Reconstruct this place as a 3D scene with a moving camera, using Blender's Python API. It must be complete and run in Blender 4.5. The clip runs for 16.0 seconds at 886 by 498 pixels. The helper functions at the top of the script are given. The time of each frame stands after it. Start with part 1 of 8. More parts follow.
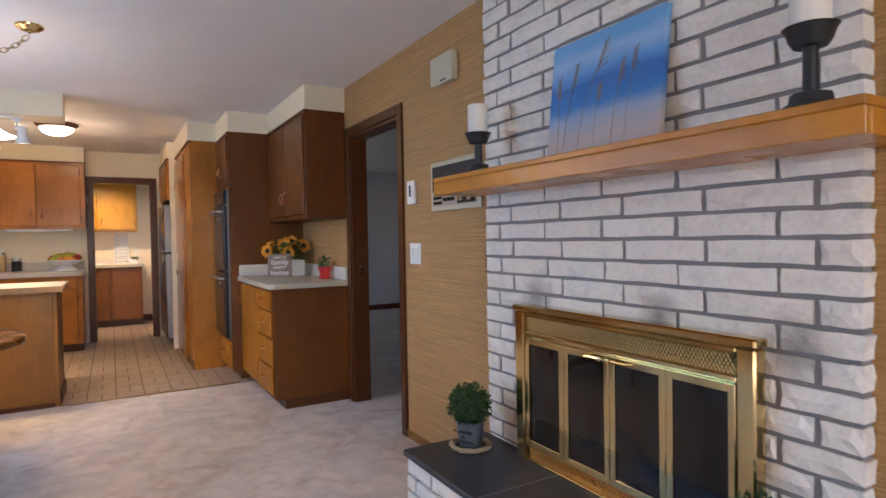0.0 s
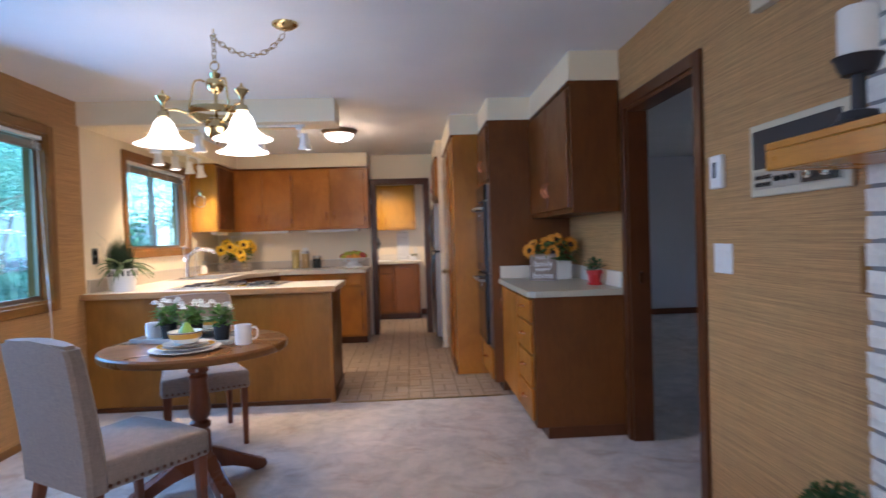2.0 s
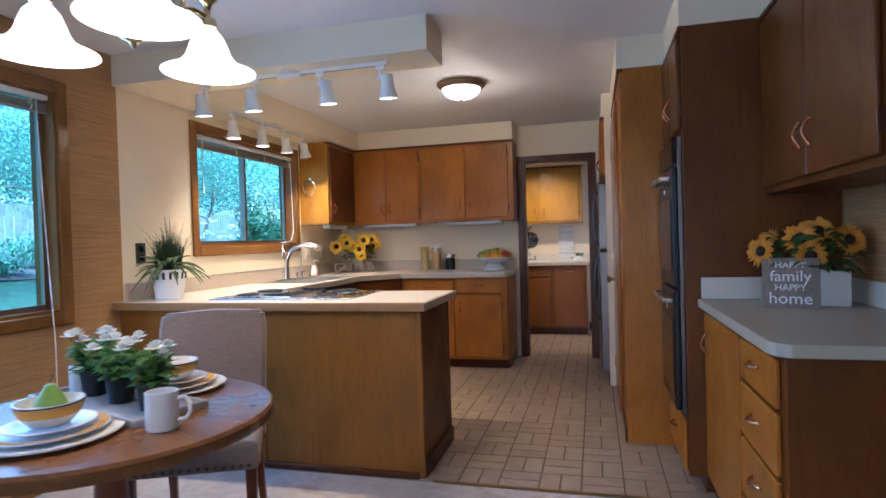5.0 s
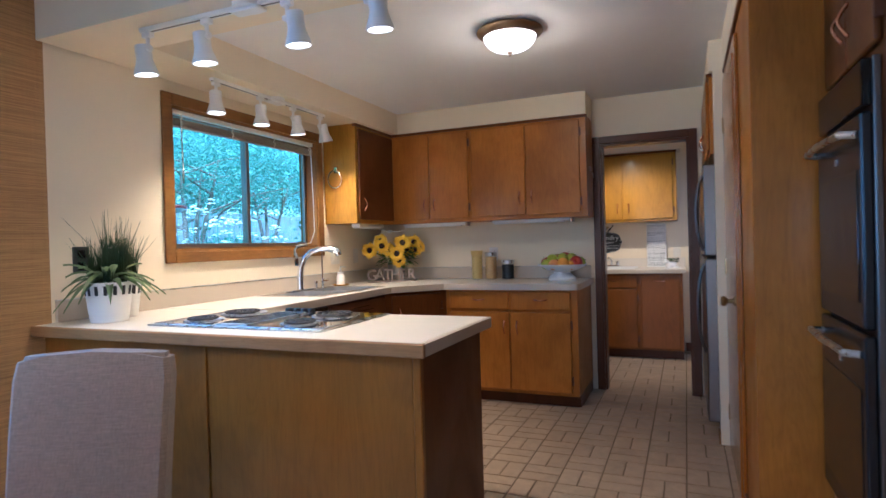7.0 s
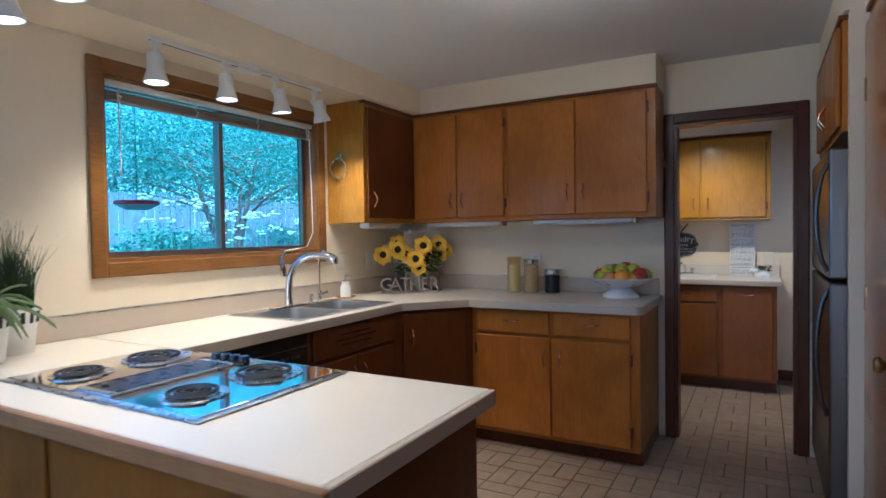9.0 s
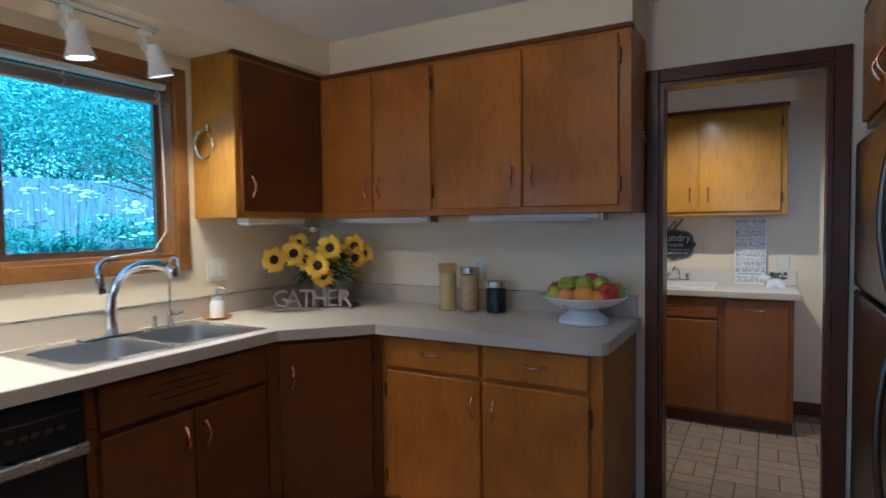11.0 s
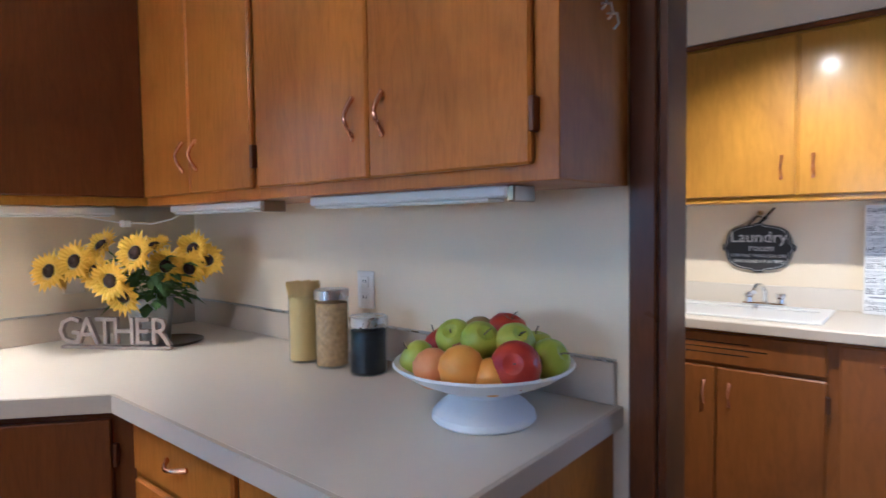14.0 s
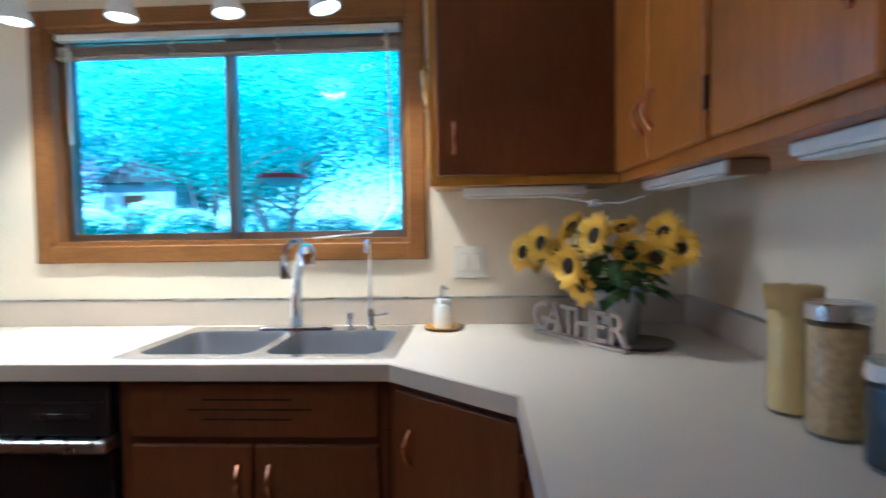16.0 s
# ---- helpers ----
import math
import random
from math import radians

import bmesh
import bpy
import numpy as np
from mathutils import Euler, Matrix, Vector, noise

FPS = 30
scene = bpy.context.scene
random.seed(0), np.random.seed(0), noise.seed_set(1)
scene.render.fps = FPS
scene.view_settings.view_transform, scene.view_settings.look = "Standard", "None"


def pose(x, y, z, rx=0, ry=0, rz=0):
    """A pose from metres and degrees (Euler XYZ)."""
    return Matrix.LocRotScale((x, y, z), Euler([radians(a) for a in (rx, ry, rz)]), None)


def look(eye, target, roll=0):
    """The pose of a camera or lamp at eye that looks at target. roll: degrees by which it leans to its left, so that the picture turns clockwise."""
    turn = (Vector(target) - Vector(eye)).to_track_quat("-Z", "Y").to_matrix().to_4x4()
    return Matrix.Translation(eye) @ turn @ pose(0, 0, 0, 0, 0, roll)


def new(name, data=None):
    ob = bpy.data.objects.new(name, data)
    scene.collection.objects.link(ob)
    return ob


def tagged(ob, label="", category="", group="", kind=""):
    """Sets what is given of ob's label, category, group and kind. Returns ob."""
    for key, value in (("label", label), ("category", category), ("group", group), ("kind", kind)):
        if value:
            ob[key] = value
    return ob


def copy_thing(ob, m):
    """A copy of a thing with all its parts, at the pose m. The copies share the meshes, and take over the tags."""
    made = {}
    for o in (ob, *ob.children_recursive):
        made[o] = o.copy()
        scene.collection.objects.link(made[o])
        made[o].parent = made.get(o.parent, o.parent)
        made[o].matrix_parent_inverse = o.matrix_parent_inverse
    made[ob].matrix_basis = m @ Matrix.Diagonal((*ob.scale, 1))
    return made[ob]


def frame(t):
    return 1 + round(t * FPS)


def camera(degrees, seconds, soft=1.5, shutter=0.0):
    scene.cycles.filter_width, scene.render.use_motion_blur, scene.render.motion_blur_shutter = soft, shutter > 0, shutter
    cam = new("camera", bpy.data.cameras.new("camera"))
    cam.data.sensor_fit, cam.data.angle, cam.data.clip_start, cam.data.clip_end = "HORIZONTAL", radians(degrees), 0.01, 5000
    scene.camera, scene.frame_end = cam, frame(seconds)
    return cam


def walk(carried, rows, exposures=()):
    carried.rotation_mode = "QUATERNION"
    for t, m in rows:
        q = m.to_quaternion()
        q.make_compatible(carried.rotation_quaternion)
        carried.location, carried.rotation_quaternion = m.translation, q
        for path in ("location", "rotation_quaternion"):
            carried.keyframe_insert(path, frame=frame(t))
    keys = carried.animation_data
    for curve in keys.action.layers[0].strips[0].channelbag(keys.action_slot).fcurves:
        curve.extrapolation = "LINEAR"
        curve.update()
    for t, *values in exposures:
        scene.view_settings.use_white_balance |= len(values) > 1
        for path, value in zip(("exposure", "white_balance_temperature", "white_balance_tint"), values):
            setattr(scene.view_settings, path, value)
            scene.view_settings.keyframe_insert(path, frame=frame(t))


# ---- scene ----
cam = camera(75.1, 16.0, shutter=0.5)
PATH = [
    (0, (0.422, 0.108, 1.232), (1.419, 1.841, 1.191), -1.0),
    (0.5, (0.429, 0.226, 1.266), (1.374, 1.989, 1.219), -1.3),
    (1, (0.465, 0.4, 1.249), (1.278, 2.227, 1.202), -1.3),
    (1.5, (0.558, 0.578, 1.278), (1.043, 2.518, 1.227), -1.9),
    (2, (0.682, 0.814, 1.262), (0.794, 2.81, 1.222), -1.8),
    (2.5, (0.776, 1.063, 1.276), (0.649, 3.058, 1.239), -1.9),
    (3, (0.829, 1.371, 1.286), (0.552, 3.351, 1.253), -1.9),
    (3.5, (0.83, 1.666, 1.259), (0.475, 3.633, 1.227), -1.8),
    (6, (0.973, 3.091, 1.216), (0.354, 4.992, 1.194), -1.7),
    (6.5, (0.912, 3.367, 1.211), (0.221, 5.244, 1.194), -1.7),
    (7, (0.856, 3.661, 1.226), (0.078, 5.504, 1.209), -1.6),
    (7.5, (0.831, 3.896, 1.255), (-0.009, 5.711, 1.236), -1.5),
    (8, (0.787, 4.134, 1.281), (-0.117, 5.918, 1.255), -1.5),
    (10.5, (0.669, 5.357, 1.366), (-0.325, 7.091, 1.288), -0.7),
    (11, (0.662, 5.679, 1.366), (-0.318, 7.42, 1.281), -0.7),
    (11.5, (0.647, 5.951, 1.363), (-0.321, 7.699, 1.269), -0.7),
    (12, (0.654, 6.27, 1.365), (-0.308, 8.021, 1.265), -0.7),
    (12.5, (0.674, 6.546, 1.363), (-0.29, 8.295, 1.253), -0.6),
    (13, (0.691, 6.831, 1.355), (-0.281, 8.576, 1.247), -0.7),
    (13.5, (0.692, 7.064, 1.342), (-0.387, 8.746, 1.249), -0.8),
    (14, (0.668, 7.252, 1.336), (-0.619, 8.78, 1.244), -0.8),
    (14.5, (0.616, 7.384, 1.342), (-0.889, 8.699, 1.254), -0.9),
    (15, (0.517, 7.552, 1.313), (-1.283, 8.425, 1.244), -1.0),
    (15.5, (0.412, 7.628, 1.28), (-1.544, 8.066, 1.194), -0.8),
    (16, (0.335, 7.722, 1.286), (-1.661, 7.605, 1.203), -0.9),
]
EXPOSURES = [(0.0, 2.9, 6000, 25), (1.0, 2.85, 5750, 24), (2.0, 2.65, 5300, 24), (3.5, 2.45, 4900, 23), (6.0, 2.35, 4750, 20), (8.0, 2.2, 4450, 17), (10.5, 1.72, 4200, 11), (11.5, 2.4, 4250, 12),
             (12.5, 3.0, 4400, 16), (13.5, 3.05, 4250, 16), (14.5, 2.95, 4200, 16), (15.5, 2.6, 4100, 11), (16.0, 2.45, 3950, 10)]
walk(cam, [(t, look(eye, target, roll)) for t, eye, target, roll in PATH], EXPOSURES)

# ---- daylight ----
world = bpy.data.worlds.new("sky")
scene.world = world
world.use_nodes = True
wn = world.node_tree.nodes
sky = wn.new("ShaderNodeTexSky")
sky.sky_type = "NISHITA"
sky.sun_disc = False
sky.sun_elevation, sky.sun_rotation = radians(45), radians(138)
world.node_tree.links.new(sky.outputs[0], wn["Background"].inputs[0])
wn["Background"].inputs[1].default_value = 0.15

sun = new("sun", bpy.data.lights.new("sun", "SUN"))
sun.data.energy, sun.data.angle, sun.data.color = 5.0, radians(4), (1.0, 0.97, 0.93)
sun.matrix_basis = look((9, -10, 13.5), (0, 0, 0))


def lamp(kind, name, at, energy, color, target=None, size=0.1, spot=90, blend=0.4):
    ob = new(name, bpy.data.lights.new(name, kind))
    ob.data.energy, ob.data.color = energy, color
    if kind == "AREA":
        ob.data.shape, ob.data.size, ob.data.size_y = "RECTANGLE", size[0], size[1]
    else:
        ob.data.shadow_soft_size = size
    if kind == "SPOT":
        ob.data.spot_size, ob.data.spot_blend = radians(spot), blend
    ob.matrix_basis = look(at, target) if target else Matrix.Translation(at)
    return ob


WARM, DAY = (1.0, 0.74, 0.40), (0.62, 0.80, 1.0)
# sky light through windows of the rooms that stay out of view, laundry excepted
lamp("AREA", "south_window_light", (0.0, -3.38, 1.35), 6.3, (0.82, 0.92, 1.0), (0.0, 0.0, 0.9), (2.6, 1.5))
lamp("AREA", "dining_window_light", (-2.02, 3.80, 1.48), 7.5, (0.38, 0.64, 1.0), (1.2, 2.6, 0.0), (2.2, 1.0))
lamp("AREA", "side_room_window_light", (7.05, 5.6, 1.4), 1.0, (0.45, 0.70, 1.0), (3.0, 6.4, 1.0), (1.6, 1.3))
# fill lamp added to brighten the laundry; no window is known there
lamp("AREA", "laundry_fill_light", (1.40, 9.5, 1.5), 0.6, DAY, (0.5, 9.6, 0.8), (0.7, 0.9))

# ---- mesh tools ----
def world_of(ob):
    m = ob.matrix_basis.copy()
    return world_of(ob.parent) @ ob.matrix_parent_inverse @ m if ob.parent else m


def thing(name, at=(0, 0, 0), label="", category="", group="", kind=""):
    ob = new(name)
    ob.empty_display_size = 0.1
    ob.matrix_basis = Matrix.Translation(at)
    return tagged(ob, label, category, group, kind)


def mesh_of(name, bm, material, smooth=False):
    bmesh.ops.recalc_face_normals(bm, faces=bm.faces)
    me = bpy.data.meshes.new(name)
    bm.to_mesh(me)
    bm.free()
    me.materials.append(material)
    if smooth:
        me.polygons.foreach_set("use_smooth", [True] * len(me.polygons))
        me.set_sharp_from_angle(angle=radians(35))
    return me


def part(name, bm, material, parent=None, label="", smooth=False):
    ob = new(name, mesh_of(name, bm, material, smooth))
    if parent:
        ob.parent = parent
        ob.matrix_parent_inverse = world_of(parent).inverted()
    return tagged(ob, label)


def single(name, bm, material, label, category="", kind="", group="", smooth=False):
    return tagged(part(name, bm, material, None, label, smooth), label, category, group, kind)


def add_box(bm, x0, x1, y0, y1, z0, z1, bevel=0.0, seg=1):
    x0, x1 = sorted((x0, x1))
    y0, y1 = sorted((y0, y1))
    z0, z1 = sorted((z0, z1))
    v = [bm.verts.new((x, y, z)) for x in (x0, x1) for y in (y0, y1) for z in (z0, z1)]
    faces = [bm.faces.new([v[i] for i in q]) for q in
             ((0, 1, 3, 2), (4, 6, 7, 5), (0, 4, 5, 1), (2, 3, 7, 6), (0, 2, 6, 4), (1, 5, 7, 3))]
    if bevel:
        edges = list({e for f in faces for e in f.edges})
        bmesh.ops.bevel(bm, geom=edges, offset=bevel, segments=seg, affect="EDGES", profile=0.5)
    return bm


def box(x0, x1, y0, y1, z0, z1, bevel=0.0, seg=1):
    return add_box(bmesh.new(), x0, x1, y0, y1, z0, z1, bevel, seg)


def boxes(rows, bevel=0.0):
    bm = bmesh.new()
    for r in rows:
        add_box(bm, *r, bevel)
    return bm


def add_lathe(bm, profile, at=(0, 0, 0), seg=24, m=None):
    """Revolves (radius, height) pairs round z."""
    rings = []
    for r, z in profile:
        if r < 1e-5:
            rings.append([bm.verts.new((0, 0, z))])
        else:
            rings.append([bm.verts.new((r * math.cos(2 * math.pi * i / seg), r * math.sin(2 * math.pi * i / seg), z)) for i in range(seg)])
    for a, b in zip(rings, rings[1:]):
        if len(a) == 1 and len(b) == 1:
            continue
        for i in range(seg):
            j = (i + 1) % seg
            if len(a) == 1:
                bm.faces.new((a[0], b[i], b[j]))
            elif len(b) == 1:
                bm.faces.new((a[i], a[j], b[0]))
            else:
                bm.faces.new((a[i], a[j], b[j], b[i]))
    mat = Matrix.Translation(at) @ (m if m else Matrix())
    bmesh.ops.transform(bm, matrix=mat, verts=[v for r in rings for v in r])
    return bm


def lathe(profile, at=(0, 0, 0), seg=24, m=None):
    return add_lathe(bmesh.new(), profile, at, seg, m)


def add_tube(bm, points, r, seg=8, closed=False):
    """Sweeps a circle along points; r may be a list."""
    pts = [Vector(p) for p in points]
    n = len(pts)
    rad = r if isinstance(r, (list, tuple)) else [r] * n
    rings, up = [], None
    for i, p in enumerate(pts):
        a = pts[i - 1] if (i or closed) else p
        b = pts[(i + 1) % n] if (i < n - 1 or closed) else p
        d = (b - a).normalized()
        if up is None:
            up = Vector((0, 0, 1)) if abs(d.z) < 0.9 else Vector((1, 0, 0))
        side = d.cross(up).normalized()
        up = side.cross(d).normalized()
        rings.append([bm.verts.new(p + rad[i] * (math.cos(2 * math.pi * k / seg) * side + math.sin(2 * math.pi * k / seg) * up)) for k in range(seg)])
    pairs = list(zip(rings, rings[1:]))
    if closed:
        pairs.append((rings[-1], rings[0]))
    for a, b in pairs:
        for k in range(seg):
            bm.faces.new((a[k], a[(k + 1) % seg], b[(k + 1) % seg], b[k]))
    if not closed:
        bm.faces.new(rings[0][::-1])
        bm.faces.new(rings[-1])
    return bm


def tube(points, r, seg=8, closed=False):
    return add_tube(bmesh.new(), points, r, seg, closed)


def add_prism(bm, outline, z0, z1):
    lo = [bm.verts.new((x, y, z0)) for x, y in outline]
    hi = [bm.verts.new((x, y, z1)) for x, y in outline]
    n = len(outline)
    bm.faces.new(lo[::-1])
    bm.faces.new(hi)
    for i in range(n):
        bm.faces.new((lo[i], lo[(i + 1) % n], hi[(i + 1) % n], hi[i]))
    return bm


def prism(outline, z0, z1, bevel=0.0):
    bm = add_prism(bmesh.new(), outline, z0, z1)
    if bevel:
        bmesh.ops.bevel(bm, geom=list(bm.edges), offset=bevel, segments=2, affect="EDGES", profile=0.5)
    return bm


def add_leaf(bm, at, direction, length, width, droop=0.3, normal=None):
    """A pointed, folded leaf of six triangles."""
    d = Vector(direction).normalized()
    side = d.cross(normal if normal else Vector((0, 0, 1)))
    side = side.normalized() if side.length > 1e-3 else Vector((1, 0, 0))
    up = side.cross(d)
    at = Vector(at)
    mid = at + d * length * 0.5 + up * length * 0.06
    tip = at + d * length - Vector((0, 0, droop * length))
    a = bm.verts.new(at)
    m = bm.verts.new(mid)
    t = bm.verts.new(tip)
    l = bm.verts.new(mid + side * width / 2 - up * width * 0.15)
    r = bm.verts.new(mid - side * width / 2 - up * width * 0.15)
    for q in ((a, l, m), (l, t, m), (a, m, r), (m, t, r)):
        bm.faces.new(q)


def text_mesh(words, size, material, m, parent, name="lettering", depth=0.001, align="CENTER", wide=1.0):
    """Raised lettering in the built-in font, lying in the local xy plane of m."""
    cu = bpy.data.curves.new(name, "FONT")
    cu.body, cu.size, cu.extrude, cu.align_x, cu.align_y = words, size, depth, align, "CENTER"
    cu.resolution_u = 2
    tmp = bpy.data.objects.new(name, cu)
    me = bpy.data.meshes.new_from_object(tmp)
    bpy.data.objects.remove(tmp)
    bpy.data.curves.remove(cu)
    me.transform(m @ Matrix.Diagonal((wide, 1, 1, 1)))
    me.materials.clear()
    me.materials.append(material)
    ob = new(name, me)
    if parent:
        ob.parent = parent
        ob.matrix_parent_inverse = world_of(parent).inverted()
    return ob


# ---- materials ----
class Nodes:
    def __init__(self, name):
        self.mat = bpy.data.materials.new(name)
        self.mat.use_nodes = True
        self.t = self.mat.node_tree
        self.b = self.t.nodes["Principled BSDF"]

    def add(self, kind, **inputs):
        n = self.t.nodes.new(kind)
        for k, v in inputs.items():
            n.inputs[k.replace("_", " ")].default_value = v
        return n

    def link(self, a, b):
        self.t.links.new(a, b)

    def coords(self, scale=(1, 1, 1), jitter=False):
        tc = self.add("ShaderNodeTexCoord")
        mp = self.add("ShaderNodeMapping", Scale=scale)
        self.link(tc.outputs["Object"], mp.inputs["Vector"])
        if jitter:
            info = self.add("ShaderNodeObjectInfo")
            mul = self.add("ShaderNodeMath")
            mul.operation = "MULTIPLY"
            mul.inputs[1].default_value = 37.0
            self.link(info.outputs["Random"], mul.inputs[0])
            self.link(mul.outputs[0], mp.inputs["Location"])
        return mp.outputs[0]

    def noise(self, vec, scale, detail=4, rough=0.55, distort=0.0):
        n = self.add("ShaderNodeTexNoise", Scale=scale, Detail=detail, Roughness=rough, Distortion=distort)
        self.link(vec, n.inputs["Vector"])
        return n.outputs["Fac"]

    def ramp(self, fac, stops):
        r = self.add("ShaderNodeValToRGB")
        el = r.color_ramp.elements
        while len(el) < len(stops):
            el.new(0.5)
        for e, (p, c) in zip(el, stops):
            e.position, e.color = p, (*c, 1)
        self.link(fac, r.inputs[0])
        return r.outputs[0]

    def mix(self, fac, a, b, mode="MIX"):
        m = self.add("ShaderNodeMix")
        m.data_type, m.blend_type = "RGBA", mode
        for sock, v in ((m.inputs[0], fac), (m.inputs[6], a), (m.inputs[7], b)):
            if isinstance(v, (int, float)):
                sock.default_value = v
            elif isinstance(v, tuple):
                sock.default_value = (*v, 1)
            else:
                self.link(v, sock)
        return m.outputs[2]

    def bump(self, height, strength, distance=0.002):
        b = self.add("ShaderNodeBump", Strength=strength, Distance=distance)
        self.link(height, b.inputs["Height"])
        self.link(b.outputs[0], self.b.inputs["Normal"])

    def out(self, color, rough=0.5, metal=0.0, **more):
        for key, v in (("Base Color", color), ("Roughness", rough), ("Metallic", metal), *[(k.replace("_", " "), w) for k, w in more.items()]):
            s = self.b.inputs[key]
            if isinstance(v, tuple):
                s.default_value = (*v, 1)
            elif isinstance(v, (int, float)):
                s.default_value = v
            else:
                self.link(v, s)
        return self.mat


def tone(c, f):
    return tuple(min(1.0, x * f) for x in c)


def wood(name, c, scale=(14, 14, 1.3), rough=0.3, coat=0.2, contrast=0.35, jitter=True):
    """Stained veneer: a broad wandering figure, faint pores along the grain, and cloudy stain."""
    n = Nodes(name)
    figure = n.noise(n.coords(tuple(s * 0.30 for s in scale), jitter), 2.2, 3, 0.5, 2.2)
    bands = n.add("ShaderNodeMath")
    bands.operation = "PINGPONG"
    bands.inputs[1].default_value = 0.055
    n.link(figure, bands.inputs[0])
    lines = n.ramp(bands.outputs[0], [(0.0, tone(c, 1 - contrast * 0.85)), (0.022, c), (0.055, tone(c, 1 + contrast * 0.35))])
    grain = n.noise(n.coords(scale, jitter), 3.0, 6, 0.6, 1.3)
    fine = n.noise(n.coords(tuple(s * 7 for s in scale), jitter), 3.0, 3)
    blotch = n.noise(n.coords((1.1, 1.1, 0.8), jitter), 2.4, 4, 0.6, 0.6)
    col = n.ramp(grain, [(0.25, tone(c, 1 - contrast * 0.55)), (0.5, c), (0.75, tone(c, 1 + contrast * 0.5))])
    col = n.mix(0.35, col, lines)
    col = n.mix(0.12, col, n.ramp(fine, [(0.3, tone(c, 0.5)), (0.7, tone(c, 1.3))]))
    col = n.mix(0.6, col, n.ramp(blotch, [(0.3, (0.52, 0.45, 0.38)), (0.55, (0.92, 0.90, 0.86)), (0.75, (1, 1, 1))]), "MULTIPLY")
    n.bump(fine, 0.04, 0.001)
    rr = n.ramp(blotch, [(0.3, (rough * 1.25,) * 3), (0.7, (rough * 0.8,) * 3)])
    return n.out(col, rr, 0.0, Coat_Weight=coat, Coat_Roughness=0.16, Specular_IOR_Level=0.22)


def paint(name, c, rough=0.6, vary=0.06, grain=60, strength=0.15, metal=0.0, **more):
    n = Nodes(name)
    v = n.coords((1, 1, 1))
    big = n.noise(v, 1.7, 4)
    small = n.noise(v, grain, 4, 0.6)
    col = n.ramp(big, [(0.3, tone(c, 1 - vary)), (0.7, tone(c, 1 + vary))])
    col = n.mix(vary, col, n.ramp(small, [(0.3, tone(c, 0.6)), (0.7, tone(c, 1.3))]))
    n.bump(small, strength, 0.0015)
    return n.out(col, rough, metal, **more)


def metal(name, c, rough=0.25):
    n = Nodes(name)
    v = n.coords((1, 1, 1))
    s = n.noise(v, 30, 3)
    return n.out(n.ramp(s, [(0.3, tone(c, 0.94)), (0.7, c)]), n.ramp(s, [(0.3, (rough * 0.9,) * 3), (0.7, (rough * 1.12,) * 3)]), 1.0)


def glow(name, c, strength):
    n = Nodes(name)
    return n.out(tone(c, 0.9), 0.4, 0.0, Emission_Color=c, Emission_Strength=strength)


def pane(name, tint=(1, 1, 1), gloss=1.0):
    """Clear sheet glass: what lies behind shows through, with Fresnel gloss on top."""
    n = Nodes(name)
    clear = n.add("ShaderNodeBsdfTransparent")
    clear.inputs[0].default_value = (*tint, 1)
    shine = n.add("ShaderNodeBsdfGlossy", Roughness=0.02)
    lw = n.add("ShaderNodeLayerWeight", Blend=0.5)
    po = n.add("ShaderNodeMath")
    po.operation = "POWER"
    po.inputs[1].default_value = 4.0
    n.link(lw.outputs["Facing"], po.inputs[0])
    fr = n.add("ShaderNodeMath")
    fr.operation = "MULTIPLY_ADD"
    fr.inputs[1].default_value, fr.inputs[2].default_value = 0.5 * gloss, 0.022 * gloss
    n.link(po.outputs[0], fr.inputs[0])
    mix = n.add("ShaderNodeMixShader")
    n.link(fr.outputs[0], mix.inputs[0])
    n.link(clear.outputs[0], mix.inputs[1])
    n.link(shine.outputs[0], mix.inputs[2])
    n.link(mix.outputs[0], n.t.nodes["Material Output"].inputs["Surface"])
    return n.mat


def carpet_material():
    n = Nodes("carpet_pile")
    v = n.coords((1, 1, 1))
    big = n.noise(v, 1.1, 5, 0.6, 0.8)
    nap = n.noise(v, 7, 5, 0.65, 0.5)
    fine = n.noise(v, 420, 3)
    c = (0.60, 0.52, 0.44)
    col = n.ramp(big, [(0.35, tone(c, 0.80)), (0.65, tone(c, 1.10))])
    col = n.mix(0.42, col, n.ramp(nap, [(0.38, tone(c, 0.45)), (0.62, tone(c, 1.22))]))
    stain = n.noise(n.coords((1, 1, 1)), 2.3, 6, 0.7, 1.6)
    col = n.mix(0.75, col, n.ramp(stain, [(0.34, (0.66, 0.50, 0.36)), (0.47, (1, 1, 1))]), "MULTIPLY")
    col = n.mix(0.22, col, n.ramp(fine, [(0.3, tone(c, 0.45)), (0.7, tone(c, 1.35))]))
    n.bump(n.mix(0.5, n.ramp(fine, [(0, (0, 0, 0)), (1, (1, 1, 1))]), n.ramp(nap, [(0, (0, 0, 0)), (1, (1, 1, 1))])), 0.7, 0.006)
    return n.out(col, 0.95, 0.0, Sheen_Weight=0.25, Sheen_Roughness=0.5)


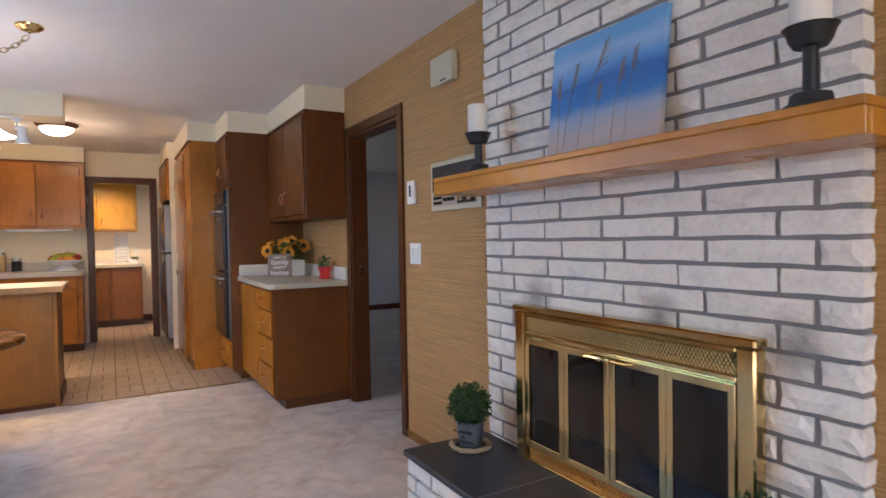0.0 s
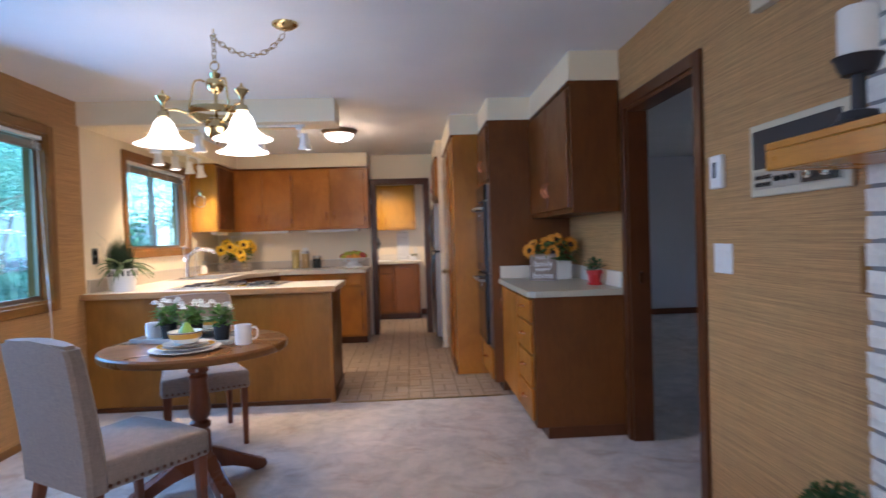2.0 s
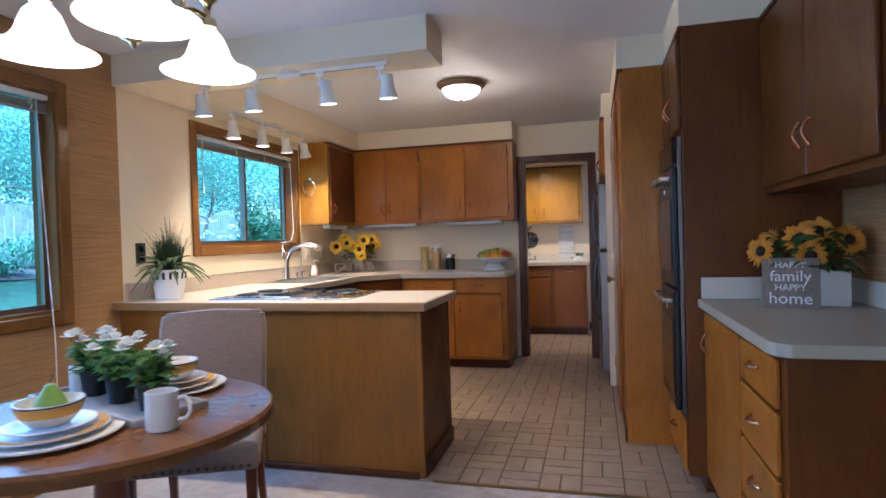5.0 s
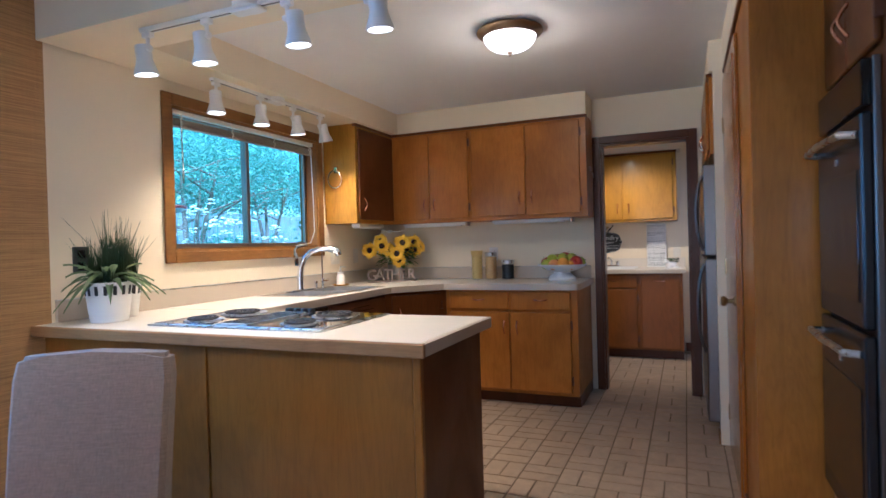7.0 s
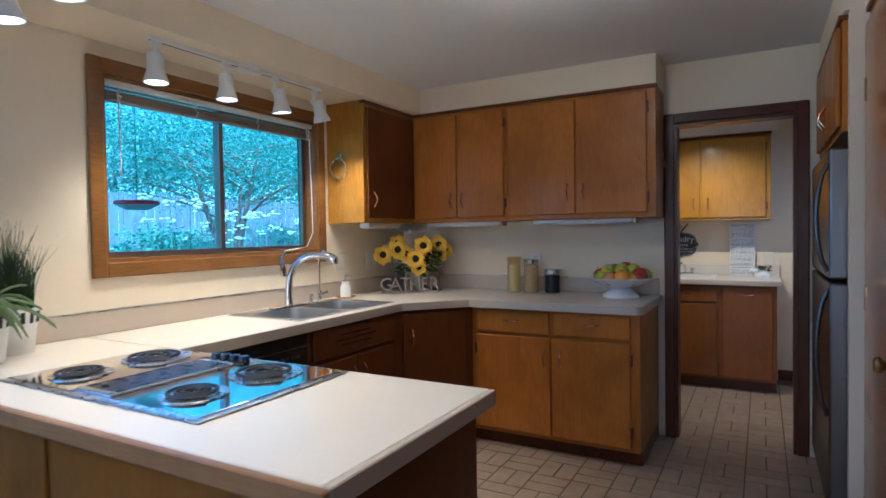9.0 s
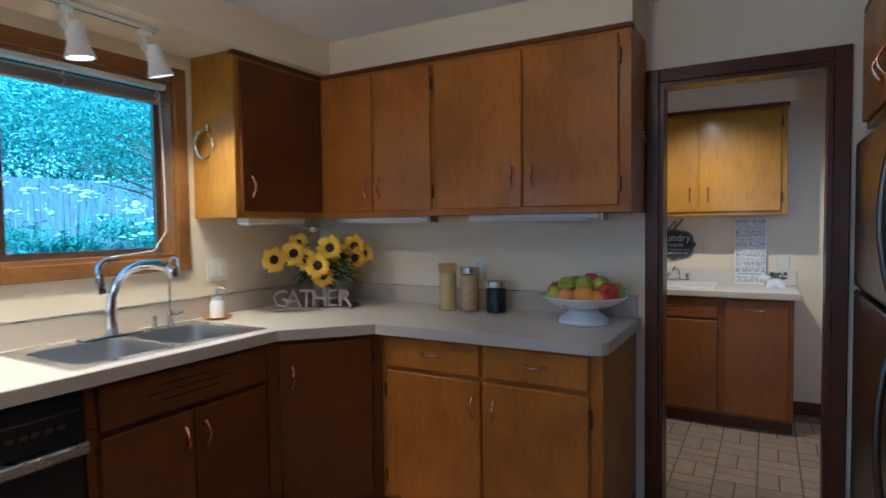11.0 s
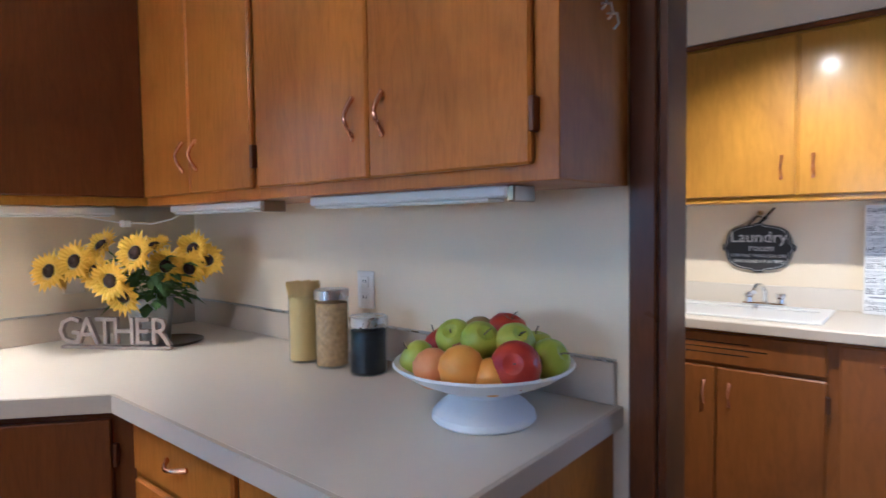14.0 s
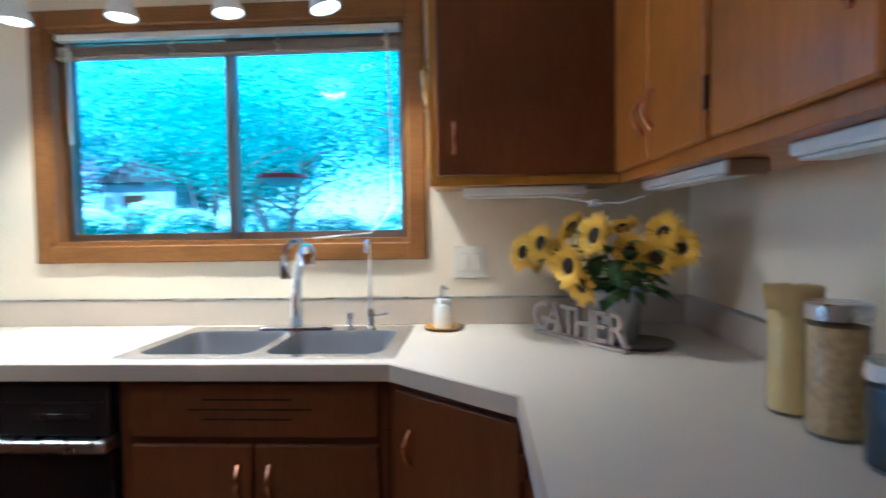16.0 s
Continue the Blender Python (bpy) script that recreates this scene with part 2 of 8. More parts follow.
def grasscloth_material():
    """Woven grass wallpaper: fine uneven reeds that run level."""
    n = Nodes("grasscloth_weave")
    reeds = n.noise(n.coords((2.2, 2.2, 260)), 1.0, 5, 0.7)
    knots = n.noise(n.coords((9, 9, 330)), 1.0, 2)
    warp = n.noise(n.coords((160, 160, 3)), 1.0, 2)
    c = (0.44, 0.245, 0.088)
    col = n.ramp(reeds, [(0.32, tone(c, 0.55)), (0.5, c), (0.68, tone(c, 1.5))])
    col = n.mix(0.3, col, n.ramp(knots, [(0.35, tone(c, 0.55)), (0.7, tone(c, 1.35))]))
    col = n.mix(0.10, col, n.ramp(warp, [(0.4, tone(c, 0.5)), (0.7, tone(c, 1.4))]))
    n.bump(reeds, 0.35, 0.002)
    return n.out(col, 0.72)


def tile_material():
    n = Nodes("stone_tile")
    v = n.coords((1, 1, 1), True)
    a = n.noise(v, 9, 5, 0.6, 0.6)
    b = n.noise(v, 60, 4)
    info = n.add("ShaderNodeObjectInfo")
    c = (0.45, 0.345, 0.245)
    col = n.ramp(a, [(0.3, tone(c, 0.78)), (0.7, tone(c, 1.18))])
    col = n.mix(0.3, col, n.ramp(b, [(0.3, tone(c, 0.6)), (0.7, tone(c, 1.25))]))
    col = n.mix(0.7, col, n.ramp(info.outputs["Random"], [(0, (0.78, 0.76, 0.72)), (1, (1, 1, 1))]), "MULTIPLY")
    n.bump(a, 0.2, 0.002)
    return n.out(col, n.ramp(b, [(0.3, (0.28,) * 3), (0.7, (0.45,) * 3)]))


def brick_material():
    n = Nodes("white_painted_brick")
    v = n.coords((1, 1, 1), True)
    a = n.noise(v, 14, 6, 0.65, 0.5)
    b = n.noise(v, 70, 4)
    info = n.add("ShaderNodeObjectInfo")
    c = (0.83, 0.78, 0.69)
    col = n.ramp(a, [(0.28, tone(c, 0.76)), (0.45, tone(c, 0.98)), (0.75, tone(c, 1.08))])
    col = n.mix(0.25, col, n.ramp(b, [(0.3, tone(c, 0.62)), (0.65, tone(c, 1.1))]))
    col = n.mix(0.6, col, n.ramp(info.outputs["Random"], [(0, (0.88, 0.86, 0.84)), (1, (1, 1, 1))]), "MULTIPLY")
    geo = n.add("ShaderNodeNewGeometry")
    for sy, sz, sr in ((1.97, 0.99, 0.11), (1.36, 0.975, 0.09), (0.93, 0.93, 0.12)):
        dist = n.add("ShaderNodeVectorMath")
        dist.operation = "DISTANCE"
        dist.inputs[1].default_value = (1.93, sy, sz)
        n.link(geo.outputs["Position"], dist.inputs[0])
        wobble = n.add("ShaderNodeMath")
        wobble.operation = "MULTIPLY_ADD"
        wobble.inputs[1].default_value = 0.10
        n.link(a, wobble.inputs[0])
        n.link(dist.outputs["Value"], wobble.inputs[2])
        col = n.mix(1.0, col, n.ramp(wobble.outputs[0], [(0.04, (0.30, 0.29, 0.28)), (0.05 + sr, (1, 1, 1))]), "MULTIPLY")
    n.bump(n.mix(0.35, n.ramp(a, [(0, (0, 0, 0)), (1, (1, 1, 1))]), n.ramp(b, [(0, (0, 0, 0)), (1, (1, 1, 1))])), 0.75, 0.012)
    return n.out(col, 0.75)


def fabric_material(name, c):
    n = Nodes(name)
    w1 = n.noise(n.coords((260, 260, 26)), 1.0, 3)
    w2 = n.noise(n.coords((26, 26, 300)), 1.0, 3)
    big = n.noise(n.coords((1, 1, 1)), 5, 3)
    col = n.ramp(w1, [(0.3, tone(c, 0.72)), (0.7, tone(c, 1.22))])
    col = n.mix(0.5, col, n.ramp(w2, [(0.3, tone(c, 0.7)), (0.7, tone(c, 1.25))]))
    col = n.mix(0.3, col, n.ramp(big, [(0.3, (0.75, 0.75, 0.75)), (0.7, (1, 1, 1))]), "MULTIPLY")
    n.bump(n.mix(0.5, n.ramp(w1, [(0, (0, 0, 0)), (1, (1, 1, 1))]), n.ramp(w2, [(0, (0, 0, 0)), (1, (1, 1, 1))])), 0.5, 0.002)
    return n.out(col, 0.9, 0.0, Sheen_Weight=0.2)


def leafy(name, c, vary=0.35, rough=0.55):
    n = Nodes(name)
    geo = n.add("ShaderNodeNewGeometry")
    v = n.noise(n.coords((1, 1, 1)), 3, 3)
    col = n.ramp(geo.outputs["Random Per Island"], [(0, tone(c, 1 - vary)), (1, tone(c, 1 + vary))])
    col = n.mix(0.4, col, n.ramp(v, [(0.3, tone(c, 0.6)), (0.7, tone(c, 1.4))]))
    m = n.out(col, rough, 0.0)
    # thin leaves let some light through
    nt = m.node_tree
    end = [x for x in nt.nodes if x.type == "OUTPUT_MATERIAL"][0]
    body = end.inputs[0].links[0].from_socket
    thin = nt.nodes.new("ShaderNodeBsdfTranslucent")
    both = nt.nodes.new("ShaderNodeMixShader")
    both.inputs[0].default_value = 0.5
    nt.links.new(col, thin.inputs[0])
    nt.links.new(body, both.inputs[1])
    nt.links.new(thin.outputs[0], both.inputs[2])
    nt.links.new(both.outputs[0], end.inputs[0])
    return m


WALL = paint("cream_wall_paint", (0.82, 0.71, 0.52), 0.6, 0.03, 140, 0.08)
CEIL = paint("white_ceiling_paint", (0.80, 0.79, 0.78), 0.75, 0.03, 180, 0.25)
GRASS_WALL = grasscloth_material()
CARPET = carpet_material()
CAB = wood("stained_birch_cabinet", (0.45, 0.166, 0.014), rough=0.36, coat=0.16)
# the same birch, with the shade of dim fronts put into its colour
CAB_SHADED = wood("shaded_birch_cabinet", (0.150, 0.048, 0.008), rough=0.40, coat=0.05)
TRIM = wood("dark_brown_trim", (0.105, 0.034, 0.010), rough=0.34, coat=0.08)
TRIM_OAK = wood("oak_window_trim", (0.26, 0.122, 0.026), scale=(14, 1.3, 14), rough=0.35)
MANTEL = wood("honey_maple_mantel", (0.56, 0.235, 0.026), scale=(14, 1.2, 14), rough=0.28, coat=0.2, contrast=0.18)
TABLE_WOOD = wood("walnut_table", (0.18, 0.080, 0.024), scale=(1.1, 9, 9), rough=0.3, coat=0.1, contrast=0.55)
LEG_WOOD = wood("cherry_leg", (0.17, 0.05, 0.02), rough=0.3)
LAMINATE = paint("cream_laminate", (0.72, 0.65, 0.54), 0.33, 0.03, 300, 0.03)
DESK_LAM = paint("olive_grey_desk_laminate", (0.47, 0.43, 0.33), 0.36, 0.04, 300, 0.03)
EDGE_OAK = wood("worn_counter_edge", (0.36, 0.19, 0.07), scale=(1.3, 14, 14), rough=0.4)
LAM_EDGE = paint("putty_laminate_edge", (0.55, 0.47, 0.37), 0.4, 0.05, 200, 0.03)
WHITE = paint("white_enamel", (0.82, 0.81, 0.78), 0.3, 0.02, 60, 0.02)
IVORY = paint("ivory_plastic", (0.74, 0.69, 0.58), 0.4, 0.03, 60, 0.02)
BEIGE = paint("beige_plastic", (0.56, 0.50, 0.36), 0.45, 0.05, 60, 0.04)
BLACK = paint("black_enamel", (0.012, 0.012, 0.013), 0.25, 0.1, 40, 0.03)
BLACK_GLASS = paint("black_oven_glass", (0.008, 0.008, 0.009), 0.05, 0.1, 4, 0.0)
IRON = paint("black_wrought_iron", (0.018, 0.017, 0.018), 0.5, 0.2, 60, 0.2)
STEEL = metal("brushed_steel", (0.62, 0.62, 0.61), 0.28)
BASIN_STEEL = Nodes("satin_basin_steel").out((0.42, 0.43, 0.46), 0.48, 1.0)
RIM_STEEL = Nodes("bright_rim_steel").out((0.70, 0.71, 0.73), 0.2, 1.0)
RING_BRASS = metal("pale_brass_ring", (0.86, 0.74, 0.46), 0.12)
LAUNDRY_WOOD = wood("red_brown_laundry_birch", (0.26, 0.090, 0.010), rough=0.38, coat=0.08)
PANTRY_WOOD = wood("lacquered_pantry_birch", (0.36, 0.125, 0.011), rough=0.24, coat=0.6, contrast=0.25)
STEEL_DARK = metal("dark_stainless", (0.17, 0.145, 0.13), 0.34)
CHROME = metal("chrome", (0.82, 0.83, 0.85), 0.07)
BRASS = metal("polished_brass", (0.68, 0.53, 0.26), 0.12)
BRASS_DARK = metal("aged_brass", (0.33, 0.24, 0.10), 0.3)
COPPER = metal("copper_pull", (0.72, 0.36, 0.20), 0.25)
BRONZE = metal("brushed_bronze", (0.40, 0.29, 0.19), 0.32)
HINGE = metal("dark_copper_hinge", (0.16, 0.075, 0.045), 0.4)
BLIND = paint("tan_blind_slat", (0.36, 0.29, 0.22), 0.45, 0.05, 60, 0.02)
GLASS = pane("window_glass", (0.72, 0.94, 1.0))
DARK_GLASS = pane("smoked_fire_glass", (0.36, 0.37, 0.41), 2.0)
ALU = metal("bronze_anodised_sash", (0.33, 0.27, 0.225), 0.35)
SLATE = paint("dark_slate", (0.035, 0.036, 0.042), 0.42, 0.35, 22, 0.35)
MORTAR = paint("grey_mortar", (0.23, 0.215, 0.205), 0.9, 0.15, 120, 0.6)
GROUT = paint("brown_grout", (0.20, 0.155, 0.105), 0.85, 0.12, 120, 0.3)
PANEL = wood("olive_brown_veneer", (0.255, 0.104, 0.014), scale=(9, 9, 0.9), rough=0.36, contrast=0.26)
# the same birch, with golden lamplight put into its colour
CAB_LIT = wood("lamplit_birch_cabinet", (0.45, 0.222, 0.012), rough=0.34, coat=0.2)
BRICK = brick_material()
TILE = tile_material()
SOOT = paint("soot_black", (0.012, 0.011, 0.010), 0.95, 0.3, 60, 0.5)

# ---- structure ----
XW, XE, YN, YS, CZ, SOF = -1.82, 1.99, 8.50, -3.4, 2.375, 2.195
T = 0.14


def structure(name, bm, material, label, smooth=False):
    return tagged(part(name, bm, material, None, label, smooth), label, "", "", "structure")


def wall_x(name, x0, x1, y0, y1, holes, material, label, z1=CZ + 0.1):
    """A wall that runs along y, with holes (y0, y1, z0, z1) through it."""
    bm = bmesh.new()
    at = y0
    for a, b, c, d in sorted(holes):
        add_box(bm, x0, x1, at, a, 0, z1)
        if c > 0:
            add_box(bm, x0, x1, a, b, 0, c)
        add_box(bm, x0, x1, a, b, d, z1)
        at = b
    add_box(bm, x0, x1, at, y1, 0, z1)
    return structure(name, bm, material, label)


def wall_y(name, y0, y1, x0, x1, holes, material, label, z1=CZ + 0.1):
    bm = bmesh.new()
    at = x0
    for a, b, c, d in sorted(holes):
        add_box(bm, at, a, y0, y1, 0, z1)
        if c > 0:
            add_box(bm, a, b, y0, y1, 0, c)
        add_box(bm, a, b, y0, y1, d, z1)
        at = b
    add_box(bm, at, x1, y0, y1, 0, z1)
    return structure(name, bm, material, label)


YG = 5.385                     # where grasscloth gives way to paint
DW = (2.62, 4.97, 0.90, 2.06)  # dining window opening: y, y, z, z
KW = (6.08, 7.472, 1.225, 2.06)  # kitchen window opening
DE = (3.36, 4.20, 0.0, 1.995)   # side door opening
DN = (0.225, 0.890, 0.0, 2.00)  # laundry door opening

wall_x("wall_west_dining", XW - T, XW, YS, YG, [DW], GRASS_WALL, "wall papered in tan woven grasscloth")
wall_x("wall_west_kitchen", XW - T, XW, YG, YN + 2.1, [KW], WALL, "cream painted kitchen wall round the sink window")
wall_x("wall_east", XE, XE + 0.12, YS, 5.60, [DE], GRASS_WALL, "wall papered in tan woven grasscloth")
wall_x("wall_east_kitchen", XE, XE + 0.12, 5.60, YN, [], WALL, "cream painted wall behind the tall cabinets")
wall_y("wall_north", YN, YN + 0.12, XW, XE + 0.12, [DN], WALL, "cream painted kitchen wall above the backsplash")
wall_y("wall_south", YS - T, YS, XW - T, XE + 0.12, [(-1.3, 1.3, 0.6, 2.1)], WALL, "cream painted wall with a wide window")
structure("wall_stub", box(1.02, XE, 7.40, 7.455, 0, SOF), WALL, "narrow cream wall end beside the refrigerator")

# laundry room and side room
wall_y("wall_laundry_north", 10.40, 10.52, -1.6, 2.5, [], WALL, "cream painted laundry wall")
# the unseen opening in the east wall is added for the fill lamp
wall_x("wall_laundry_east", 1.30, 1.42, YN + 0.12, 10.40, [(9.1, 9.9, 1.1, 1.95)], WALL, "cream painted laundry side wall")
wall_x("wall_laundry_west", -1.0, -0.9, YN + 0.12, 10.40, [], WALL, "cream painted laundry side wall")
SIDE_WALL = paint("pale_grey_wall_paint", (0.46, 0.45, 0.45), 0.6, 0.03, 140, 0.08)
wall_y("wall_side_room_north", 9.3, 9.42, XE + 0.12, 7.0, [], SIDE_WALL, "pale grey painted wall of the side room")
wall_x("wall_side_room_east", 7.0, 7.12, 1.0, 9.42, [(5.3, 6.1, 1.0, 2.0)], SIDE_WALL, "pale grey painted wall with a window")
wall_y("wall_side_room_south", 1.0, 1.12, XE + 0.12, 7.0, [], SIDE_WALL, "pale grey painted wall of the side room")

YT = 5.32                     # carpet ends, tile begins
structure("floor_carpet", boxes([(XW - T, XE, YS - T, YT, -0.12, 0), (XE, 7.12, 1.0, 9.42, -0.12, -0.001)]), CARPET, "worn beige cut-pile carpet with footprints in the nap")
floor_tile = structure("floor_tile", boxes([(XW - T, XE - 0.001, YT, 10.52, -0.12, -0.004)]), GROUT, "tan stone-look floor tile laid in a basket weave")
structure("floor_edge_strip", box(0.10, 1.36, YT - 0.012, YT + 0.016, 0.0, 0.006, 0.002), BRASS_DARK, "thin metal strip where carpet meets tile")
structure("ceiling", boxes([(XW - T, 7.12, YS - T, 10.52, CZ, CZ + 0.12)]), CEIL, "smooth white painted ceiling")
structure("ceiling_soffit", boxes([
    (XW, 0.125, YG - 0.03, 5.665, SOF, CZ), (XW, -1.46, 5.665, 8.19, SOF, CZ), (XW, 0.165, 8.19, YN, SOF, CZ),
    (1.68, XE, 4.30, 5.45, SOF, CZ), (1.33, XE, 5.45, 6.07, SOF, CZ), (1.07, XE, 6.07, 7.40, SOF, CZ), (1.0, XE, 7.40, YN, SOF, CZ),
]), WALL, "cream boxed soffits above the cabinets")
structure("ceiling_laundry_soffit", box(-0.9, 0.82, 10.08, 10.40, 2.14, CZ), WALL, "cream boxed soffit above the laundry cabinet")
# baseboards
bb = boxes([(XE - 0.012, XE, 2.36, 3.30, 0, 0.05), (XE - 0.012, XE, YS, 0.74, 0, 0.05), (XW, XW + 0.012, YS, YG - 0.03, 0, 0.05),
            (1.01, 1.022, 7.40, 7.455, 0, 0.08)], 0.002)
structure("baseboard", bb, TRIM_OAK, "narrow brown stained wooden baseboard")
structure("baseboard_laundry", boxes([(0.83, 1.30, 10.388, 10.40, 0, 0.09), (1.288, 1.30, YN + 0.12, 10.388, 0, 0.09)], 0.002), TRIM, "dark stained wooden baseboard in the laundry")
structure("baseboard_side_room", boxes([(XE + 0.13, 7.0, 9.285, 9.30, 0, 0.09)], 0.002), TRIM, "dark stained wooden baseboard in the side room")


def frame_pieces(a0, a1, z0, z1, w, bottom=True):
    """Casing strips round an opening: left, right, top (and bottom) as a0, a1, z0, z1 rows."""
    rows = [(a0 - w, a0, z0 if not bottom else z0 - w, z1 + w), (a1, a1 + w, z0 if not bottom else z0 - w, z1 + w), (a0, a1, z1, z1 + w)]
    if bottom:
        rows.append((a0, a1, z0 - w, z0))
    return rows


# side door: casing and jamb, standing open
door_e = thing("door_1", (XE, 3.78, 0), "doorway cased in dark stained wood, standing open", "", "", "structure")
for a, b, c, d in frame_pieces(DE[0], DE[1], 0, DE[3], 0.065, False):
    part("casing", box(XE - 0.018, XE, a, b, c, d, 0.004), TRIM, door_e)
for a, b, c, d in ((DE[0], DE[0] + 0.018, 0, DE[3]), (DE[1] - 0.018, DE[1], 0, DE[3]), (DE[0] + 0.018, DE[1] - 0.018, DE[3] - 0.018, DE[3])):
    part("jamb", box(XE - 0.001, XE + 0.121, a, b, c, d), TRIM, door_e)
part("door_leaf", box(XE + 0.125, XE + 0.88, 3.30, 3.335, 0.01, 1.97, 0.003), TRIM, door_e, "dark stained flush door swung into the side room")
part("strike_plate", box(XE + 0.05, XE + 0.075, DE[1] - 0.021, DE[1] - 0.017, 0.95, 1.02, 0.001), CHROME, door_e)
# laundry door
door_n = thing("door_2", (0.55, YN, 0), "cased opening in dark wood to the laundry", "", "", "structure")
for a, b, c, d in frame_pieces(DN[0], DN[1], 0, DN[3], 0.06, False):
    part("casing", box(a, b, YN - 0.018, YN, c, d, 0.004), TRIM, door_n)
for a, b, c, d in ((DN[0], DN[0] + 0.018, 0, DN[3]), (DN[1] - 0.018, DN[1], 0, DN[3]), (DN[0] + 0.018, DN[1] - 0.018, DN[3] - 0.018, DN[3])):
    part("jamb", box(a, b, YN - 0.001, YN + 0.121, c, d), TRIM, door_n)


def window(name, y0, y1, z0, z1, split, label, trim):
    """A wooden cased aluminium slider in the west wall with raised blinds."""
    w = thing(name, (XW, (y0 + y1) / 2, z0), label, "", "", "structure")
    for a, b, c, d in frame_pieces(y0, y1, z0, z1, 0.065):
        part("window_frame", box(XW, XW + 0.018, a, b, c, d, 0.004), trim, w)
    for a, b, c, d in ((y0, y0 + 0.015, z0, z1), (y1 - 0.015, y1, z0, z1), (y0 + 0.015, y1 - 0.015, z1 - 0.015, z1), (y0 + 0.015, y1 - 0.015, z0, z0 + 0.018)):
        part("reveal", box(XW - T - 0.01, XW + 0.004, a, b, c, d), trim, w)
    s = 0.028
    a0, a1, c0, c1 = y0 + 0.015, y1 - 0.015, z0 + 0.018, z1 - 0.015
    cuts = [a0] + ([split] if split else []) + [a1]
    for i, (p, q) in enumerate(zip(cuts, cuts[1:])):
        xo = XW - 0.085 - 0.028 * i
        p2, q2 = (p - 0.012 if i else p), (q + 0.012 if i < len(cuts) - 2 else q)
        sash = part("sash", boxes([(xo, xo + 0.026, p2, p2 + s, c0, c1), (xo, xo + 0.026, q2 - s, q2, c0, c1),
                                   (xo, xo + 0.026, p2 + s, q2 - s, c0, c0 + s), (xo, xo + 0.026, p2 + s, q2 - s, c1 - s, c1)], 0.002), ALU, w, "grey aluminium sash")
        g = part("pane", box(xo + 0.010, xo + 0.015, p2 + s, q2 - s, c0 + s, c1 - s), GLASS, sash, "clear glass pane")
        g.visible_shadow = False
    # raised mini blind: head rail, stacked slats, bottom rail
    part("blind_rail", box(XW - 0.045, XW - 0.008, a0 + 0.01, a1 - 0.01, c1 - 0.028, c1 - 0.002, 0.003), WHITE, w)
    for k in range(7):
        part("blind_slat", box(XW - 0.043 + 0.001 * (k % 2), XW - 0.012 + 0.001 * (k % 3), a0 + 0.015 + 0.002 * (k % 2), a1 - 0.015 - 0.002 * (k % 3), c1 - 0.0525 - 0.0050 * k, c1 - 0.0500 - 0.0050 * k), BLIND, w, "tan blind slat")
    part("blind_bottom_rail", box(XW - 0.046, XW - 0.010, a0 + 0.012, a1 - 0.012, c1 - 0.098, c1 - 0.086, 0.002), BLIND, w, "tan bottom rail")
    for f in (0.05, 0.35, 0.65, 0.95):
        yy = a0 + f * (a1 - a0)
        knot = tube([(XW - 0.006, yy, c1 - 0.030), (XW - 0.003, yy + 0.006, c1 - 0.050), (XW - 0.001, yy - 0.010, c1 - 0.062), (XW - 0.002, yy + 0.010, c1 - 0.074), (XW - 0.004, yy, c1 - 0.096)], 0.0042, 6)
        part("ladder_cord", knot, IVORY, w, "bunched cream ladder cord", True)
    return w


win_d = window("window_1", *DW, None, "large picture window with raised white mini blinds", TRIM_OAK)
part("blind_cord", tube([(XW + 0.01, 4.86, 2.0), (XW + 0.012, 4.88, 1.4), (XW + 0.03, 4.90, 0.75), (XW + 0.03, 4.90, 0.28)], 0.003, 6), WHITE, win_d, "white blind cord")
part("cord_tassel", lathe([(0.0, 0.0), (0.008, 0.005), (0.006, 0.05), (0.0, 0.055)], (XW + 0.03, 4.90, 0.22), 10), IVORY, win_d)
win_k = window("window_2", *KW, 6.77, "sliding kitchen window above the sink with raised blinds", TRIM_OAK)
part("blind_cord", tube([(XW + 0.004, 7.40, 2.0), (XW + 0.008, 7.41, 1.6), (XW + 0.012, 7.41, 1.35), (XW + 0.03, 7.33, 1.262), (XW + 0.05, 7.12, 1.245)], 0.003, 6), WHITE, win_k, "white blind cord")
part("blind_wand", tube([(XW - 0.004, 6.16, 2.0), (XW - 0.002, 6.165, 1.62)], 0.004, 6), WHITE, win_k)

# ---- cabinets ----
def facing(side, at):
    """Maps (along, out, up) of a cabinet front to the world."""
    if side == "W":      # front looks to -x
        return lambda u, d, z: (at - d, u, z)
    if side == "E":      # front looks to +x
        return lambda u, d, z: (at + d, u, z)
    if side == "N":      # front looks to +y
        return lambda u, d, z: (u, at + d, z)
    return lambda u, d, z: (u, at - d, z)


def fbox(f, u0, u1, d0, d1, z0, z1, bevel=0.0):
    a, b = f(u0, d0, z0), f(u1, d1, z1)
    return box(a[0], b[0], a[1], b[1], a[2], b[2], bevel)


